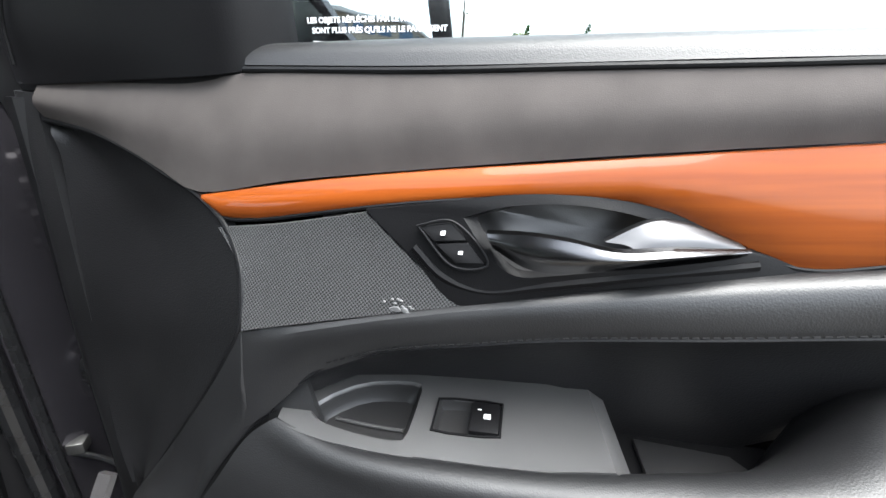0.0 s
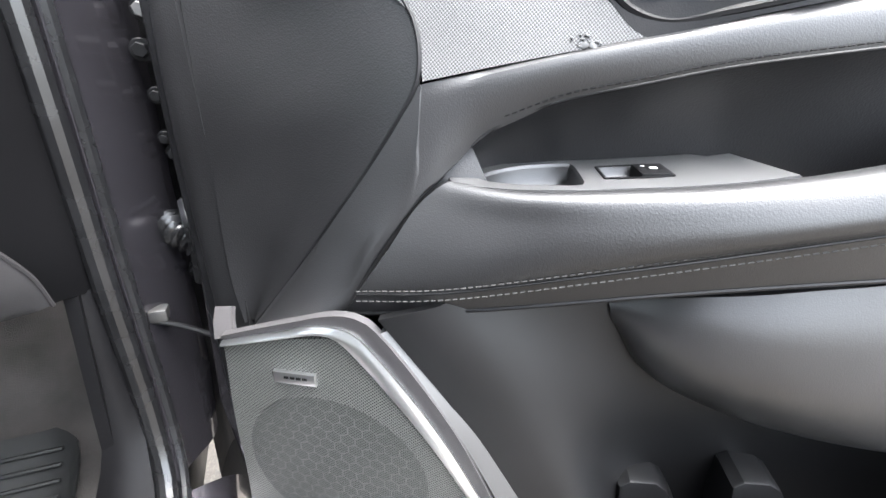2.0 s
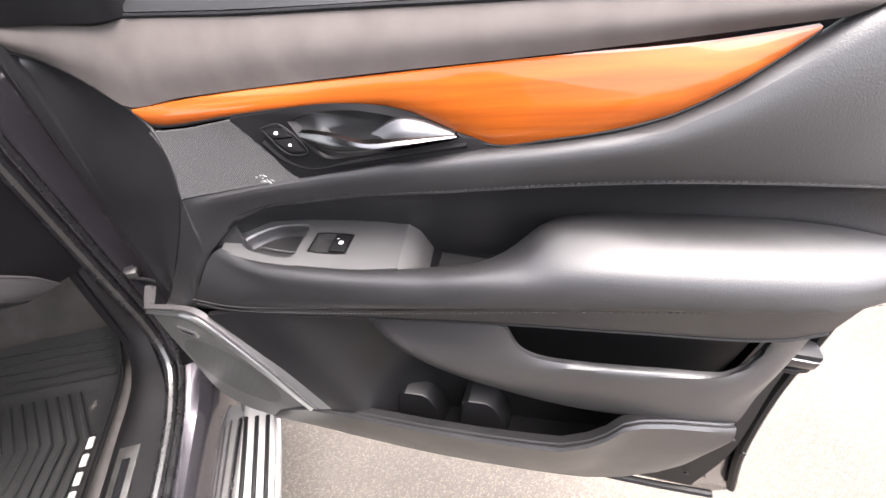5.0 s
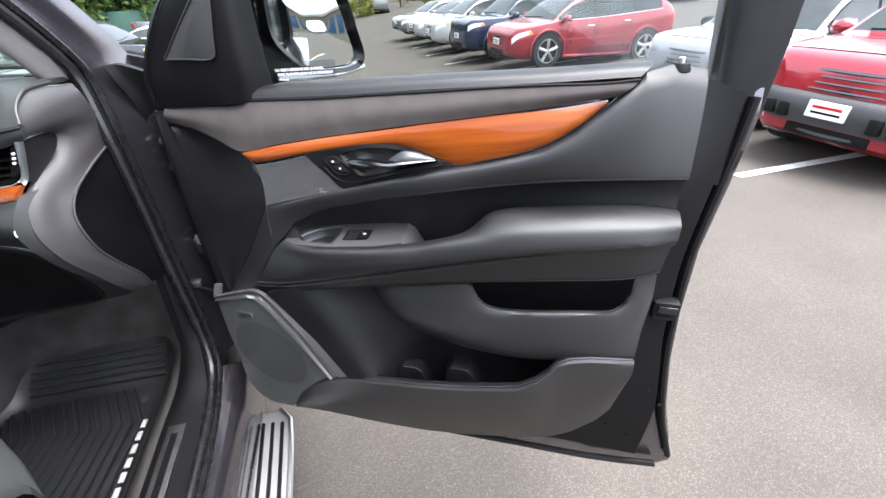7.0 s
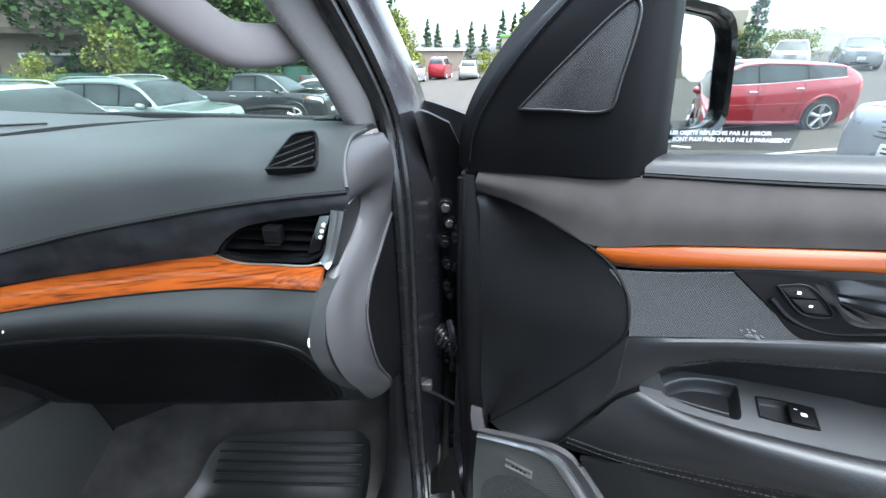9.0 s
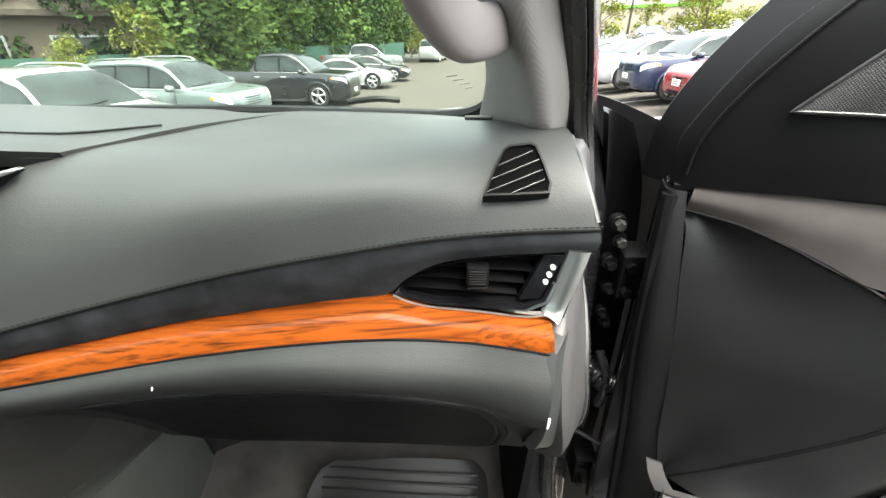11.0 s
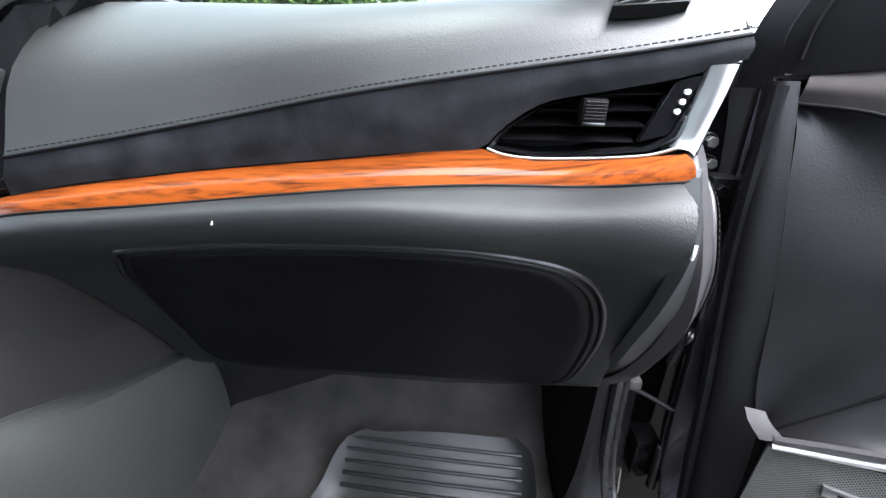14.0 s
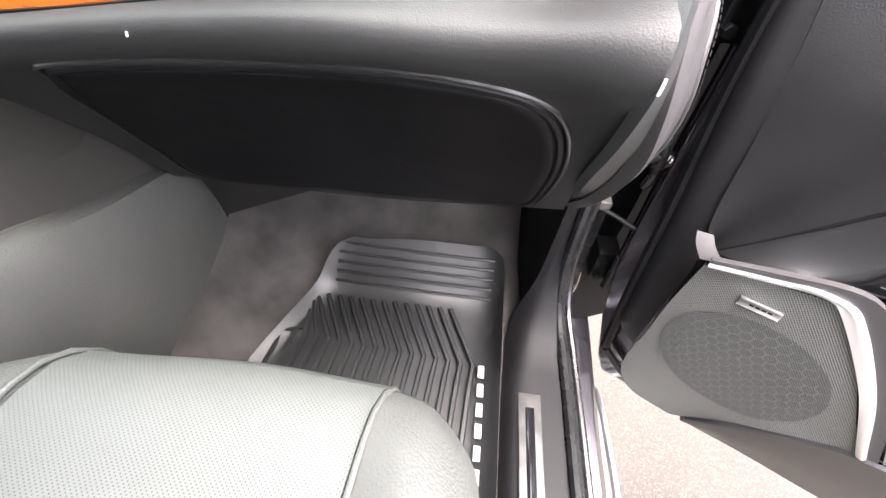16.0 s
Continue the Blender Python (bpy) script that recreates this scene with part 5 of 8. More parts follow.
# end cap beside the door
CAP = [
    [(0.825, -0.163, 1.364), (0.825, -0.198, 1.35), (0.829, -0.22, 1.328), (0.829, -0.218, 1.312), (0.828, -0.18, 1.306), (0.83, -0.152, 1.298), (0.83, -0.154, 1.284), (0.826, -0.18, 1.265), (0.817, -0.226, 1.246), (0.811, -0.262, 1.22), (0.811, -0.28, 1.19), (0.815, -0.283, 1.16), (0.822, -0.272, 1.12), (0.828, -0.24, 1.07), (0.828, -0.195, 1.01), (0.822, -0.155, 0.968)],
    [(0.838, -0.125, 1.365), (0.841, -0.152, 1.351), (0.843, -0.168, 1.335), (0.843, -0.168, 1.318), (0.842, -0.148, 1.306), (0.842, -0.138, 1.297), (0.842, -0.14, 1.282), (0.84, -0.165, 1.263), (0.83, -0.212, 1.244), (0.822, -0.25, 1.218), (0.821, -0.268, 1.188), (0.824, -0.272, 1.158), (0.831, -0.26, 1.118), (0.837, -0.228, 1.068), (0.842, -0.183, 1.008), (0.834, -0.145, 0.966)],
    [(0.848, -0.1, 1.362), (0.852, -0.112, 1.35), (0.854, -0.118, 1.338), (0.855, -0.118, 1.32), (0.854, -0.11, 1.306), (0.853, -0.104, 1.295), (0.853, -0.106, 1.28), (0.851, -0.135, 1.261), (0.843, -0.188, 1.241), (0.834, -0.228, 1.215), (0.832, -0.247, 1.186), (0.835, -0.252, 1.155), (0.841, -0.242, 1.114), (0.85, -0.21, 1.064), (0.85, -0.165, 1.006), (0.842, -0.132, 0.963)],
    [(0.852, -0.078, 1.362), (0.86, -0.082, 1.35), (0.863, -0.08, 1.337), (0.864, -0.074, 1.32), (0.864, -0.068, 1.305), (0.863, -0.065, 1.29), (0.861, -0.062, 1.272), (0.857, -0.064, 1.25), (0.852, -0.16, 1.23), (0.846, -0.212, 1.208), (0.844, -0.232, 1.183), (0.847, -0.238, 1.152), (0.85, -0.228, 1.11), (0.852, -0.195, 1.06), (0.852, -0.15, 1.005), (0.845, -0.12, 0.96)],
]
make("end_cap", *sheet(matched(CAP, 5, 5), (-0.01, 0.008, 0)), TAUPE, dash, "taupe soft-touch dashboard end cap with a waisted lobe", angle=60)
loft("cap_panel", [[(x - 0.004, y + 0.002, z) for x, y, z in CAP[3][7:]], [(0.862, -0.056, z) for z in (1.25, 1.23, 1.2, 1.17, 1.14, 1.1, 1.06, 1.0, 0.94)]], SOFT_PLASTIC, dash, "dark grained panel inside the waisted lobe", n=40, k=6, back=(-0.008, 0.006, 0))
tube("cap_crease", CAP[3][7:], 0.0022, TAUPE, dash, n=60)
tube("cap_flange", [(0.834, -0.1, 1.3695), (0.827, -0.14, 1.3695), (0.8265, -0.168, 1.3665), (0.828, -0.203, 1.35), (0.8325, -0.221, 1.33)], 0.0026, DASH_LEATHER, dash, n=40)

loft("pad_side", [[(0.805, -0.264, 1.233), (0.8, -0.2855, 1.213), (0.797, -0.296, 1.189), (0.797, -0.279, 1.14), (0.8, -0.24, 1.08), (0.81, -0.19, 1.02), (0.815, -0.15, 0.975)], [(0.82, -0.236, 1.236), (0.815, -0.262, 1.21), (0.813, -0.276, 1.185), (0.816, -0.272, 1.14), (0.824, -0.236, 1.08), (0.826, -0.19, 1.015), (0.824, -0.15, 0.97)]], DASH_LEATHER, dash, "dark side of the knee pad", n=36, k=3, back=(-0.006, 0.008, 0))
stitches("cap_stitching", [(x + 0.001, y - 0.006, z) for x, y, z in CAP[3][8:13]], (1, -0.4, 0), dash, DARK_THREAD)
loft("cap_silver", [[(0.814, -0.222, 1.306), (0.809, -0.224, 1.283), (0.8, -0.2275, 1.2535), (0.797, -0.233, 1.249)], [(0.823, -0.228, 1.307), (0.818, -0.231, 1.285), (0.8085, -0.235, 1.253), (0.8055, -0.24, 1.248)], [(0.8295, -0.228, 1.307), (0.824, -0.231, 1.286), (0.813, -0.236, 1.251), (0.8085, -0.242, 1.245)]], VENT_TRIM, dash, "satin silver vent end trim", n=20, k=4, back=(-0.001, 0.006, 0))
loft("cap_notch", [[(0.8295, -0.226, 1.308), (0.824, -0.229, 1.286), (0.814, -0.236, 1.248)], [(0.83, -0.153, 1.303), (0.829, -0.157, 1.28), (0.818, -0.226, 1.243)]], PLASTIC, dash, "smooth dark notch beside the vent", n=20, k=4, back=(-0.006, 0.002, 0))
tube("notch_bead", [(0.83, -0.227, 1.3095), (0.8305, -0.19, 1.308), (0.831, -0.154, 1.306)], 0.0011, SILVER, dash, n=16)
# outer vent
vent_o = [(0.66, -0.19, 1.2365), (0.674, -0.193, 1.254), (0.702, -0.198, 1.2735), (0.753, -0.201, 1.2855), (0.8, -0.211, 1.296), (0.817, -0.221, 1.302), (0.8105, -0.2235, 1.283), (0.801, -0.2275, 1.256), (0.784, -0.224, 1.2445), (0.74, -0.2085, 1.2365), (0.7, -0.2005, 1.233)]
vc = sum((Vector(p) for p in vent_o), Vector()) / len(vent_o)
vent = ring("side_vent", vent_o, [tuple(Vector(p).lerp(vc, 0.07) + Vector((0, 0.004, 0))) for p in vent_o], (0, 0.03, 0), PIANO, dash, "glossy black side air vent", 0.05, BLACK)
tube("vent_trim", [(0.66, -0.191, 1.2358), (0.672, -0.195, 1.2325), (0.692, -0.2005, 1.231), (0.74, -0.2115, 1.2347), (0.784, -0.2285, 1.2425), (0.799, -0.234, 1.249)], 0.0013, SILVER, vent)
for k in range(4):
    z = 1.2445 + 0.0125 * k
    louvre("louvre", (0.672 + 0.011 * k, -0.187, z), (0.778 + 0.006 * k, -0.203, z + 0.004), (0, 0.03, 0.009), 0.002, SOFT_PLASTIC, vent)
box("vent_knob", (0.731, -0.213, 1.261), (0.751, -0.198, 1.281), SOFT_PLASTIC, vent, "black ribbed vent knob with bright edge", 0.003)
for k in range(6):
    rod("knob_rib", (0.7335, -0.2135, 1.2655 + 0.0025 * k), (0.7485, -0.2135, 1.2655 + 0.0025 * k), 0.0007, SOFT_PLASTIC, vent, sides=6)
box("knob_edge", (0.732, -0.2145, 1.2605), (0.75, -0.2115, 1.263), CHROME, vent, "", 0.0008)
plate("wheel_plate", [(0.7785, -0.2135, 1.25), (0.796, -0.2205, 1.2565), (0.812, -0.2195, 1.2995), (0.797, -0.2105, 1.295)], (0, 0.008, 0), PIANO, vent, "", 0.0012)
for k in range(3):
    rod("wheel_dot", (0.7985 + 0.0024 * k, -0.2185 + 0.0006 * k, 1.274 + 0.007 * k), (0.7985 + 0.0024 * k, -0.2222 + 0.0006 * k, 1.274 + 0.007 * k), 0.0021, WHITE, vent, sides=10)
box("vent_duct", (0.645, -0.165, 1.2), (0.818, -0.14, 1.318), BLACK, dash, "", 0.004)
# side-window demister in the top pad
dem_o = [(0.7432, -0.2017, 1.3431), (0.7504, -0.182, 1.3564), (0.7612, -0.1602, 1.3714), (0.7661, -0.157, 1.3739), (0.785, -0.1566, 1.3762), (0.7898, -0.1597, 1.3748), (0.7955, -0.1806, 1.3621), (0.799, -0.197, 1.352), (0.7965, -0.2043, 1.3471), (0.7678, -0.2034, 1.3447)]
dem_o = [tuple(Vector(dem_o[k // 4]).lerp(Vector(dem_o[(k // 4 + 1) % 10]), k % 4 / 4) + Vector((0, -0.001, 0.0016))) for k in range(40)]
dc = sum((Vector(p) for p in dem_o), Vector()) / len(dem_o)
# The dish is only 3 mm deep; its black colour paints the well's shade.
dem = ring("demister", dem_o, [tuple(Vector(p).lerp(dc, 0.09)) for p in dem_o], (0, 0.006, -0.008), BLACK, dash, "slatted side-window demister", 0.003, WELL_SHADE)
for a0, b0 in (((0.7562, -0.175, 1.361), (0.786, -0.1645, 1.3712)), ((0.7505, -0.187, 1.353), (0.7905, -0.1735, 1.366)), ((0.7455, -0.1985, 1.3453), (0.7925, -0.183, 1.36)), ((0.765, -0.2015, 1.3455), (0.7935, -0.192, 1.3548))):
    louvre("slat", (a0[0], a0[1] - 0.001, a0[2] + 0.0014), (b0[0], b0[1] - 0.001, b0[2] + 0.0014), (0, 0.0022, -0.0024), 0.0009, GREY_PLASTIC, dem)
tube("airbag_badge", [(0.727, 0.04, 1.3625), (0.762, 0.03, 1.3645)], 0.003, DASH_LEATHER, dash)

# ---------------------------------------------------------------- middle of the dashboard
stack = thing("centre_stack", Matrix(), "glossy black centre stack with touch screen and silver edging", "centre console")
plate("fascia", [(-0.2, -0.2, 1.36), (0.15, -0.192, 1.355), (0.26, -0.18, 1.346), (0.259, -0.21, 1.336), (0.24, -0.226, 1.31), (0.217, -0.242, 1.268), (0.186, -0.256, 1.206), (0.148, -0.266, 1.126), (0.09, -0.28, 1.01), (0.06, -0.285, 0.95), (-0.2, -0.285, 0.95)], (0, 0.06, 0), PIANO, stack, "glossy black fascia", 0.004)
plate("screen", [(-0.12, -0.224, 1.352), (0.205, -0.222, 1.346), (0.15, -0.244, 1.25), (-0.12, -0.246, 1.245)], (0, 0.01, 0), SCREEN, stack, "dark touch screen", 0.003)
box("screen_bar", (-0.12, -0.253, 1.246), (0.115, -0.243, 1.251), SILVER, stack, "", 0.002)
bezel_c = [(0.295, -0.163, 1.35), (0.289, -0.172, 1.348), (0.271, -0.2, 1.346), (0.257, -0.218, 1.339), (0.242, -0.234, 1.316), (0.22, -0.25, 1.274), (0.19, -0.264, 1.214), (0.152, -0.274, 1.135), (0.106, -0.288, 1.047), (0.07, -0.298, 0.98)]
loft("silver_arch", [[(x - 0.005 * min(1, 0.25 + 0.2 * k), y, z + 0.0025 * min(1, 0.2 + 0.3 * k)) for k, (x, y, z) in enumerate(bezel_c)], [(x, y - 0.006, z) for x, y, z in bezel_c], [(x + 0.005 * min(1, 0.25 + 0.2 * k), y, z - 0.0045 * min(1, 0.2 + 0.3 * k)) for k, (x, y, z) in enumerate(bezel_c)]], SILVER, stack, "satin silver arch", n=60, k=4, back=(0, 0.012, 0))
plate("vent_well", [(0.29, -0.168, 1.346), (0.262, -0.205, 1.333), (0.244, -0.222, 1.305), (0.222, -0.236, 1.262), (0.19, -0.248, 1.2), (0.17, -0.252, 1.16), (0.255, -0.235, 1.185), (0.262, -0.215, 1.25), (0.266, -0.19, 1.31)], (0, 0.04, 0), BLACK, stack, "", 0.002)
for k in range(4):
    louvre("vane", (0.2 + 0.016 * k, -0.24 + 0.003 * k, 1.19 + 0.003 * k), (0.243 + 0.011 * k, -0.22 + 0.012 * k, 1.312 + 0.008 * k), (0.004, 0.03, 0), 0.002, SOFT_PLASTIC, stack)
box("vane_knob", (-0.0016, -0.005, -0.01), (0.0016, 0.005, 0.01), SILVER, stack, "silver vent slider", 0.002, Matrix.Translation((0.252, -0.229, 1.275)) @ Euler((radians(-20), radians(14), 0)).to_matrix().to_4x4())
plate("vent_wheel", [(0.175, -0.252, 1.172), (0.25, -0.248, 1.187), (0.252, -0.246, 1.197), (0.178, -0.25, 1.184)], (0, 0.02, 0), PIANO, stack, "", 0.001)
for k in range(5):
    rod("wheel_dot", (0.206 + 0.0072 * k, -0.249, 1.181 + 0.0031 * k), (0.206 + 0.0072 * k, -0.2525, 1.181 + 0.0031 * k), 0.0015, WHITE, stack, sides=8)
for k in range(4):
    x, y, z = 0.2425 - 0.0135 * k, -0.238 - 0.004 * k, 1.338 - 0.02 * k
    box("touch_mark", (x - 0.0026, y, z - 0.001), (x + 0.0026, y + 0.006, z + 0.0014), THREAD, stack, "", 0.0004)
    if k < 3:
        tube("touch_bar", [(x - 0.016, y - 0.001, z - 0.013), (x - 0.006, y - 0.001, z - 0.0105), (x - 0.003, y, z - 0.009)], 0.0009, GREY_PLASTIC, stack)
plate("lower_fascia", [(-0.2, -0.262, 1.222), (0.13, -0.25, 1.222), (0.09, -0.262, 1.09), (-0.2, -0.275, 1.09)], (0, 0.02, 0), PIANO, stack, "", 0.004)
box("lower_key", (0.06, -0.268, 1.196), (0.1, -0.258, 1.203), SILVER, stack, "", 0.001)
tube("chrome_dial_edge", [(-0.01, -0.275, 1.165), (0.062, -0.27, 1.172), (0.058, -0.272, 1.145), (0.03, -0.275, 1.125), (-0.01, -0.277, 1.12)], 0.003, CHROME, stack)
box("chrome_bar", (-0.1, -0.283, 1.075), (0.07, -0.272, 1.082), CHROME, stack, "", 0.002)
loft("hood", [[(-0.5, -0.185, 1.362), (0.0, -0.185, 1.364), (0.148, -0.182, 1.36), (0.216, -0.162, 1.36), (0.28, -0.143, 1.354), (0.302, -0.12, 1.349)],
              [(-0.5, -0.198, 1.372), (0.0, -0.2, 1.374), (0.148, -0.191, 1.368), (0.216, -0.17, 1.367), (0.285, -0.15, 1.362), (0.306, -0.127, 1.355)],
              [(-0.5, -0.13, 1.388), (0.0, -0.13, 1.389), (0.15, -0.11, 1.382), (0.22, -0.1, 1.376), (0.29, -0.085, 1.365), (0.325, -0.08, 1.356)],
              [(-0.5, 0.05, 1.375), (0.0, 0.06, 1.377), (0.18, 0.05, 1.37), (0.25, 0.03, 1.366), (0.31, 0.01, 1.36), (0.357, 0.015, 1.355)],
              [(-0.5, 0.26, 1.335), (0.0, 0.28, 1.335), (0.2, 0.28, 1.335), (0.26, 0.26, 1.337), (0.32, 0.23, 1.337), (0.4, 0.23, 1.336)]], DASH_LEATHER, stack, "charcoal leather hood over the screen", n=54, k=6, back=(0, 0.004, -0.008))
tube("hood_seam", [(-0.5, -0.16, 1.3846), (0.0, -0.16, 1.3858), (0.15, -0.14, 1.3786), (0.22, -0.115, 1.3752), (0.283, -0.085, 1.3675), (0.335, 0.0, 1.3598)], 0.0014, BLACK, stack)
loft("hood_wood", [[(-0.4, -0.212, 1.362), (0.0, -0.21, 1.364), (0.15, -0.202, 1.358), (0.25, -0.184, 1.351)], [(-0.4, -0.215, 1.353), (0.0, -0.213, 1.355), (0.15, -0.205, 1.351), (0.247, -0.187, 1.347)]], DARK_WOOD, stack, "dark wood strip under the hood", n=20, k=2)
knee_edge = [(0.264, -0.285, 1.1695), (0.228, -0.3, 1.1), (0.194, -0.325, 1.0), (0.17, -0.36, 0.86)]
loft("knee_pad", [[(0.13, -0.275, 1.117), (0.17, -0.284, 1.137), (0.212, -0.2845, 1.152), (0.264, -0.285, 1.1695)], [(0.098, -0.292, 1.06), (0.14, -0.302, 1.072), (0.184, -0.302, 1.086), (0.228, -0.3, 1.1)], [(0.06, -0.31, 1.0), (0.1, -0.322, 1.0), (0.15, -0.327, 1.0), (0.194, -0.325, 1.0)], [(0.03, -0.36, 0.86), (0.08, -0.37, 0.86), (0.13, -0.365, 0.86), (0.17, -0.36, 0.86)]], LEATHER, stack, "black leather knee pad with stitching", n=24, k=6, back=(0, 0.02, 0))
loft("knee_side", [knee_edge, [(0.267, -0.27, 1.162), (0.25, -0.262, 1.1), (0.24, -0.25, 1.0), (0.236, -0.25, 0.88)], [(0.262, -0.2, 1.13), (0.248, -0.15, 1.07), (0.242, -0.12, 1.0), (0.24, -0.1, 0.9)]], TUNNEL_TOP, stack, "turned-in side of the knee pad", n=20, k=3, back=(-0.004, 0.01, 0))
stitches("knee_stitching", [(x - 0.007, y - 0.002, z) for x, y, z in knee_edge], (0.2, -1, 0), stack)
stitches("knee_stitching", [(0.137, -0.281, 1.113), (0.1, -0.297, 1.055), (0.07, -0.318, 1.0), (0.04, -0.366, 0.88)], (0.2, -1, 0), stack)

# tunnel between the seats
console = thing("tunnel_console", Matrix(), "grey-green leather and plastic transmission tunnel console", "centre console")
loft("upper_side", [[(0.246, -0.9, 1.03), (0.250, -0.6, 1.03), (0.252, -0.34, 0.99), (0.254, -0.233, 0.948), (0.256, -0.111, 0.908), (0.258, -0.05, 0.89)], [(0.234, -0.9, 1.06), (0.234, -0.6, 1.07), (0.234, -0.35, 1.07), (0.238, -0.25, 1.05), (0.246, -0.1, 1.0), (0.249, -0.05, 0.97)], [(0.184, -0.9, 1.12), (0.189, -0.6, 1.14), (0.194, -0.35, 1.16), (0.204, -0.25, 1.15), (0.224, -0.1, 1.1), (0.234, -0.05, 1.05)]], TUNNEL_TOP, console, "dark taupe plastic tunnel side", n=24, k=6, back=(-0.02, 0, 0))
loft("lower_side", [[(0.245, -0.9, 1.046), (0.246, -0.6, 1.046), (0.246, -0.34, 1.004), (0.248, -0.233, 0.962), (0.252, -0.111, 0.92), (0.256, -0.095, 0.908)], [(0.275, -0.9, 1.046), (0.277, -0.6, 1.046), (0.277, -0.34, 1.004), (0.278, -0.233, 0.962), (0.277, -0.111, 0.92), (0.275, -0.09, 0.905)], [(0.285, -0.9, 1.035), (0.288, -0.6, 1.03), (0.288, -0.34, 0.985), (0.288, -0.233, 0.944), (0.284, -0.111, 0.9), (0.281, -0.08, 0.88)], [(0.29, -0.9, 0.9), (0.292, -0.6, 0.9), (0.292, -0.34, 0.88), (0.29, -0.233, 0.86), (0.284, -0.111, 0.84), (0.28, -0.072, 0.83)], [(0.282, -0.9, 0.7), (0.282, -0.6, 0.7), (0.282, -0.333, 0.7), (0.28, -0.2, 0.72), (0.277, -0.1, 0.75), (0.274, -0.06, 0.77)]], TUNNEL, console, "grey-green leather tunnel side pad", n=30, k=6, back=(-0.015, 0, 0))
box("core", (-0.2, -1.0, 0.6), (0.262, -0.1, 0.88), SOFT_PLASTIC, console, "", 0.01)
plate("front_cover", [(0.27, -0.085, 0.89), (0.272, -0.06, 0.78), (0.36, 0.0, 0.8), (0.52, 0.02, 0.84), (0.55, -0.08, 0.925), (0.36, -0.1, 0.92)], (0, 0.03, 0), PLASTIC, console, "", 0.003)

# ---------------------------------------------------------------- footwell
loft("carpet", [[(0.272, -0.9, 0.73), (0.272, -0.293, 0.74), (0.272, -0.05, 0.775), (0.27, 0.12, 0.86), (0.27, 0.2, 0.95)], [(0.33, -0.9, 0.66), (0.33, -0.27, 0.665), (0.335, -0.05, 0.715), (0.34, 0.12, 0.84), (0.34, 0.2, 0.95)], [(0.4, -0.9, 0.635), (0.4, -0.25, 0.637), (0.4, -0.05, 0.67), (0.4, 0.12, 0.82), (0.4, 0.2, 0.95)], [(0.6, -0.9, 0.635), (0.6, -0.25, 0.637), (0.6, -0.02, 0.66), (0.6, 0.14, 0.8), (0.6, 0.2, 0.95)], [(0.84, -0.9, 0.635), (0.84, -0.25, 0.637), (0.84, -0.02, 0.66), (0.84, 0.14, 0.8), (0.84, 0.2, 0.95)]], CARPET, None, "", n=30, k=6, back=(0, 0, -0.02))
tagged(bpy.data.objects["carpet"], "worn grey footwell carpet", "carpet", kind="structure")
LETTER = pbr("grey-white raised rubber", (0.2, 0.2, 0.195), 0.6, var=0.1)
mat_thing = thing("floor_mat", Matrix(), "black deep-tray rubber floor mat with chevron ribs", "floor mat")
tray = [[(0.31, -0.7, 0.652), (0.36, -0.28, 0.655), (0.392, -0.19, 0.66), (0.43, -0.095, 0.667), (0.443, -0.06, 0.694), (0.46, -0.035, 0.712), (0.49, -0.022, 0.722)],
        [(0.33, -0.7, 0.645), (0.38, -0.28, 0.645), (0.415, -0.19, 0.645), (0.452, -0.1, 0.65), (0.464, -0.062, 0.682), (0.48, -0.036, 0.706), (0.51, -0.022, 0.719)],
        [(0.55, -0.7, 0.645), (0.58, -0.28, 0.645), (0.6, -0.19, 0.645), (0.61, -0.1, 0.65), (0.61, -0.06, 0.684), (0.61, -0.03, 0.708), (0.61, -0.014, 0.723)],
        [(0.76, -0.7, 0.645), (0.763, -0.28, 0.645), (0.766, -0.19, 0.645), (0.767, -0.1, 0.652), (0.765, -0.056, 0.686), (0.76, -0.03, 0.708), (0.74, -0.012, 0.724)],
        [(0.78, -0.7, 0.67), (0.782, -0.28, 0.672), (0.784, -0.19, 0.675), (0.784, -0.1, 0.684), (0.782, -0.055, 0.705), (0.776, -0.03, 0.72), (0.752, -0.014, 0.728)]]
loft("tray", tray, RUBBER, mat_thing, "moulded black rubber tray", n=44, k=6, back=(0, 0, -0.006))
for k in range(5):
    t = 0.1 + k * 0.2
    y, z = -0.094 + 0.07 * t, 0.6575 + 0.059 * t
    tube("tread_bar", [(0.463, y, z), (0.6, y - 0.003, z), (0.762, y - 0.004, z)], 0.0028, RUBBER, mat_thing, sides=6)
def bar(name, pts, r, mat, parent):
    """Straight-sided raised rib with mitred corners, flat on top."""
    v, f = [], []
    p = [Vector(q) for q in pts]
    for i, q in enumerate(p):
        t = (p[min(i + 1, len(p) - 1)] - p[max(i - 1, 0)]).normalized()
        n = Vector((-t.y, t.x, 0)).normalized() * r
        v += [q + n * 1.3, q + n * 0.8 + Vector((0, 0, r)), q - n * 0.8 + Vector((0, 0, r)), q - n * 1.3]
    for i in range(len(p) - 1):
        k = 4 * i
        f += [(k, k + 1, k + 5, k + 4), (k + 1, k + 2, k + 6, k + 5), (k + 2, k + 3, k + 7, k + 6)]
    f += [(0, 1, 2, 3), (len(v) - 4, len(v) - 3, len(v) - 2, len(v) - 1)]
    return make(name, v, f, mat, parent, smooth=False)


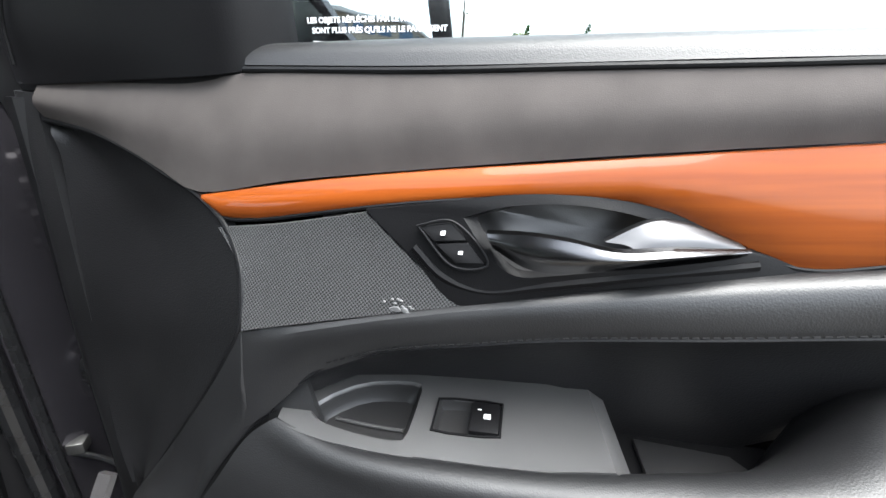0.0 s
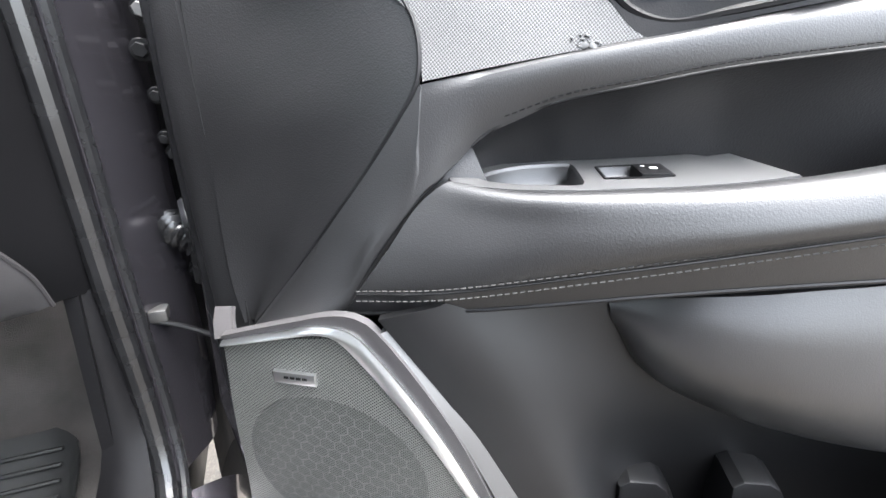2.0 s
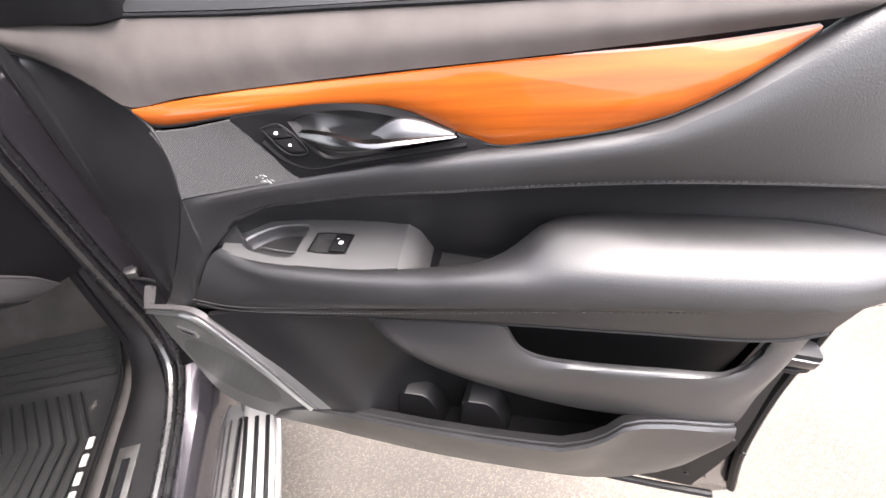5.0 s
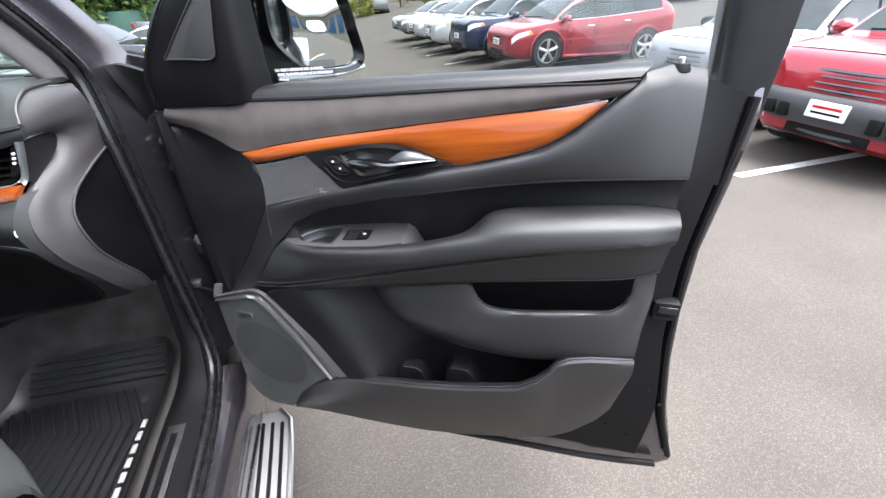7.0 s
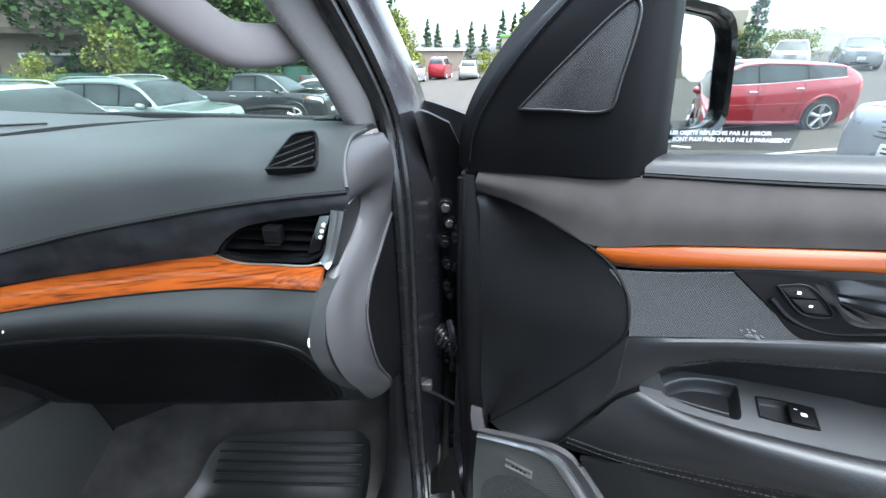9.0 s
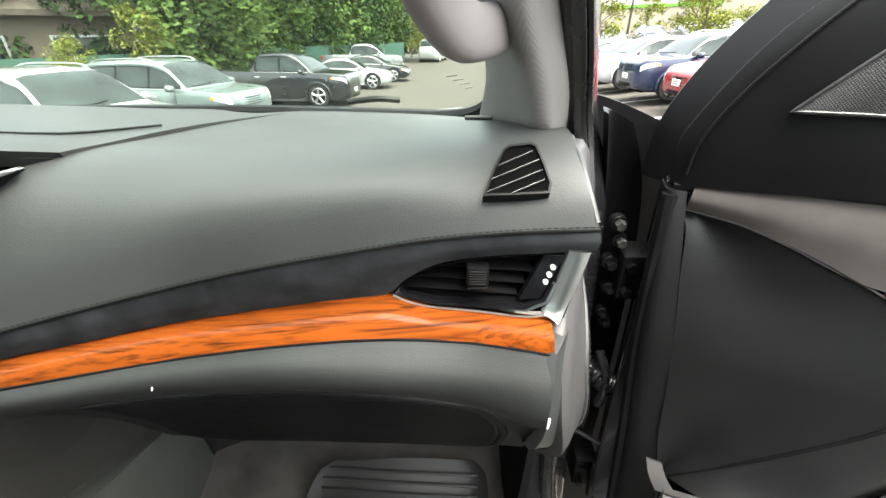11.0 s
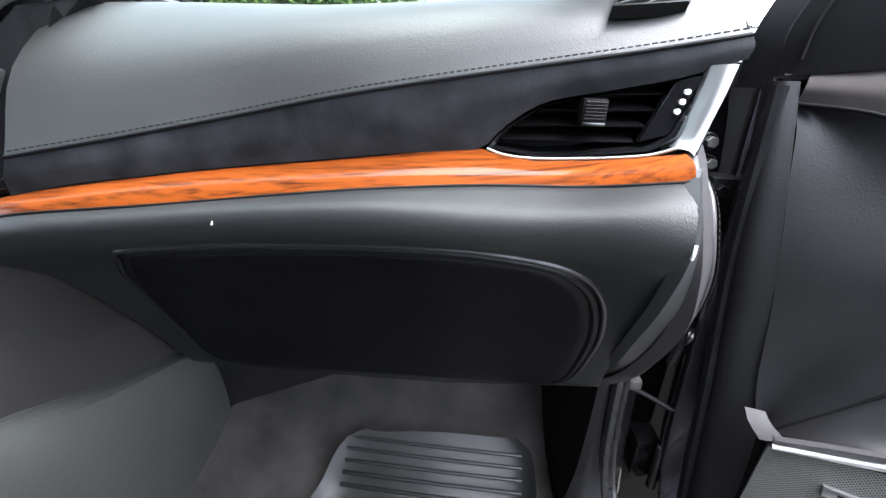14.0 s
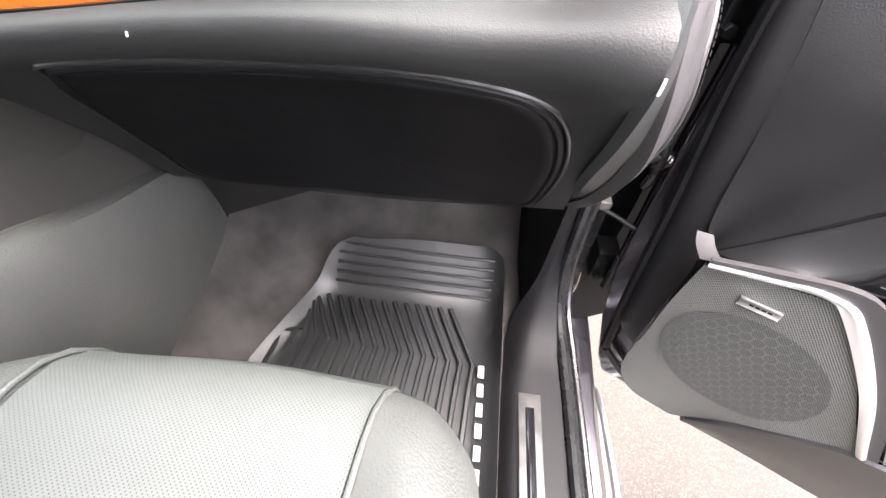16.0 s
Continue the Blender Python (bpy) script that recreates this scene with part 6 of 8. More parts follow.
for k in range(17):
    x = 0.395 + 0.0215 * k
    kink = -0.2 - 0.0012 * k
    a = min(0.055, 0.765 - x)
    bar("chevron_rib", [(x - 0.05 + 0.0015 * k, -0.6, 0.6462), (x - 0.004, kink - 0.035, 0.6462), (x, kink, 0.6462), (max(x - 0.05, 0.43), -0.112 - (max(0, 0.48 - x)) * 0.9, 0.6468)], 0.0034, RUBBER, mat_thing)
for k in range(8):
    y = -0.222 - 0.032 * k
    box("letter_block", (0.747, y - 0.022, 0.6505), (0.758, y, 0.655), LETTER, mat_thing, "white raised letter block", 0.003)

# ---------------------------------------------------------------- front seat
seat = thing("front_seat", Matrix(), "grey-green leather front passenger seat with perforated centre", "car seat")
loft("cushion", [[(0.41, -0.398, 0.9), (0.53, -0.392, 0.9), (0.645, -0.396, 0.9)], [(0.4, -0.4, 0.955), (0.53, -0.392, 0.955), (0.648, -0.398, 0.955)], [(0.39, -0.425, 0.99), (0.53, -0.42, 0.985), (0.64, -0.425, 0.985)], [(0.385, -0.6, 1.0), (0.53, -0.6, 0.985), (0.63, -0.6, 0.99)], [(0.385, -0.95, 0.96), (0.53, -0.95, 0.945), (0.63, -0.95, 0.96)]], SEAT_DOTS, seat, "perforated leather cushion", n=20, k=6, back=(0, 0.004, -0.05))
loft("right_bolster", [[(0.65, -0.4, 0.9), (0.651, -0.402, 0.96), (0.643, -0.43, 0.988), (0.632, -0.6, 0.992), (0.632, -0.95, 0.965)], [(0.68, -0.408, 0.9), (0.685, -0.412, 0.96), (0.68, -0.44, 0.994), (0.685, -0.6, 1.03), (0.685, -0.95, 1.02)], [(0.72, -0.44, 0.88), (0.722, -0.445, 0.94), (0.722, -0.47, 0.97), (0.735, -0.6, 1.01), (0.74, -0.95, 1.0)], [(0.735, -0.47, 0.8), (0.735, -0.475, 0.85), (0.737, -0.5, 0.88), (0.75, -0.6, 0.9), (0.755, -0.95, 0.85)]], SEAT_LEATHER, seat, "smooth leather side bolster", n=26, k=5, back=(-0.01, 0.004, -0.03))
loft("left_bolster", [[(0.405, -0.399, 0.9), (0.395, -0.403, 0.96), (0.385, -0.43, 0.99), (0.383, -0.6, 1.0), (0.383, -0.95, 0.965)], [(0.37, -0.408, 0.9), (0.36, -0.412, 0.96), (0.35, -0.44, 0.994), (0.34, -0.6, 1.03), (0.34, -0.95, 1.02)], [(0.3, -0.44, 0.88), (0.3, -0.45, 0.93), (0.3, -0.47, 0.95), (0.29, -0.6, 0.95), (0.29, -0.95, 0.9)]], SEAT_LEATHER, seat, "smooth leather side bolster", n=26, k=5, back=(0.01, 0.004, -0.03))
tube("piping", [(0.651, -0.399, 0.9), (0.652, -0.401, 0.958), (0.644, -0.428, 0.99), (0.634, -0.6, 0.996), (0.634, -0.95, 0.968)], 0.0025, SEAT_LEATHER, seat)
tube("piping", [(0.404, -0.398, 0.9), (0.394, -0.402, 0.96), (0.384, -0.429, 0.994), (0.382, -0.6, 1.004), (0.382, -0.95, 0.97)], 0.0025, SEAT_LEATHER, seat)
box("seat_base", (0.32, -0.95, 0.66), (0.72, -0.45, 0.9), SOFT_PLASTIC, seat, "", 0.02)
loft("backrest", [[(0.3, -0.9, 0.98), (0.52, -0.93, 0.98), (0.74, -0.9, 0.98)], [(0.3, -1.0, 1.3), (0.52, -1.03, 1.3), (0.74, -1.0, 1.3)], [(0.33, -1.1, 1.62), (0.52, -1.12, 1.66), (0.71, -1.1, 1.62)]], SEAT_LEATHER, seat, "leather backrest", n=16, k=6, back=(0, -0.12, 0))

# ---------------------------------------------------------------- body round the door opening
body = thing("car_body", Matrix(), "dark metallic vehicle body round the open door", "car body")
make("pillar_trim", *sheet(rows_of([[(0.84, -0.05, 1.366), (0.823, -0.086, 1.42), (0.799, -0.12, 1.472), (0.782, -0.152, 1.515), (0.72, -0.34, 1.7)],
                     [(0.808, -0.075, 1.37), (0.792, -0.105, 1.42), (0.771, -0.14, 1.472), (0.754, -0.172, 1.515), (0.692, -0.36, 1.7)],
                     [(0.788, 0.0, 1.358), (0.77, -0.045, 1.42), (0.75, -0.09, 1.472), (0.733, -0.125, 1.515), (0.67, -0.32, 1.7)],
                     [(0.748, 0.15, 1.338), (0.752, 0.04, 1.42), (0.738, -0.018, 1.472), (0.726, -0.06, 1.515), (0.66, -0.26, 1.7)]], 30, 8), (0.02, 0.02, 0)), WEAVE, body, "grey woven-cloth windscreen pillar trim", angle=85)
grip_line = [Vector(q) for q in ((0.618, -0.515, 1.74), (0.652, -0.4, 1.632), (0.688, -0.285, 1.53), (0.708, -0.222, 1.484), (0.722, -0.186, 1.465), (0.736, -0.15, 1.462), (0.754, -0.1, 1.466))]
grip_path = spline(grip_line, 34)
rings = []
for i, c in enumerate(grip_path):
    t = (grip_path[min(i + 1, 33)] - grip_path[max(i - 1, 0)]).normalized()
    side = t.cross(Vector((0.75, -0.66, 0))).normalized()
    deep = side.cross(t).normalized()
    q = i / 33
    wide, thick = 0.024 - 0.003 * q, 0.012 + 0.006 * max(0, q - 0.6)
    rings.append([c + side * wide * math.copysign(abs(math.cos(a)) ** 0.7, math.cos(a)) + deep * thick * math.copysign(abs(math.sin(a)) ** 0.7, math.sin(a)) for a in (2 * math.pi * j / 16 for j in range(16))])
loops("grab_handle", rings, GRIP, body, "grey moulded grab handle", angle=70)
STRIP = [(0.9, -1.3, 0.655), (0.898, -0.6, 0.655), (0.897, -0.3, 0.657), (0.893, -0.2, 0.665), (0.884, -0.12, 0.69), (0.876, -0.085, 0.76), (0.87, -0.074, 0.95), (0.868, -0.07, 1.15), (0.864, -0.066, 1.28), (0.849, -0.05, 1.375), (0.831, -0.084, 1.44), (0.806, -0.138, 1.51), (0.735, -0.36, 1.72), (0.68, -0.75, 1.76), (0.67, -1.3, 1.77)]
tube("opening_seal", STRIP, 0.011, SEAL, body, "black rubber door-opening seal", sides=10, n=120)
tube("seal_lip", [(x + 0.016, y + 0.012, z) for x, y, z in STRIP], 0.006, SEAL, body, sides=8, n=120)
loft("pillar_face", [[(x + 0.012, y + 0.006, z) for x, y, z in STRIP[4:13]], [(0.905, -0.08, 0.68), (0.905, -0.055, 0.76), (0.903, -0.042, 0.95), (0.9, -0.036, 1.15), (0.893, -0.03, 1.28), (0.876, -0.014, 1.375), (0.856, -0.045, 1.44), (0.83, -0.1, 1.51), (0.756, -0.33, 1.735)],
                     [(0.925, -0.05, 0.68), (0.926, -0.03, 0.76), (0.925, -0.018, 0.95), (0.922, -0.008, 1.15), (0.915, 0.004, 1.28), (0.895, 0.03, 1.375), (0.876, -0.005, 1.44), (0.85, -0.062, 1.51), (0.772, -0.29, 1.743)],
                     [(0.93, -0.03, 0.68), (0.932, -0.01, 0.76), (0.932, 0.002, 0.95), (0.93, 0.016, 1.15), (0.924, 0.035, 1.28), (0.905, 0.07, 1.375), (0.886, 0.035, 1.44), (0.86, -0.025, 1.51), (0.782, -0.26, 1.743)]], PAINT, body, "dark painted door pillar", n=60, k=5, back=(-0.02, 0.01, 0))
loft("jamb", [[(0.923, -0.045, 0.6), (0.925, -0.022, 0.76), (0.924, -0.01, 0.95), (0.919, -0.004, 1.15), (0.912, -0.004, 1.28), (0.89, -0.03, 1.38)], [(0.94, 0.02, 0.6), (0.945, 0.04, 0.76), (0.945, 0.04, 0.95), (0.94, 0.04, 1.15), (0.932, 0.04, 1.28), (0.9, 0.0, 1.38)], [(0.99, 0.04, 0.6), (0.995, 0.04, 0.76), (0.995, 0.04, 0.95), (0.99, 0.04, 1.15), (0.975, 0.04, 1.28), (0.94, 0.02, 1.36)]], BLACK, body, "black recess behind the hinges", n=24, k=4, back=(0, 0.02, 0))
loft("inner_wing", [[(0.9, 0.05, 0.36), (0.95, 0.06, 0.36), (1.11, 0.09, 0.42)], [(0.9, 0.05, 1.0), (0.95, 0.07, 1.0), (1.12, 0.095, 1.0)], [(0.86, 0.05, 1.4), (0.93, 0.07, 1.38), (1.05, 0.095, 1.33)]], BLACK, body, "black inner wing behind the hinges", n=8, k=4, back=(0, 0.02, 0))
loft("wing_panel", [[(1.1, 0.105, 0.5), (1.12, 0.105, 0.8), (1.12, 0.105, 1.1), (1.05, 0.1, 1.3)], [(1.03, 0.4, 0.6), (1.04, 0.4, 0.8), (1.04, 0.4, 1.1), (1.0, 0.4, 1.18)], [(0.98, 0.9, 0.8), (0.99, 0.9, 0.9), (0.99, 0.9, 1.1), (0.95, 0.9, 1.12)]], PAINT, body, "dark painted front wing", n=24, k=6, back=(-0.02, 0, 0))
loft("bonnet", [[(-0.95, 0.5, 1.12), (-0.5, 0.55, 1.15), (0.5, 0.55, 1.15), (0.95, 0.5, 1.12)], [(-0.95, 1.0, 1.1), (-0.5, 1.0, 1.14), (0.5, 1.0, 1.14), (0.95, 1.0, 1.1)], [(-0.92, 1.6, 1.02), (-0.5, 1.7, 1.06), (0.5, 1.7, 1.06), (0.92, 1.6, 1.02)]], PAINT, body, "dark painted bonnet", n=24, k=6, back=(0, 0, -0.02))
loft("cowl", [[(-0.8, 0.27, 1.3), (0.0, 0.3, 1.3), (0.8, 0.2, 1.3)], [(-0.85, 0.5, 1.17), (0.0, 0.56, 1.18), (0.85, 0.5, 1.16)]], BLACK, body, "black windscreen cowl", n=16, k=3, back=(0, 0, -0.03))
loft("sill_trim", [[(0.79, -1.3, 0.63), (0.79, -0.25, 0.64), (0.8, -0.13, 0.66), (0.83, -0.1, 0.76), (0.84, -0.085, 0.95)], [(0.812, -1.3, 0.655), (0.812, -0.26, 0.657), (0.83, -0.15, 0.68), (0.85, -0.1, 0.76), (0.852, -0.08, 0.95)], [(0.885, -1.3, 0.652), (0.885, -0.28, 0.655), (0.88, -0.17, 0.672), (0.868, -0.09, 0.76), (0.862, -0.07, 0.95)]], SOFT_PLASTIC, body, "dark plastic sill trim", n=40, k=5, back=(0, 0.0, -0.02))
loft("kick_panel", [[(0.822, -0.1, 0.66), (0.832, -0.1, 0.8), (0.84, -0.09, 0.95)], [(0.81, 0.05, 0.68), (0.815, 0.05, 0.8), (0.82, 0.05, 0.96)], [(0.8, 0.22, 0.7), (0.8, 0.22, 0.82), (0.8, 0.22, 0.98)]], SOFT_PLASTIC, body, "black kick panel", n=14, k=4, back=(0.012, 0, 0))
sillplate = plate("sill_plate", [(0.814, -0.9, 0.6595), (0.814, -0.262, 0.6595), (0.85, -0.262, 0.6595), (0.85, -0.9, 0.6595)], (0, 0, -0.004), STEEL, body, "brushed silver sill plate", 0.001)
plate("sill_inlay", [(0.825, -0.9, 0.661), (0.825, -0.285, 0.661), (0.839, -0.285, 0.661), (0.839, -0.9, 0.661)], (0, 0, -0.003), PIANO, sillplate, "", 0.0006)
loft("rocker", [[(0.9, -1.3, 0.645), (0.902, -0.3, 0.647), (0.905, -0.12, 0.675)], [(0.94, -1.3, 0.64), (0.942, -0.3, 0.642), (0.945, -0.1, 0.66)], [(0.955, -1.3, 0.58), (0.957, -0.3, 0.58), (0.96, -0.06, 0.59)], [(0.945, -1.3, 0.42), (0.947, -0.3, 0.42), (0.95, -0.02, 0.42)]], PAINT, body, "dark painted rocker panel", n=20, k=5, back=(-0.03, 0, -0.01))
STEP_GREY = pbr("pale grey moulded plastic", (0.19, 0.19, 0.185), 0.42, grain=900, bump=0.2, var=0.12)
board = thing("running_board", Matrix(), "black ribbed running board with silver edge", "running board")
plate("step", [(0.87, -1.6, 0.445), (0.87, -0.1, 0.445), (1.0, -0.11, 0.445), (1.022, -0.14, 0.445), (1.03, -0.2, 0.445), (1.034, -1.6, 0.445)], (0, 0, -0.04), STEP_GREY, board, "pale grey plastic step", 0.006)
for k in range(5):
    tube("step_rib", [(0.905 + 0.026 * k, -0.14 - 0.004 * k, 0.447), (0.91 + 0.026 * k, -0.4, 0.447), (0.91 + 0.026 * k, -1.6, 0.447)], 0.005, BLACK, board, sides=6)
tube("silver_edge", [(1.0, -0.105, 0.443), (1.024, -0.13, 0.443), (1.034, -0.2, 0.443), (1.04, -0.5, 0.443), (1.04, -1.6, 0.443)], 0.007, SILVER, board, "bright silver edge strip")
# hinge side hardware
strap = tube("check_strap", [(0.895, -0.055, 0.89), (0.92, -0.06, 0.882), (0.96, -0.075, 0.868), (1.0, -0.1, 0.858)], 0.0035, BLACK, body, "black steel door check strap", sides=8)
box("strap_bracket", (0.893, -0.06, 0.888), (0.912, -0.042, 0.904), STEEL, body, "zinc-plated strap bracket", 0.003)
for z in (0.725, 1.16):
    box("hinge_leaf", (0.945, -0.03, z - 0.035), (0.985, 0.02, z + 0.035), BLACK, body, "", 0.004)
    rod("hinge_pin", (0.978, -0.04, z - 0.045), (0.978, -0.04, z + 0.045), 0.008, STEEL, body, sides=12)
    for k in (-0.02, 0.02):
        rod("hinge_bolt", (0.955, -0.028, z + k), (0.955, -0.04, z + k), 0.008, BLACK, body, sides=6)
for bx, bz, br in ((0.935, 1.236, 0.0075), (0.941, 1.21, 0.007), (0.934, 1.175, 0.0075), (0.939, 1.133, 0.006), (0.944, 1.074, 0.006), (0.938, 1.09, 0.005), (0.94, 0.93, 0.005)):
    rod("fastener", (bx, 0.0, bz), (bx, -0.024, bz), br, STEEL if bz > 1.2 else BLACK, body, "hexagon hinge bolt", sides=6)
    rod("washer", (bx, 0.0, bz), (bx, -0.014, bz), br * 1.5, BLACK, body, sides=14)
tube("check_arm", [(0.944, -0.02, 1.02), (0.95, -0.045, 1.0), (0.952, -0.05, 0.96), (0.95, -0.045, 0.93)], 0.007, SEAL, body, "black moulded link in the hinge gap", n=24)
tube("wiring_boot", [(0.925, -0.01, 0.992), (0.94, -0.034, 0.985), (0.962, -0.038, 0.968), (0.99, -0.03, 0.95)], lambda t: 0.016 + 0.003 * math.sin(t * 80), SEAL, body, "black corrugated wiring boot", sides=12, n=64)
# glass, roof and the far side, closing the cabin
wind = loft("windscreen", [[(-0.82, 0.2, 1.315), (-0.4, 0.28, 1.315), (0.3, 0.3, 1.315), (0.78, 0.2, 1.325)], [(-0.75, -0.05, 1.52), (-0.35, 0.03, 1.53), (0.3, 0.03, 1.53), (0.735, -0.06, 1.51)], [(-0.62, -0.42, 1.78), (0.0, -0.38, 1.8), (0.64, -0.42, 1.78)]], SCREEN_GLASS, body, "clear windscreen", n=24, k=6, back=(0, 0.004, 0.002))
wind.visible_shadow = False
for k in range(4):
    a, b = Vector((0.697, 0.0985, 1.4085)).lerp(Vector((0.735, 0.1215, 1.3845)), 0.06 + 0.24 * k), Vector((0.016, 0.0, 0.002))
    plate("small_print", [tuple(a), tuple(a + b * (1.0 if k < 3 else 0.6)), tuple(a + b * (1.0 if k < 3 else 0.6) + Vector((0, -0.001, 0.0012))), tuple(a + Vector((0, -0.001, 0.0012)))], (0, 0.0008, 0.0006), GREY_PLASTIC, wind, "", 0.0001)
tube("wiper_tip", [(0.5, 0.3, 1.345), (0.56, 0.29, 1.352), (0.6, 0.3, 1.348)], 0.006, BLACK, body, "black wiper blade tip", sides=6)
tube("windscreen_frit", [(-0.5, 0.275, 1.328), (0.3, 0.292, 1.328), (0.6, 0.25, 1.328), (0.69, 0.218, 1.332), (0.745, 0.175, 1.346), (0.775, 0.12, 1.378), (0.776, 0.05, 1.43), (0.764, -0.02, 1.48), (0.744, -0.09, 1.54)], 0.013, BLACK, body, "black windscreen border", n=70)
loft("headliner", [[(-0.66, -0.4, 1.77), (0.0, -0.36, 1.79), (0.66, -0.4, 1.77)], [(-0.68, -1.2, 1.82), (0.0, -1.2, 1.85), (0.68, -1.2, 1.82)], [(-0.68, -2.6, 1.8), (0.0, -2.6, 1.82), (0.68, -2.6, 1.8)]], WEAVE, body, "grey cloth headliner", n=14, k=5, back=(0, 0, 0.008))
TINT = pbr("dark tinted privacy glass", (0.012, 0.014, 0.014), 0.05, rvar=0.02, coat=0.5)
loft("roof_skin", [[(-0.74, -0.42, 1.815), (0.0, -0.38, 1.84), (0.74, -0.42, 1.815)], [(-0.78, -1.4, 1.9), (0.0, -1.4, 1.93), (0.78, -1.4, 1.9)], [(-0.76, -3.0, 1.88), (0.0, -3.1, 1.9), (0.76, -3.0, 1.88)]], PAINT, body, "dark painted roof", n=20, k=5, back=(0, 0, -0.03))
loft("rear_side_glass", [[(0.93, -1.3, 1.34), (0.93, -2.2, 1.36), (0.9, -3.3, 1.4)], [(0.78, -1.3, 1.87), (0.78, -2.2, 1.87), (0.76, -3.1, 1.86)]], TINT, body, "dark tinted rear side glass", n=14, k=4, back=(-0.01, 0, 0))
loft("far_rear_glass", [[(-0.93, -1.1, 1.3), (-0.93, -2.2, 1.32), (-0.9, -3.3, 1.36)], [(-0.78, -1.1, 1.87), (-0.78, -2.2, 1.87), (-0.76, -3.1, 1.86)]], TINT, body, "dark tinted rear side glass", n=14, k=4, back=(0.01, 0, 0))
loft("tailgate", [[(-0.9, -3.3, 0.5), (0.0, -3.4, 0.5), (0.9, -3.3, 0.5)], [(-0.9, -3.35, 1.3), (0.0, -3.42, 1.3), (0.9, -3.35, 1.3)], [(-0.76, -3.05, 1.88), (0.0, -3.12, 1.9), (0.76, -3.05, 1.88)]], PAINT, body, "dark painted tailgate", n=14, k=4, back=(0, -0.03, 0))
far_glass = loft("far_side_glass", [[(-0.92, 0.05, 1.3), (-0.93, -1.05, 1.3)], [(-0.68, -0.55, 1.8), (-0.78, -1.05, 1.86)]], GLASS, body, "clear far side window", n=10, k=4, back=(0.004, 0, 0))
far_glass.visible_shadow = False
loft("driver_backrest", [[(-0.72, -0.95, 0.98), (-0.5, -0.98, 0.98), (-0.28, -0.95, 0.98)], [(-0.72, -1.05, 1.3), (-0.5, -1.08, 1.3), (-0.28, -1.05, 1.3)], [(-0.68, -1.15, 1.62), (-0.5, -1.17, 1.66), (-0.32, -1.15, 1.62)]], SEAT_LEATHER, body, "grey-green leather backrest beyond the tunnel", n=16, k=6, back=(0, -0.12, 0))
box("far_side", (-0.95, -2.6, 0.4), (-0.85, 0.3, 1.3), SOFT_PLASTIC, body, "", 0.02)
box("floor_pan", (-0.9, -2.6, 0.5), (0.88, 0.3, 0.6), BLACK, body, "", 0.01)
box("rear_wall", (-0.9, -2.7, 0.5), (0.85, -2.6, 1.3), SOFT_PLASTIC, body, "", 0.02)
box("firewall", (-0.85, 0.24, 0.6), (0.85, 0.28, 1.28), BLACK, body, "", 0.01)
loft("rear_door", [[(0.96, -1.25, 0.5), (0.97, -1.25, 0.9), (0.95, -1.25, 1.33)], [(0.96, -2.4, 0.6), (0.97, -2.4, 0.9), (0.95, -2.4, 1.35)]], PAINT, body, "dark painted rear door", n=12, k=4, back=(-0.1, 0, 0))
box("centre_pillar", (0.72, -1.32, 0.6), (0.86, -1.2, 1.8), SOFT_PLASTIC, body, "", 0.03, Matrix())


# ---------------------------------------------------------------- car park
def asphalt_mat():
    """Worn asphalt: pale and dark chips in a grey binder, slow stains, rough relief."""
    m = pbr("worn asphalt", (0.066, 0.059, 0.051), 0.9, var=0.14, vscale=1.4, spec=0.2)
    nt = m.node_tree
    b = nt.nodes["Principled BSDF"]
    tc = next(n for n in nt.nodes if n.bl_idname == "ShaderNodeTexCoord")
    chips, ramp, mul, bp = nt.nodes.new("ShaderNodeTexVoronoi"), nt.nodes.new("ShaderNodeValToRGB"), nt.nodes.new("ShaderNodeMix"), nt.nodes.new("ShaderNodeBump")
    chips.inputs["Scale"].default_value = 240
    nt.links.new(tc.outputs["Object"], chips.inputs["Vector"])
    sep = nt.nodes.new("ShaderNodeSeparateColor")
    nt.links.new(chips.outputs["Color"], sep.inputs[0])
    ramp.color_ramp.interpolation = "LINEAR"
    e = ramp.color_ramp.elements
    e[0].color, e[1].color = (0.85, 0.85, 0.85, 1), (1.45, 1.43, 1.39, 1)
    e[0].position, e[1].position = 0.15, 1.0
    k = e.new(0.7)
    k.color = (1.02, 1.0, 0.98, 1)
    nt.links.new(sep.outputs[0], ramp.inputs["Fac"])
    mul.data_type, mul.blend_type = "RGBA", "MULTIPLY"
    mul.inputs["Factor"].default_value = 1.0
    nt.links.new(b.inputs["Base Color"].links[0].from_socket, mul.inputs["A"])
    nt.links.new(ramp.outputs["Color"], mul.inputs["B"])
    nt.links.new(mul.outputs["Result"], b.inputs["Base Color"])
    bp.inputs["Strength"].default_value, bp.inputs["Distance"].default_value, bp.invert = 0.5, 0.003, True
    nt.links.new(chips.outputs["Distance"], bp.inputs["Height"])
    nt.links.new(bp.outputs["Normal"], b.inputs["Normal"])
    return m


ASPHALT = asphalt_mat()
LINE = pbr("worn white road paint", (0.62, 0.62, 0.6), 0.8, var=0.25, vscale=30)


def step(t):
    t = max(0.0, min(1.0, t))
    return t * t * (3 - 2 * t)


def ground_z(x, y):
    return -(0.85 * step((y - 0.5) / 8) + 0.2 * step((y - 9) / 8)) * step((12 - x) / 14) + max(0, min(2.2, 0.06 * (x - 11)))


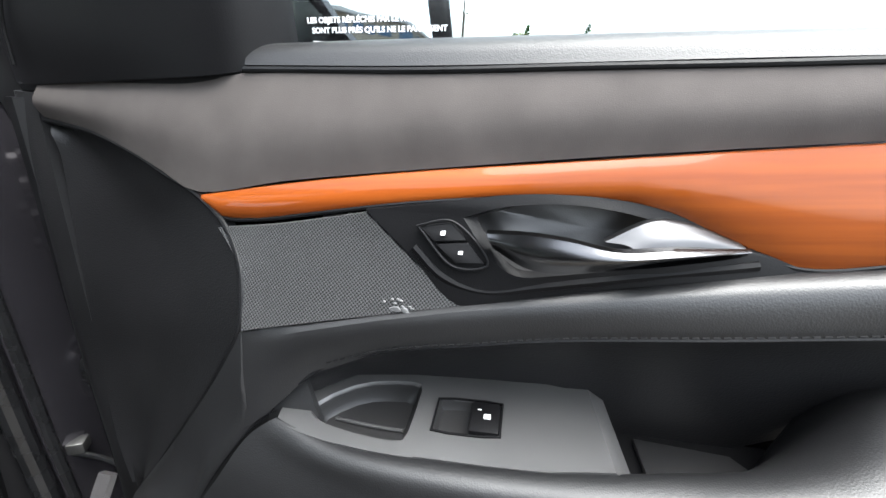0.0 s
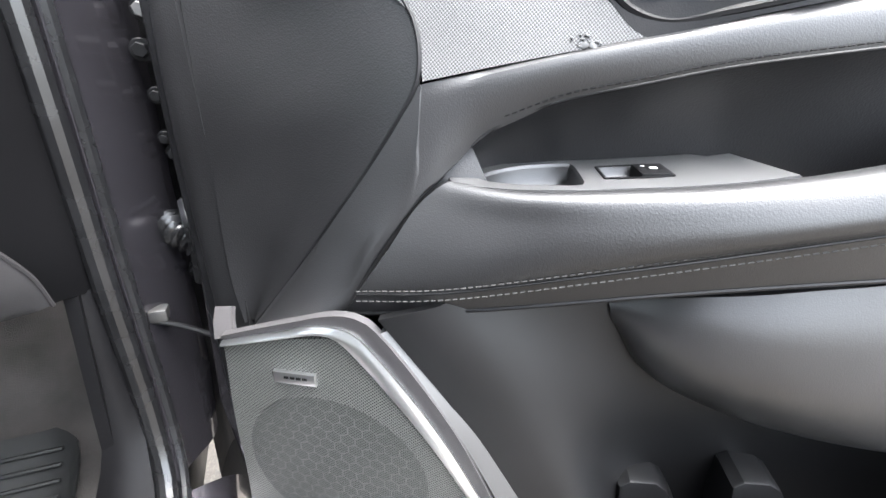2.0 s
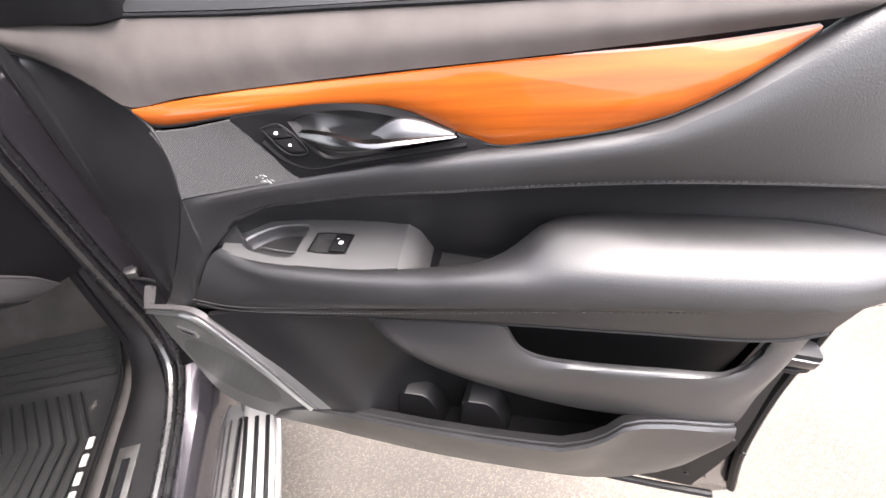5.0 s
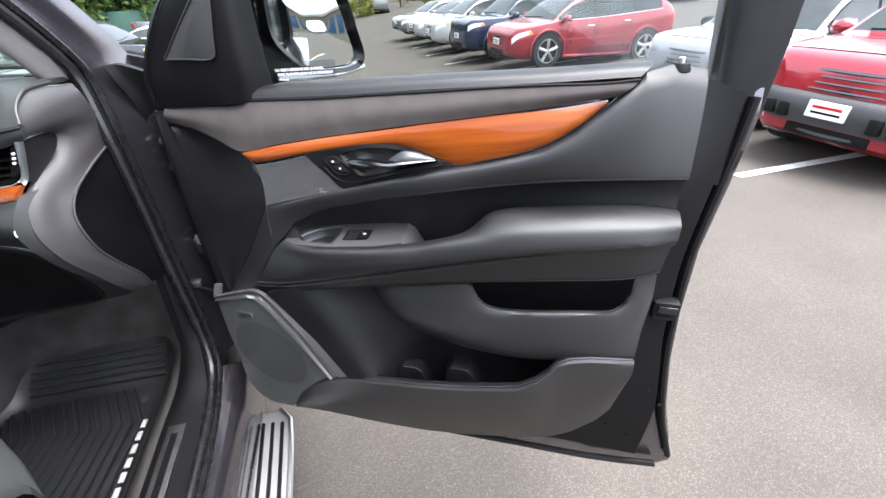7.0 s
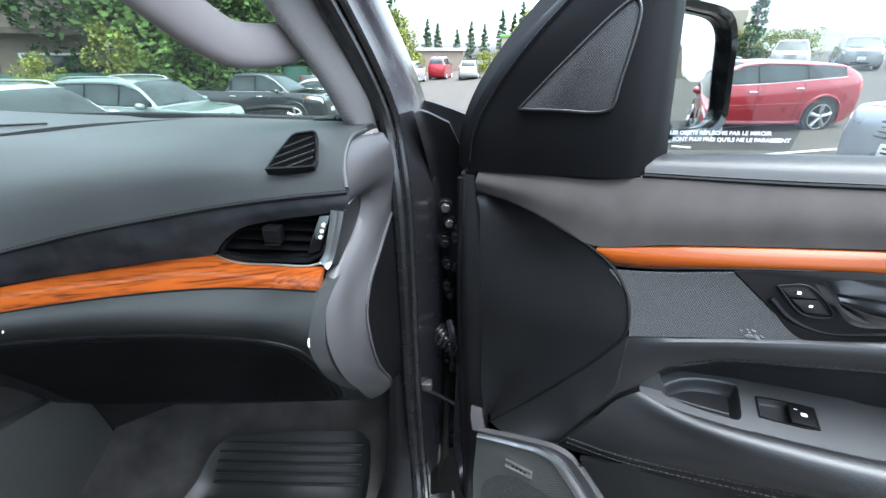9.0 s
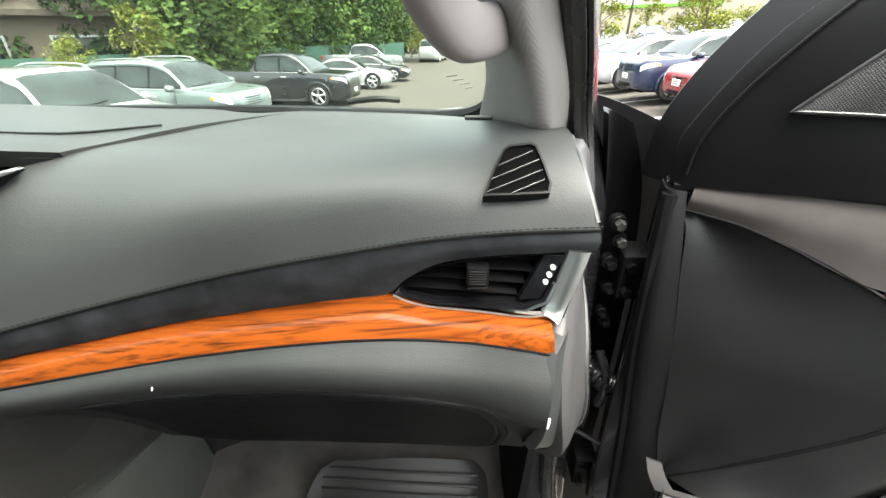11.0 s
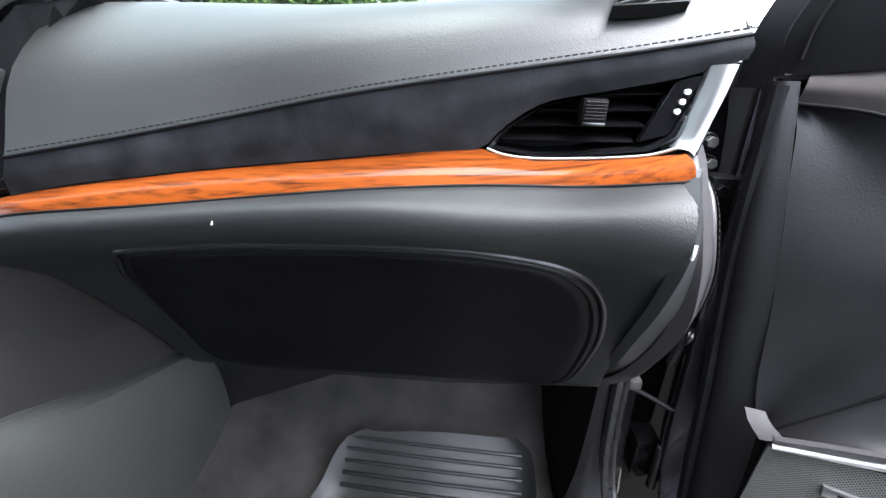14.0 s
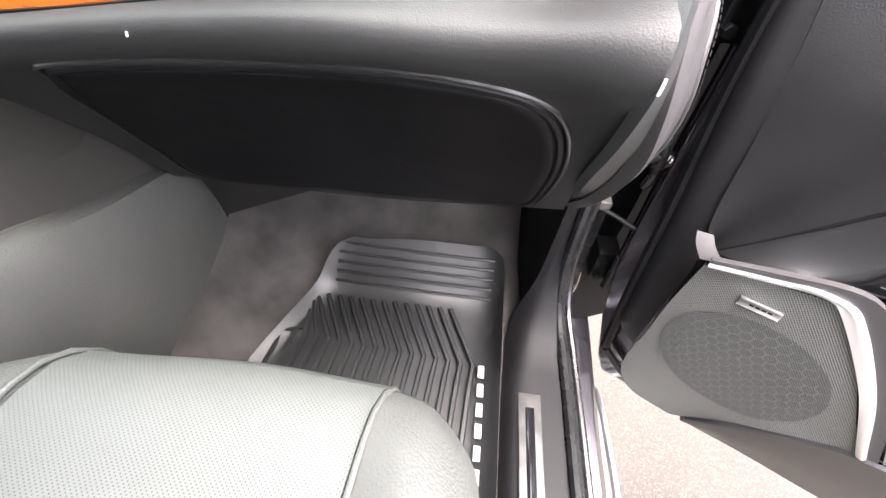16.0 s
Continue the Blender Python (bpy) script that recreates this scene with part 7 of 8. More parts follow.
gx = [-400, -120, -60, -40, -30, -24] + [-20 + 1.5 * i for i in range(40)] + [42, 46, 60, 120, 400]
gy = [-400, -100, -40, -20, -10, -5, -2] + [0.75 * i for i in range(1, 30)] + [24, 28, 34, 42, 60, 120, 400]
gv = [(x, y, ground_z(x, y)) for y in gy for x in gx]
gf = [(i * len(gx) + j, i * len(gx) + j + 1, (i + 1) * len(gx) + j + 1, (i + 1) * len(gx) + j) for i in range(len(gy) - 1) for j in range(len(gx) - 1)]
tagged(make("ground", gv, gf, ASPHALT), "worn grey asphalt car park", "ground", kind="structure")


def stripe(x0, y0, x1, y1, w=0.1):
    a, b = Vector((x0, y0, 0)), Vector((x1, y1, 0))
    n = Vector((-(b - a).y, (b - a).x, 0)).normalized() * w / 2
    rows = [[p + s for p in (a.lerp(b, i / 8) for i in range(9))] for s in (n, -n)]
    for r in rows:
        for p in r:
            p.z = ground_z(p.x, p.y) + 0.008
    ob = make("parking_line", *sheet(rows, (0, 0, -0.004)), LINE)
    return tagged(ob, "worn white painted parking line", "parking line", "parking lines", "structure")


for y in (-3.6, -0.9, 1.8, 4.9, 7.0, 9.8, 12.4, 15.0, 17.6):
    stripe(4.9, y, 9.6, y + 0.25)
for k in range(8):
    stripe(-6.2 + 0.35 * k, 8.4 + 2.75 * k, -10.8 + 0.35 * k, 7.8 + 2.75 * k)
stripe(-0.4, 14.5, 0.6, 14.6)
stripe(0.4, 9.0, 0.9, 12.0, 0.08)

# ---------------------------------------------------------------- parked cars
DARK_GLASS = pbr("dark tinted car glass", (0.022, 0.029, 0.028), 0.04, rvar=0.02, spec=0.3, var=0.5, vscale=1.5)
TYRE = pbr("tyre rubber", (0.018, 0.018, 0.018), 0.8)
ALLOY = pbr("alloy wheel", (0.55, 0.55, 0.56), 0.3, 1.0)
LAMP = pbr("clear lamp lens", (0.6, 0.6, 0.6), 0.15, coat=0.6, var=0.2, vscale=20)
RED_LAMP = pbr("red lamp lens", (0.4, 0.01, 0.01), 0.15, coat=0.6)
BUMPER = pbr("grey bumper plastic", (0.035, 0.037, 0.037), 0.55, var=0.1)
AMBER = pbr("amber lamp lens", (0.7, 0.22, 0.02), 0.2, coat=0.5)


Q_AT = (0, 0.004, 0.011, 0.02, 0.033, 0.05, 0.075, 0.105, 0.14, 0.18, 0.215, 0.235, 0.255, 0.28, 0.31, 0.34, 0.37, 0.4, 0.43, 0.47, 0.52, 0.57, 0.6, 0.62, 0.64, 0.67, 0.7, 0.74, 0.78, 0.815, 0.845, 0.87, 0.895, 0.92, 0.945, 0.96, 0.972, 0.982, 0.991, 1)
BELTS = {"suv": ((0, 0.41), (0.008, 0.52), (0.024, 0.57), (0.08, 0.602), (0.24, 0.63), (0.5, 0.63), (0.9, 0.65), (0.96, 0.635), (0.988, 0.57), (1, 0.46)),
         "crossover": ((0, 0.34), (0.01, 0.45), (0.028, 0.515), (0.08, 0.565), (0.24, 0.63), (0.5, 0.665), (0.8, 0.735), (0.93, 0.755), (0.975, 0.7), (1, 0.5)),
         "sedan": ((0, 0.35), (0.01, 0.45), (0.028, 0.495), (0.1, 0.555), (0.27, 0.63), (0.5, 0.655), (0.8, 0.68), (0.93, 0.672), (0.98, 0.63), (1, 0.5)),
         "pickup": ((0, 0.36), (0.008, 0.5), (0.022, 0.57), (0.08, 0.605), (0.23, 0.63), (0.6, 0.64), (0.97, 0.64), (0.99, 0.61), (1, 0.5))}
ROOFS = {"suv": ((0.235, 0.64), (0.29, 0.775), (0.36, 0.925), (0.4, 0.97), (0.5, 1.0), (0.7, 0.995), (0.86, 0.965), (0.91, 0.93), (0.955, 0.8), (0.985, 0.62)),
         "crossover": ((0.215, 0.635), (0.28, 0.79), (0.35, 0.92), (0.41, 0.975), (0.5, 1.0), (0.65, 0.99), (0.78, 0.965), (0.88, 0.935), (0.935, 0.86), (0.98, 0.745)),
         "sedan": ((0.265, 0.645), (0.33, 0.79), (0.4, 0.92), (0.45, 0.975), (0.52, 1.0), (0.6, 0.985), (0.67, 0.93), (0.75, 0.82), (0.845, 0.7)),
         "pickup": ((0.225, 0.645), (0.28, 0.8), (0.33, 0.925), (0.37, 0.975), (0.43, 1.0), (0.55, 0.99), (0.595, 0.96), (0.618, 0.82), (0.632, 0.66))}
WIDTHS = ((0, 0.6), (0.006, 0.72), (0.022, 0.83), (0.06, 0.92), (0.13, 0.98), (0.28, 1.0), (0.7, 1.0), (0.88, 0.985), (0.95, 0.945), (0.985, 0.88), (1, 0.76))


def eased(keys, q):
    c = spline([(a * 10, b, 0) for a, b in keys], 160)
    return float(np.interp(q * 10, [p.x for p in c], [p.y for p in c]))


@functools.lru_cache(None)
def car_section(kind, L, Wd, H, q):
    """Half outline of a car at q of its length behind the nose, from sill to roof centre, as (y, z)."""
    zb, wf = eased(BELTS[kind], q) * H, eased(WIDTHS, q) * Wd / 2
    ks = ROOFS[kind]
    zr = zb + 0.035
    if ks[0][0] < q < ks[-1][0]:
        zr = max(zr, eased(ks, q) * H)
    lo = 0.2 + 0.12 * max(0, 1 - q / 0.06) + 0.2 * max(0, (q - 0.93) / 0.07)
    lo = min(lo, zb - 0.2)
    dz = zb - lo
    g = max(0.0, min(1.0, (zr - zb - 0.035) / (0.3 * H)))
    ay = 0.955 * wf
    cy = ay * (0.95 - 0.19 * g)
    return ((0.84 * wf, lo), (0.95 * wf, lo + 0.06), (0.985 * wf, lo + 0.3 * dz), (1.0 * wf, lo + 0.56 * dz), (0.996 * wf, lo + 0.7 * dz), (0.978 * wf, lo + 0.86 * dz), (ay, zb - 0.012),
            (ay - 0.014, zb + min(0.02, 0.3 * (zr - zb))), (cy + (ay - cy) * 0.42, zb + (zr - zb) * 0.5 * (1 - 0.1 * g) + 0.004), (cy, zr - 0.075 * g - 0.012), (cy * 0.93, zr - 0.034 * g - 0.006), (cy * 0.8, zr - 0.012 * g - 0.003), (cy * 0.42, zr - 0.002), (0.0, zr))


def parked(name, paint, label, x, y, turn, L=4.7, Wd=1.85, H=1.7, kind="suv", trim=None):
    """A parked car, nose along +x before it is turned."""
    car = thing(name, pose(x, y, ground_z(x, y), 0, 0, turn), label, "car", "parked cars")
    w, h = Wd / 2, L / 2
    sec = lambda q: car_section(kind, L, Wd, H, round(q, 4))
    X = lambda q: h - q * L
    rows = []
    for q in Q_AT:
        s = sec(q)
        rows.append([Vector((X(q), -a, z)) for a, z in s] + [Vector((X(q), a, z)) for a, z in reversed(s[:-1])])
    n = len(rows[0])
    f = [(i * n + j, i * n + j + 1, (i + 1) * n + j + 1, (i + 1) * n + j) for i in range(len(rows) - 1) for j in range(n - 1)]
    f += [tuple(range(n)), tuple((len(rows) - 1) * n + j for j in range(n))] + [(i * n, (i + 1) * n, (i + 1) * n + n - 1, i * n + n - 1) for i in range(len(rows) - 1)]
    make("body", [p for r in rows for p in r], f, paint, car, angle=48)

    def flank(q, z, s, out=0.0):
        """The place on the side at height z."""
        c = sec(q)[:10]
        return Vector((X(q), s * (float(np.interp(z, [b for _, b in c], [a for a, _ in c])) + out), z))

    def crown(q, k, out=0.0):
        """The place on the top at k of its half width."""
        c = sec(q)[9:][::-1]
        yy = abs(k) * sec(q)[9][0]
        return Vector((X(q), math.copysign(yy, k), float(np.interp(yy, [a for a, _ in c], [b for _, b in c])) + out))

    def glazed(q0, q1, a, b, s, out, mat, nm, lb="", cut=0.0):
        """A side pane between two places along the car; a and b bound it between belt and roof edge."""
        g = []
        for j in range(7):
            r = []
            for i in range(9):
                q = q0 + (q1 - q0) * i / 8
                c = sec(q)[7:10]
                t = a + (b - a) * j / 6
                y0 = float(np.interp(t, (0, 0.5, 1), [p[0] for p in c]))
                z0 = float(np.interp(t, (0, 0.5, 1), [p[1] for p in c]))
                r.append(Vector((X(q), s * (y0 + out), z0 + out * 0.3)))
            g.append(r)
        return make(nm, *sheet(g, (0, -0.012 * s, 0)), mat, car, lb)

    def topped(q0, q1, k, out, mat, nm, lb=""):
        g = [[crown(q0 + (q1 - q0) * i / 8, -k + 2 * k * j / 10, out) + Vector((out * (0.8 if q0 < 0.5 else -0.8), 0, 0)) for j in range(11)] for i in range(9)]
        return make(nm, *sheet(g, (0, 0, -0.012)), mat, car, lb)

    r0, r1 = ROOFS[kind][0][0], ROOFS[kind][-1][0]
    front = {"suv": 0.385, "crossover": 0.395, "sedan": 0.435, "pickup": 0.355}[kind]
    back = {"suv": 0.915, "crossover": 0.87, "sedan": 0.67, "pickup": 0.6}[kind]
    topped(r0 + 0.008, front, 0.94, 0.006, DARK_GLASS, "windscreen", "dark raked windscreen")
    topped(back, r1 - 0.012, 0.9, 0.006, DARK_GLASS, "rear_window")
    tube("wiper", [tuple(crown(r0 + 0.012, -0.75, 0.016)), tuple(crown(r0 + 0.014, -0.2, 0.018)), tuple(crown(r0 + 0.02, 0.2, 0.018))], 0.008, BLACK, car, sides=5, n=8)
    g0, g1 = r0 + 0.045, {"suv": 0.93, "crossover": 0.875, "sedan": 0.79, "pickup": 0.612}[kind]
    cuts = {"suv": (g0, 0.455, 0.66, g1 - 0.012), "crossover": (g0, 0.46, 0.69, g1 - 0.01), "sedan": (g0, 0.49, g1 - 0.03), "pickup": (g0, 0.44, g1 - 0.01)}[kind]
    for s in (-1, 1):
        glazed(g0 - 0.012, g1, 0.05, 0.93, s, 0.002, BLACK, "window_surround")
        for a, b in zip(cuts, cuts[1:]):
            glazed(a + 0.006, b - 0.006, 0.1, 0.87, s, 0.006, DARK_GLASS, "side_window")
        tube("window_line", [tuple(flank(q, sec(q)[7][1] + 0.012, s, 0.004)) for q in (g0 - 0.02, 0.5, g1)], 0.009, trim or SILVER, car, sides=6, n=20)
        qs = [g0 - 0.014 + (g1 + 0.005 - g0 + 0.014) * i / 10 for i in range(11)]
        tube("window_arch", [(X(q), s * (sec(q)[9][0] + 0.012), sec(q)[9][1] - 0.012) for q in qs], 0.008, trim or paint, car, sides=6, n=24)
        mq = g0 + 0.02
        mz = sec(mq)[6][1] + 0.05
        my = sec(mq)[6][0]
        rows = [[Vector((X(mq) + a, s * (my + b + 0.03), mz + 0.02 + c)) for a, c in ((0.09 * e, 0), (0.05 * e, 0.075 * e), (-0.05 * e, 0.085 * e), (-0.07 * e, 0), (-0.05 * e, -0.06 * e), (0.05 * e, -0.065 * e))] for b, e in ((-0.06, 0.3), (0.0, 0.55), (0.03, 0.95), (0.12, 1.0), (0.19, 0.75), (0.205, 0.3))]
        mv, mf = [p for r in rows for p in r], [(i * 6 + j, i * 6 + (j + 1) % 6, i * 6 + 6 + (j + 1) % 6, i * 6 + 6 + j) for i in range(5) for j in range(6)] + [tuple(range(6)), tuple(range(30, 36))]
        make("wing_mirror", mv, mf, trim if trim is BLACK else paint, car, angle=60)
        doors = {"suv": (0.3, 0.455, 0.665), "crossover": (0.3, 0.46, 0.68), "sedan": (0.31, 0.49, 0.67), "pickup": (0.28, 0.44, 0.615)}[kind]
        for a, b in zip(doors[1:], (0, 1)):
            hz = sec(a)[6][1] - 0.12
            tube("door_handle", [tuple(flank(a - 0.042, hz, s, 0.012)), tuple(flank(a - 0.025, hz + 0.006, s, 0.034)), tuple(flank(a - 0.006, hz + 0.004, s, 0.012))], 0.016, trim or SILVER, car, sides=6, n=8)
        for q in doors:
            tube("door_gap", [tuple(flank(q + 0.012 * (k / 5) ** 2 * (1 if q < 0.6 else -1.6), sec(q)[6][1] - 0.01 - (sec(q)[6][1] - 0.33) * k / 5, s, 0.001)) for k in range(6)], 0.0055, BLACK, car, sides=4, n=14)
        tube("side_crease", [tuple(flank(q, 0.62 * sec(q)[6][1], s, -0.004)) for q in (0.26, 0.4, 0.6, 0.78)], 0.011, paint, car, sides=6, n=14)
        tube("sill_strip", [(X(0.29), s * w * 0.965, 0.25), (0, s * w * 0.975, 0.245), (X(0.71), s * w * 0.965, 0.25)], 0.035, PLASTIC if trim is PLASTIC else paint, car, sides=8, n=12)
        lamp = []
        for j in range(5):
            r = []
            for i in range(9):
                q = 0.012 + 0.085 * i / 8
                top = sec(q)[6][1] - 0.012
                r.append(flank(q, top - (0.03 + 0.012 * i / 8) - (0.13 - 0.05 * i / 8) * j / 4, s, 0.007) + Vector((0.008, 0, 0)))
            lamp.append(r)
        make("headlight", *sheet(lamp, (-0.02, -0.02 * s, 0)), LAMP, car, "clear headlamp lens")
        make("side_marker", *sheet([[flank(q, z, s, 0.01) for q in (0.085, 0.095, 0.105)] for z in (sec(0.09)[6][1] - 0.13, sec(0.09)[6][1] - 0.07)], (0, -0.02 * s, 0)), AMBER, car, "amber side marker")
        make("tail_light", *sheet([[flank(q, sec(0.95)[6][1] - 0.03 - 0.2 * j / 3, s, 0.008) for q in (0.95, 0.962, 0.974, 0.984)] for j in range(4)], (0.02, -0.02 * s, 0)), RED_LAMP, car, "red tail lamp")
        rod("fog_lamp", (X(0.03), s * w * 0.66, 0.4), (X(0.012) + 0.02, s * w * 0.66, 0.4), 0.05, LAMP, car, sides=12)
        R = {"pickup": 0.41, "crossover": 0.385}.get(kind, 0.365)
        for wq in (0.195, 0.795):
            wx = X(wq)
            arch = [(wx + (R + 0.055) * math.cos(a), s * w * 0.998, R + (R + 0.055) * math.sin(a)) for a in [math.pi * (1.16 * k / 12 - 0.08) for k in range(13)]]
            plate("wheel_arch", arch, (0, -0.14 * s, 0), BLACK, car, "", 0.008)
            tube("arch_lip", [(wx + (R + 0.075) * math.cos(a), s * w * 0.988, R + (R + 0.075) * math.sin(a)) for a in [math.pi * (1.12 * k / 12 - 0.06) for k in range(13)]], 0.028, PLASTIC if trim is PLASTIC else paint, car, sides=8, n=30)
            wheel = rod("wheel", (wx, s * (w - 0.22), R), (wx, s * (w + 0.004), R), R, TYRE, car, "black tyre on a bright alloy wheel", sides=32)
            rod("rim", (wx, s * (w - 0.03), R), (wx, s * (w + 0.008), R), R * 0.68, BLACK, wheel, sides=28)
            tube("rim_lip", [(wx + R * 0.68 * math.cos(a), s * (w + 0.006), R + R * 0.68 * math.sin(a)) for a in [2 * math.pi * k / 14 for k in range(14)]], 0.014, ALLOY, wheel, sides=5, closed=True, n=32)
            rod("hub_cap", (wx, s * w, R), (wx, s * (w + 0.03), R), R * 0.17, ALLOY, wheel, sides=12)
            for k in range(5):
                a = 2 * math.pi * k / 5 + 0.3
                tube("spoke", [(wx + 0.03 * math.cos(a), s * (w + 0.014), R + 0.03 * math.sin(a)), (wx + R * 0.66 * math.cos(a), s * (w + 0.006), R + R * 0.66 * math.sin(a))], lambda t: 0.034 + 0.014 * t, ALLOY, wheel, sides=6, n=4)
    nz = sec(0.01)[6][1]
    face = lambda k, z, o: (X(0) + o - 0.1 * abs(k) ** 2.5 - max(0.0, z - sec(0.0)[6][1]) * 0.24, k * w * 0.62, z)
    make("grille", *sheet([[Vector(face(k / 4 * (0.8 - 0.05 * j), nz - 0.0 - 0.06 * j, 0.012)) for k in range(-4, 5)] for j in range(4)], (-0.04, 0, 0)), PIANO, car, "dark front grille")
    for j in range(4):
        tube("grille_bar", [face(k / 4 * (0.8 - 0.045 * j), nz - 0.008 - 0.052 * j, 0.022) for k in range(-4, 5)], 0.011 if j else 0.016, CHROME, car, sides=5, n=12)
    tube("bonnet_edge", [tuple(crown(0.036, k / 4 * 0.96, 0.001)) for k in range(-4, 5)], 0.006, BLACK, car, sides=4, n=16)
    for s in (-1, 1):
        tube("bonnet_gap", [tuple(crown(q, s * 0.97, 0.0)) for q in (0.036, 0.1, 0.16, r0 - 0.005)], 0.005, BLACK, car, sides=4, n=14)
    if trim is PLASTIC:
        bump = lambda o, z: [(h - 0.75, -w * 1.0 - o * 0.2, z), (h - 0.25, -w * 0.95 - o * 0.4, z), (h - 0.02 + o, -w * 0.62, z), (h + 0.03 + o, 0, z), (h - 0.02 + o, w * 0.62, z), (h - 0.25, w * 0.95 + o * 0.4, z), (h - 0.75, w * 1.0 + o * 0.2, z)]
        make("bumper", *sheet(rows_of([bump(0.03, 0.68), bump(0.06, 0.65), bump(0.08, 0.56), bump(0.04, 0.42)], 31, 4), (-0.05, 0, 0)), BUMPER, car, "grey moulded bumper")
        for s in (-1, 1):
            for k in range(2):
                box("bumper_slot", (h - 0.1, s * w * (0.42 + 0.16 * k) - 0.05, 0.45), (h + 0.118 - 0.02 * k, s * w * (0.42 + 0.16 * k) + 0.05, 0.58), BLACK, car, "", 0.02)
        tube("lower_bar", [(h - 0.1, -w * 0.7, 0.36), (h + 0.02, 0, 0.34), (h - 0.1, w * 0.7, 0.36)], 0.02, BUMPER, car, sides=6, n=10)
    px = h + (0.1 if trim is PLASTIC else 0.0)
    box("intake", (h - 0.1, -w * 0.4, 0.3), (h + 0.01, w * 0.4, 0.4), BLACK, car, "", 0.02)
    box("number_plate", (px + 0.004, -0.16, 0.5), (px + 0.03, 0.16, 0.64), WHITE, car, "white number plate", 0.006)
    for k in range(2):
        box("plate_bar", (px + 0.026, -0.12, 0.535 + 0.045 * k), (px + 0.0315, 0.12, 0.555 + 0.05 * k), (BLACK, RED_LAMP)[k], car, "", 0.001)
    if kind == "suv":
        for s in (-1, 1):
            tube("roof_rail", [(X(q), s * sec(q)[10][0] * 0.97, sec(q)[10][1] + d2) for q, d2 in ((0.43, 0.0), (0.45, 0.05), (0.6, 0.06), (0.82, 0.05), (0.84, 0.0))], 0.014, trim or SILVER, car, sides=6, n=16)
    if kind == "pickup":
        box("bed_cover", (X(0.975), -w * 0.8, 0.6 * H), (X(0.645), w * 0.8, 0.655 * H), BLACK, car, "black load bed cover", 0.015)
    return car


def paint(name, col, metal=0.2, rough=0.3):
    return pbr(name, col, rough, metal, coat=1.0, var=0.04, vscale=3)


RED, P_SILVER, P_PEARL, P_GREEN = paint("cherry red car paint", (0.24, 0.005, 0.014)), paint("silver car paint", (0.31, 0.32, 0.32), 0.3), paint("white car paint", (0.36, 0.36, 0.36), 0.0), paint("grey-green car paint", (0.15, 0.185, 0.178), 0.2)
P_BLACK, P_NAVY, P_GREY, P_LILAC = paint("black car paint", (0.012, 0.013, 0.016), 0.2), paint("navy blue car paint", (0.018, 0.026, 0.06), 0.3), paint("grey car paint", (0.2, 0.21, 0.21), 0.5), paint("pale lilac-silver car paint", (0.3, 0.3, 0.335), 0.3)
parked("silver_suv", P_SILVER, "pale silver family SUV parked beside a grey-green one", -6.6, 6.6, -14, 4.78, 1.92, 1.73)
parked("green_suv", P_GREEN, "boxy grey-green SUV with chrome grille", -7.1, 10.6, -10, 4.85, 1.99, 1.8)
parked("black_pickup", P_BLACK, "long black crew-cab pickup truck", -6.6, 16.6, -4, 5.9, 2.03, 1.9, "pickup")
parked("white_saloon", P_PEARL, "white saloon car beyond the black pickup", -5.5, 21.8, 6, 4.7, 1.82, 1.45, "sedan")
parked("black_saloon", P_BLACK, "low black saloon car", -5.0, 25.2, 6, 4.7, 1.82, 1.43, "sedan")
parked("grey_pickup", P_GREY, "grey sport-utility pickup truck", -6.5, 30.0, 6, 5.6, 2.0, 1.9, "pickup")
parked("white_van", P_PEARL, "white van parked by the hedge", -2.6, 44, 80, 5.0, 1.95, 2.0)
parked("red_truck", RED, "red box van in the distance", 0.2, 50, 80, 5.5, 2.0, 2.3)
parked("white_suv", P_PEARL, "white SUV beside the kerb", 3.2, 45, 85, 4.7, 1.9, 1.75)
parked("dark_van", P_GREY, "dark grey van beside the hedge", 7.2, 46, 85, 4.8, 1.95, 1.9)
parked("red_crossover", RED, "bright red crossover with five-spoke alloy wheels", 8.0, 9.98, 183, 4.8, 1.9, 1.58, "crossover")
parked("navy_suv", P_NAVY, "navy blue SUV with roof rails", 7.6, 12.4, 184, 4.7, 1.9, 1.66)
parked("white_hatchback", P_PEARL, "white crossover in the row behind the navy SUV", 7.3, 15.2, 184, 4.6, 1.85, 1.6, "crossover")
parked("white_saloon", P_PEARL, "white saloon in the same row", 7.2, 18.0, 188, 4.6, 1.82, 1.45, "sedan")
parked("grey_saloon", P_GREY, "grey saloon at the end of the row", 7.0, 20.8, 188, 4.6, 1.82, 1.45, "sedan")
parked("lilac_suv", P_LILAC, "pale lilac-silver compact SUV with black mirrors", 8.12, 3.98, 183, 4.55, 1.82, 1.66, "suv", BLACK)
parked("red_compact_suv", RED, "older red compact SUV with grey plastic bumper", 7.84, 1.9, 185, 4.45, 1.76, 1.68, "suv", PLASTIC)
for i, (p, nm, lb) in enumerate(((P_PEARL, "white_suv", "white SUV on the raised row"), (P_GREY, "grey_suv", "dark grey SUV on the raised row"), (P_PEARL, "white_crossover", "white crossover on the raised row"), (P_BLACK, "black_suv", "black SUV on the raised row"), (P_SILVER, "silver_suv", "silver SUV on the raised row"), (P_PEARL, "white_suv", "white SUV on the raised row"))):
    parked(nm, p, lb, 21.5 + 2.9 * i, 26.5 - 1.2 * i, 235, 4.6, 1.9, 1.72)
for i in range(4):
    parked("far_car", (P_GREY, P_NAVY, P_SILVER, P_PEARL)[i], "distant parked car in front of the beige building", 12 + 3.2 * i, 36 + 0.5 * i, 262, 4.6, 1.85, 1.6)

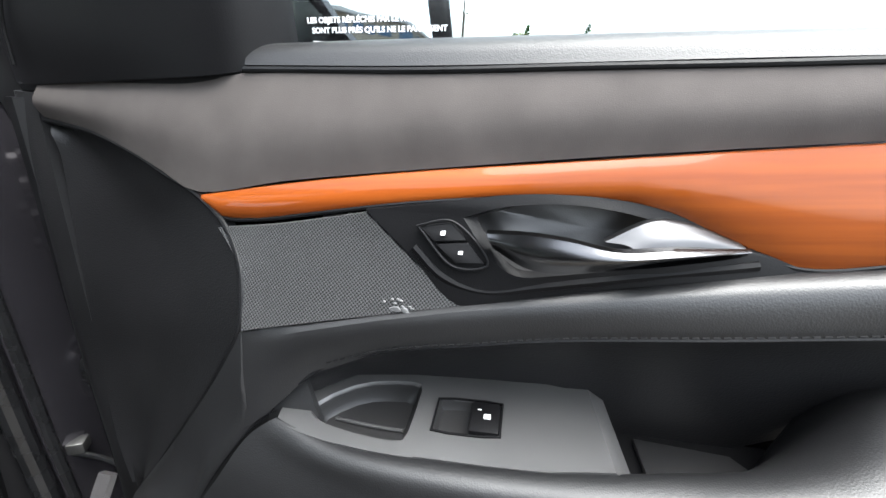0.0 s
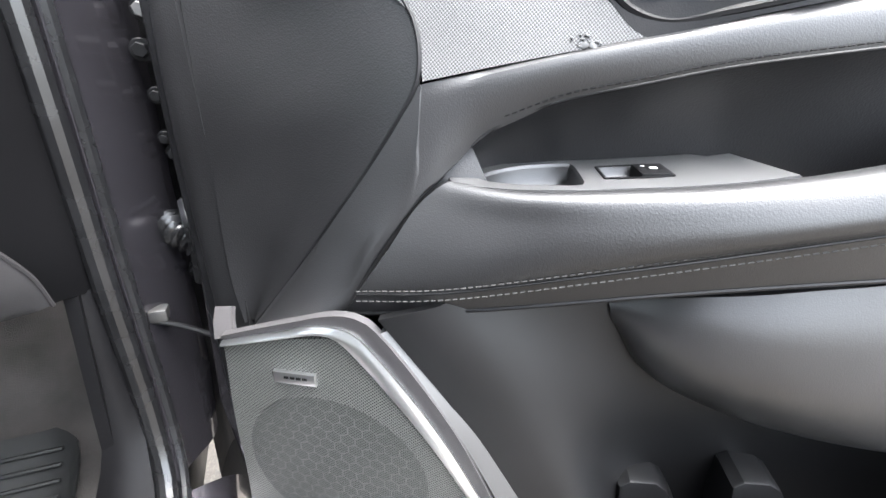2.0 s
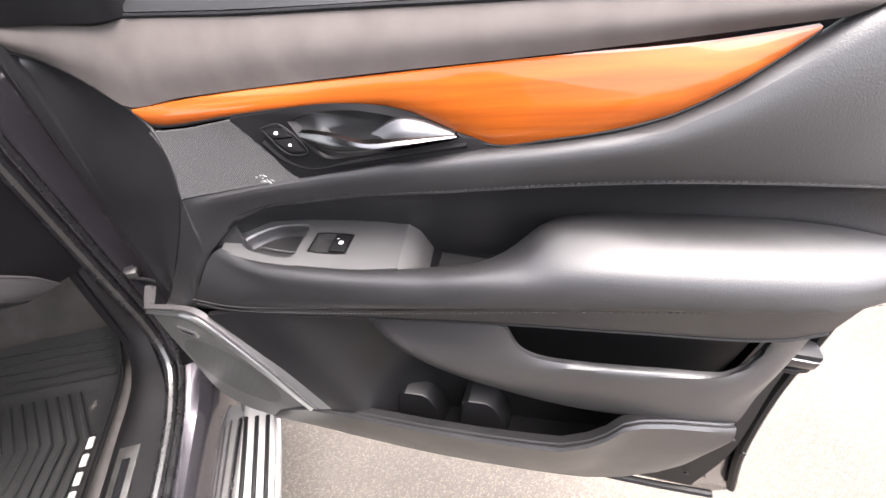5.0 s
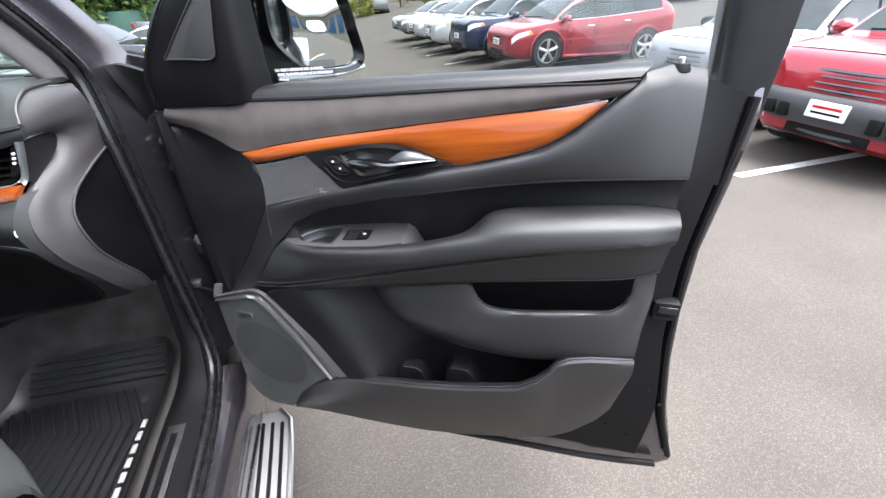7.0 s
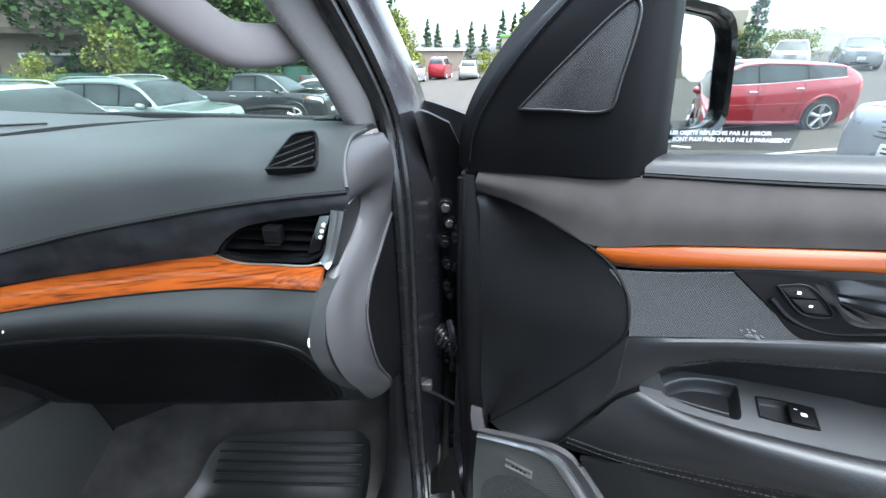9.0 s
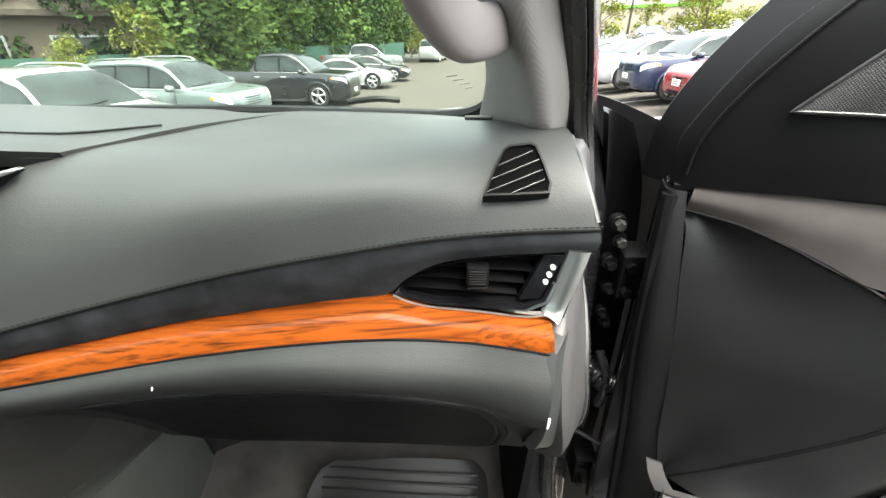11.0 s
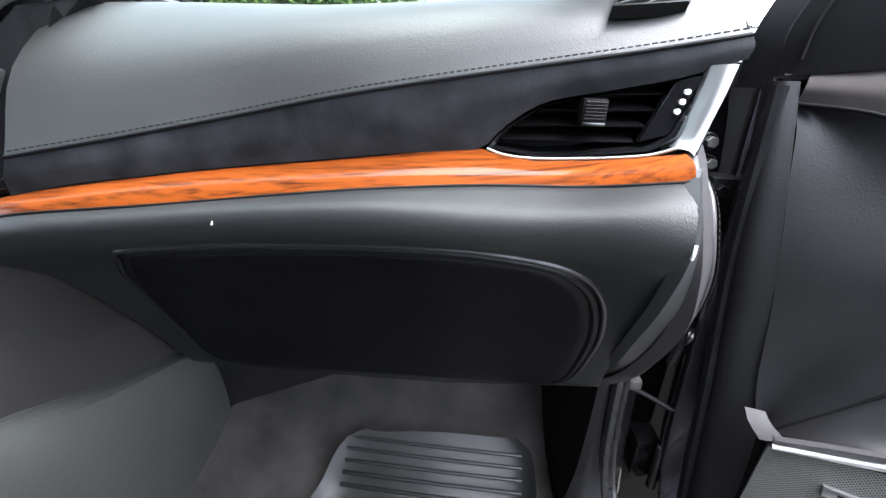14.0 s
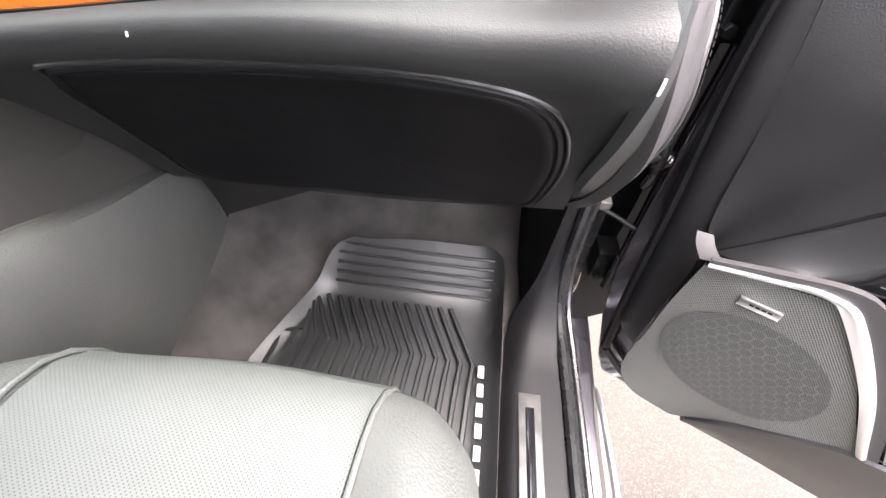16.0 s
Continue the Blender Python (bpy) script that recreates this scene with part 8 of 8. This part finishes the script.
# ---------------------------------------------------------------- buildings, poles, fence
RENDER_WALL = pbr("pale cream render", (0.33, 0.285, 0.22), 0.9, grain=30, bump=0.2, var=0.08, vscale=0.6)
TAN_WALL = pbr("tan board wall", (0.2, 0.16, 0.125), 0.85, var=0.1, vscale=2)
LIME = pbr("lime green fascia", (0.14, 0.4, 0.05), 0.6)
ROOF = pbr("brown roof shingles", (0.1, 0.08, 0.065), 0.9, grain=8, bump=0.5, var=0.25, vscale=3)
PALE_ROOF = pbr("pale metal roof", (0.5, 0.5, 0.49), 0.6)
BLUE_WIN = pbr("blue-tinted glazing", (0.05, 0.12, 0.22), 0.1)
shop = thing("shop_building", pose(24.5, 62.5, -0.3, 0, 0, -40), "long cream building with a lime green fascia", "building")
box("wall", (-19, 0, 0), (15, 12, 4.5), RENDER_WALL, shop, "cream rendered wall", 0.05)
box("fascia", (-19.2, -0.2, 4.45), (15.2, 12.2, 4.85), LIME, shop, "lime green fascia band", 0.05)
box("tower", (8.5, -0.6, 0), (14.5, 11, 6.6), RENDER_WALL, shop, "taller cream entrance block", 0.05)
for k in range(3):
    box("shop_window", (-12 + 3.5 * k, -0.06, 0.4), (-10 + 3.5 * k, 0.1, 2.2), LIME if k == 1 else DARK_GLASS, shop, "", 0.03)
house = thing("tan_house", pose(-19.5, 20.5, -1.0, 0, 0, 44), "tan house with brown shingle roof behind the trees", "house")
box("wall", (-10, 0, 0), (3.4, 8, 3.5), TAN_WALL, house, "tan board wall", 0.05)
make("roof", *sheet([[Vector((-11, -0.9, 3.3)), Vector((4.2, -0.9, 3.3))], [Vector((-11, 4, 5.9)), Vector((4.2, 4, 5.9))], [Vector((-11, 8.9, 3.3)), Vector((4.2, 8.9, 3.3))]], (0, 0, 0.25)), ROOF, house, "brown shingle roof")
for k in range(3):
    win = box("window", (-8 + 4 * k, -0.06, 1.2), (-5.6 + 4 * k, 0.1, 2.5), WHITE, house, "", 0.02)
    box("pane", (-7.9 + 4 * k, -0.09, 1.3), (-5.7 + 4 * k, -0.03, 2.4), DARK_GLASS, win, "", 0.01)
depot = thing("grey_depot", pose(38, -14, 0.6, 0, 0, -90), "long pale building with blue-tinted windows across the car park", "building")
box("wall", (-16, 0, 0), (16, 10, 4.4), RENDER_WALL, depot, "pale wall", 0.05)
box("roof", (-17, -1, 4.4), (17, 11, 5.0), PALE_ROOF, depot, "pale metal roof", 0.05)
for k in range(10):
    box("window", (-14 + 2.8 * k, -0.06, 2.2), (-12 + 2.8 * k, 0.1, 3.6), BLUE_WIN, depot, "", 0.03)
shed = thing("low_shed", pose(-1.5, 70, -1.1, 0, 0, 0), "low pale shed at the end of the lane", "shed")
box("wall", (-4, 0, 0), (5, 6, 3.2), TAN_WALL, shed, "", 0.05)
box("roof", (-4.4, -0.4, 3.2), (5.4, 6.4, 3.6), PALE_ROOF, shed, "pale roof", 0.05)
POLE = pbr("galvanised pole", (0.32, 0.32, 0.31), 0.5, 0.6)
DARK_POLE = pbr("dark bronze pole", (0.05, 0.045, 0.04), 0.5, 0.4)
for x, y, hgt, m, lb in ((-14.4, 22.6, 9.5, POLE, "tall galvanised lamp post"), (13.4, 36.5, 8.0, DARK_POLE, "dark lamp post with twin heads"), (20, 56, 9, DARK_POLE, "dark lamp post far off")):
    lamp = thing("street_lamp", pose(x, y, ground_z(x, y)), lb, "lamp post", "lamp posts")
    rod("pole", (0, 0, 0), (0, 0, hgt), 0.09, m, lamp, r2=0.06)
    for s in (-1, 1):
        box("lamp_head", (s * 0.15 - 0.3 * (s < 0), -0.15, hgt - 0.02), (s * 0.15 + 0.3 * (s > 0), 0.15, hgt + 0.12), m, lamp, "", 0.03)
MESH = pbr("green privacy mesh", (0.03, 0.075, 0.055), 0.9)
fence = thing("mesh_fence", pose(0, 0, -1.05), "green privacy mesh fence behind the parked cars", "fence")
for k in range(9):
    x, y = -16 + 1.25 * k, 13.5 + 2.75 * k
    rod("post", (x, y, 0), (x, y, 1.9), 0.04, POLE, fence, sides=8)
    plate("mesh_panel", [(x, y, 0.1), (x + 1.25, y + 2.75, 0.1), (x + 1.25, y + 2.75, 1.8), (x, y, 1.8)], (-0.02, 0.01, 0), MESH, fence, "", 0.003)

# ---------------------------------------------------------------- trees
BARK = pbr("grey-brown bark", (0.09, 0.07, 0.055), 0.95, grain=25, bump=0.8, var=0.3, vscale=6, stretch=(1, 1, 0.3))
LEAF = pbr("mid green leaves", (0.066, 0.105, 0.026), 0.85, spec=0.12, var=0.3, vscale=0.8, island=0.3)
LEAF_D = pbr("dark green leaves", (0.038, 0.07, 0.02), 0.85, spec=0.12, var=0.3, vscale=0.8, island=0.3)
LEAF_Y = pbr("yellow-green leaves", (0.15, 0.165, 0.034), 0.85, spec=0.12, var=0.3, vscale=1.2, island=0.4)
NEEDLE = pbr("dark conifer needles", (0.035, 0.068, 0.03), 0.85, spec=0.12, var=0.3, vscale=0.8, island=0.5)


def leaf_cloud(rng, clumps, per, size, flat=0.8):
    v, f = [], []
    for c, r in clumps:
        for _ in range(per):
            q = Vector((rng.gauss(0, 1), rng.gauss(0, 1), rng.gauss(0, flat)))
            q = q.normalized() * r * rng.uniform(0.35, 1.0) ** 0.5
            p = Vector(c) + q
            a = Vector((rng.gauss(0, 1), rng.gauss(0, 1), rng.gauss(0, 0.6))).normalized()
            b = a.orthogonal().normalized()
            b = Matrix.Rotation(rng.uniform(0, 6.28), 3, a) @ b
            s = size * rng.uniform(0.6, 1.4)
            k = len(v)
            v += [p - a * s, p + b * s * 0.55 + q * 0.02, p + a * s, p - b * s * 0.55]
            f.append((k, k + 1, k + 2, k + 3))
    return v, f


def raw(name, v, f, mat, parent):
    me = bpy.data.meshes.new(name)
    me.from_pydata([tuple(p) for p in v], [], f)
    me.materials.append(mat)
    ob = new(name, me)
    ob.parent = parent
    return ob


def broadleaf(seed, h, r, mat, label, per=190, n=54, size=0.15, low=0.1):
    rng = random.Random(seed)
    t = thing("tree", Matrix(), label, "tree", "trees")
    tube("trunk", [(0, 0, -0.3), (0.1, 0.05, h * 0.3), (-0.05, 0.1, h * 0.6), (0.05, 0, h * 0.9)], lambda q: (0.16 - 0.13 * q) * h / 9, BARK, t, sides=8, n=14)
    clumps = []
    for k in range(n):
        z = rng.uniform(low, 0.97)
        prof = math.sin(math.pi * min(1, (z - low) / (1 - low) * 0.86 + 0.12)) ** 0.6
        a, rad = rng.uniform(0, 6.28), r * prof * rng.uniform(0.35, 1.0)
        c = (rad * math.cos(a), rad * math.sin(a), z * h)
        clumps.append((c, r * rng.uniform(0.22, 0.42)))
        if k % 4 == 0:
            tube("limb", [(0, 0, z * h * 0.7), (c[0] * 0.5, c[1] * 0.5, z * h * 0.85), c], lambda q: 0.05 * (1.2 - q), BARK, t, sides=5, n=6)
    raw("crown", *leaf_cloud(rng, clumps, per, size), mat, t)
    return t


def conifer(seed, h, r, label, per=48, size=0.17):
    rng = random.Random(seed)
    t = thing("conifer", Matrix(), label, "tree", "trees")
    tube("trunk", [(0, 0, -0.3), (0, 0, h * 0.5), (0, 0, h)], lambda q: 0.02 + 0.16 * (1 - q) * h / 10, BARK, t, sides=8, n=10)
    clumps = []
    for k in range(95):
        z = rng.uniform(0.1, 1.0)
        a, rad = rng.uniform(0, 6.28), r * (1.03 - z) * rng.uniform(0.3, 1.0)
        clumps.append(((rad * math.cos(a), rad * math.sin(a), z * h - 0.12 * rad), 0.22 + 0.32 * r * (1.05 - z) * 0.6))
    raw("crown", *leaf_cloud(rng, clumps, per, size, 0.35), NEEDLE, t)
    return t


def put(ob, x, y, turn=0, s=1.0):
    return copy_thing(ob, pose(x, y, ground_z(x, y), 0, 0, turn) @ Matrix.Scale(s, 4))


kinds = [broadleaf(1, 10, 3.2, LEAF, "tall leafy green tree at the edge of the car park"), broadleaf(2, 8.5, 3.0, LEAF_D, "dense dark green leafy tree"), broadleaf(3, 6, 2.0, LEAF_Y, "young yellow-green tree beside the lane", 110, 28, 0.11), broadleaf(4, 2.2, 1.6, LEAF_Y, "bushy yellow-green hedge shrub", 110, 24, 0.08, 0.05)]
firs = [conifer(5, 16, 3.4, "tall dark green fir tree"), conifer(6, 12, 2.6, "dark green pointed fir tree")]
rng = random.Random(11)
for i, (k, x, y) in enumerate(((0, -12.4, 21.2), (1, -14.5, 23.5), (0, -12.0, 26.0), (1, -11.0, 29.0), (0, -10.2, 32.0), (1, -9.0, 35.0), (0, -8.6, 38.5), (1, -7.5, 42.0), (0, -21.5, 13.0), (1, -18.5, 23.0), (0, -16.5, 27.5), (1, -14.0, 32), (0, -12.5, 37), (0, -25, 16), (1, -23, 20), (1, -10.5, 44), (0, -7.2, 47))):
    put(kinds[k], x, y, rng.uniform(0, 360), rng.uniform(0.85, 1.2))
for x, y, s in ((-15, 25, 0.9), (-13, 30, 1.0), (-12, 34, 1.1), (-10, 39, 1.0), (-9, 44, 1.05), (-7.5, 50, 1.0), (-20, 26, 1.1)):
    put(firs[0], x, y, rng.uniform(0, 360), s)
for x, y, s in ((-4.2, 47, 1.1), (-3.4, 43, 0.8), (9.5, 30.5, 0.75), (16.6, 31.5, 0.8), (18.2, 36, 0.8), (16.0, 40, 0.7), (-19, 11, 0.8), (-16.5, 12.5, 0.7), (-14.2, 15.5, 0.42), (-13.0, 18.0, 0.6), (10.5, 52, 1.0)):
    put(kinds[2], x, y, rng.uniform(0, 360), s)
for x, y, s in ((-2.6, 46, 1.0), (5.2, 44, 1.0), (6.2, 44.5, 0.8), (8.5, 26, 0.5), (20, 38, 1.0), (22, 38.5, 0.9), (24, 39, 1.0), (26.5, 39, 1.1), (29, 39, 1.0), (31, 38, 1.0), (-20, 9.5, 1.2), (-21.5, 10.2, 1.2)):
    put(kinds[3], x, y, rng.uniform(0, 360), s)
for x, y, s in ((24, 34, 0.5), (40, 37, 0.42), (29, 60, 0.62), (33, 66, 0.6), (3, 95, 0.6), (6, 96, 0.7), (9, 98, 0.65), (-1, 92, 0.7), (-3, 90, 0.75), (12, 92, 0.8), (14.5, 93, 0.75), (16, 92, 0.9), (36, 70, 0.8), (20, 95, 0.85), (24, 96, 0.8)):
    put(firs[1], x, y, rng.uniform(0, 360), s)
for ob in (*kinds, *firs):
    ob.matrix_world = pose(-30 - 5 * (kinds + firs).index(ob), 34, -1.05)
hill = make("hill", [(x, 190 - 0.2 * abs(x - 90), z) for z in (-3, 0) for x in range(40, 260, 20)] + [(x, 215, 9 + 3 * math.sin(x * 0.05)) for x in range(40, 260, 20)], [(i, i + 1, i + 12, i + 11) for i in range(10)] + [(11 + i, 12 + i, 23 + i, 22 + i) for i in range(10)], pbr("hazy wooded hillside", (0.16, 0.17, 0.13), 0.95, grain=0.8, bump=1.0, var=0.4, vscale=0.15))
tagged(hill, "low hazy wooded hill", "hill", kind="structure")
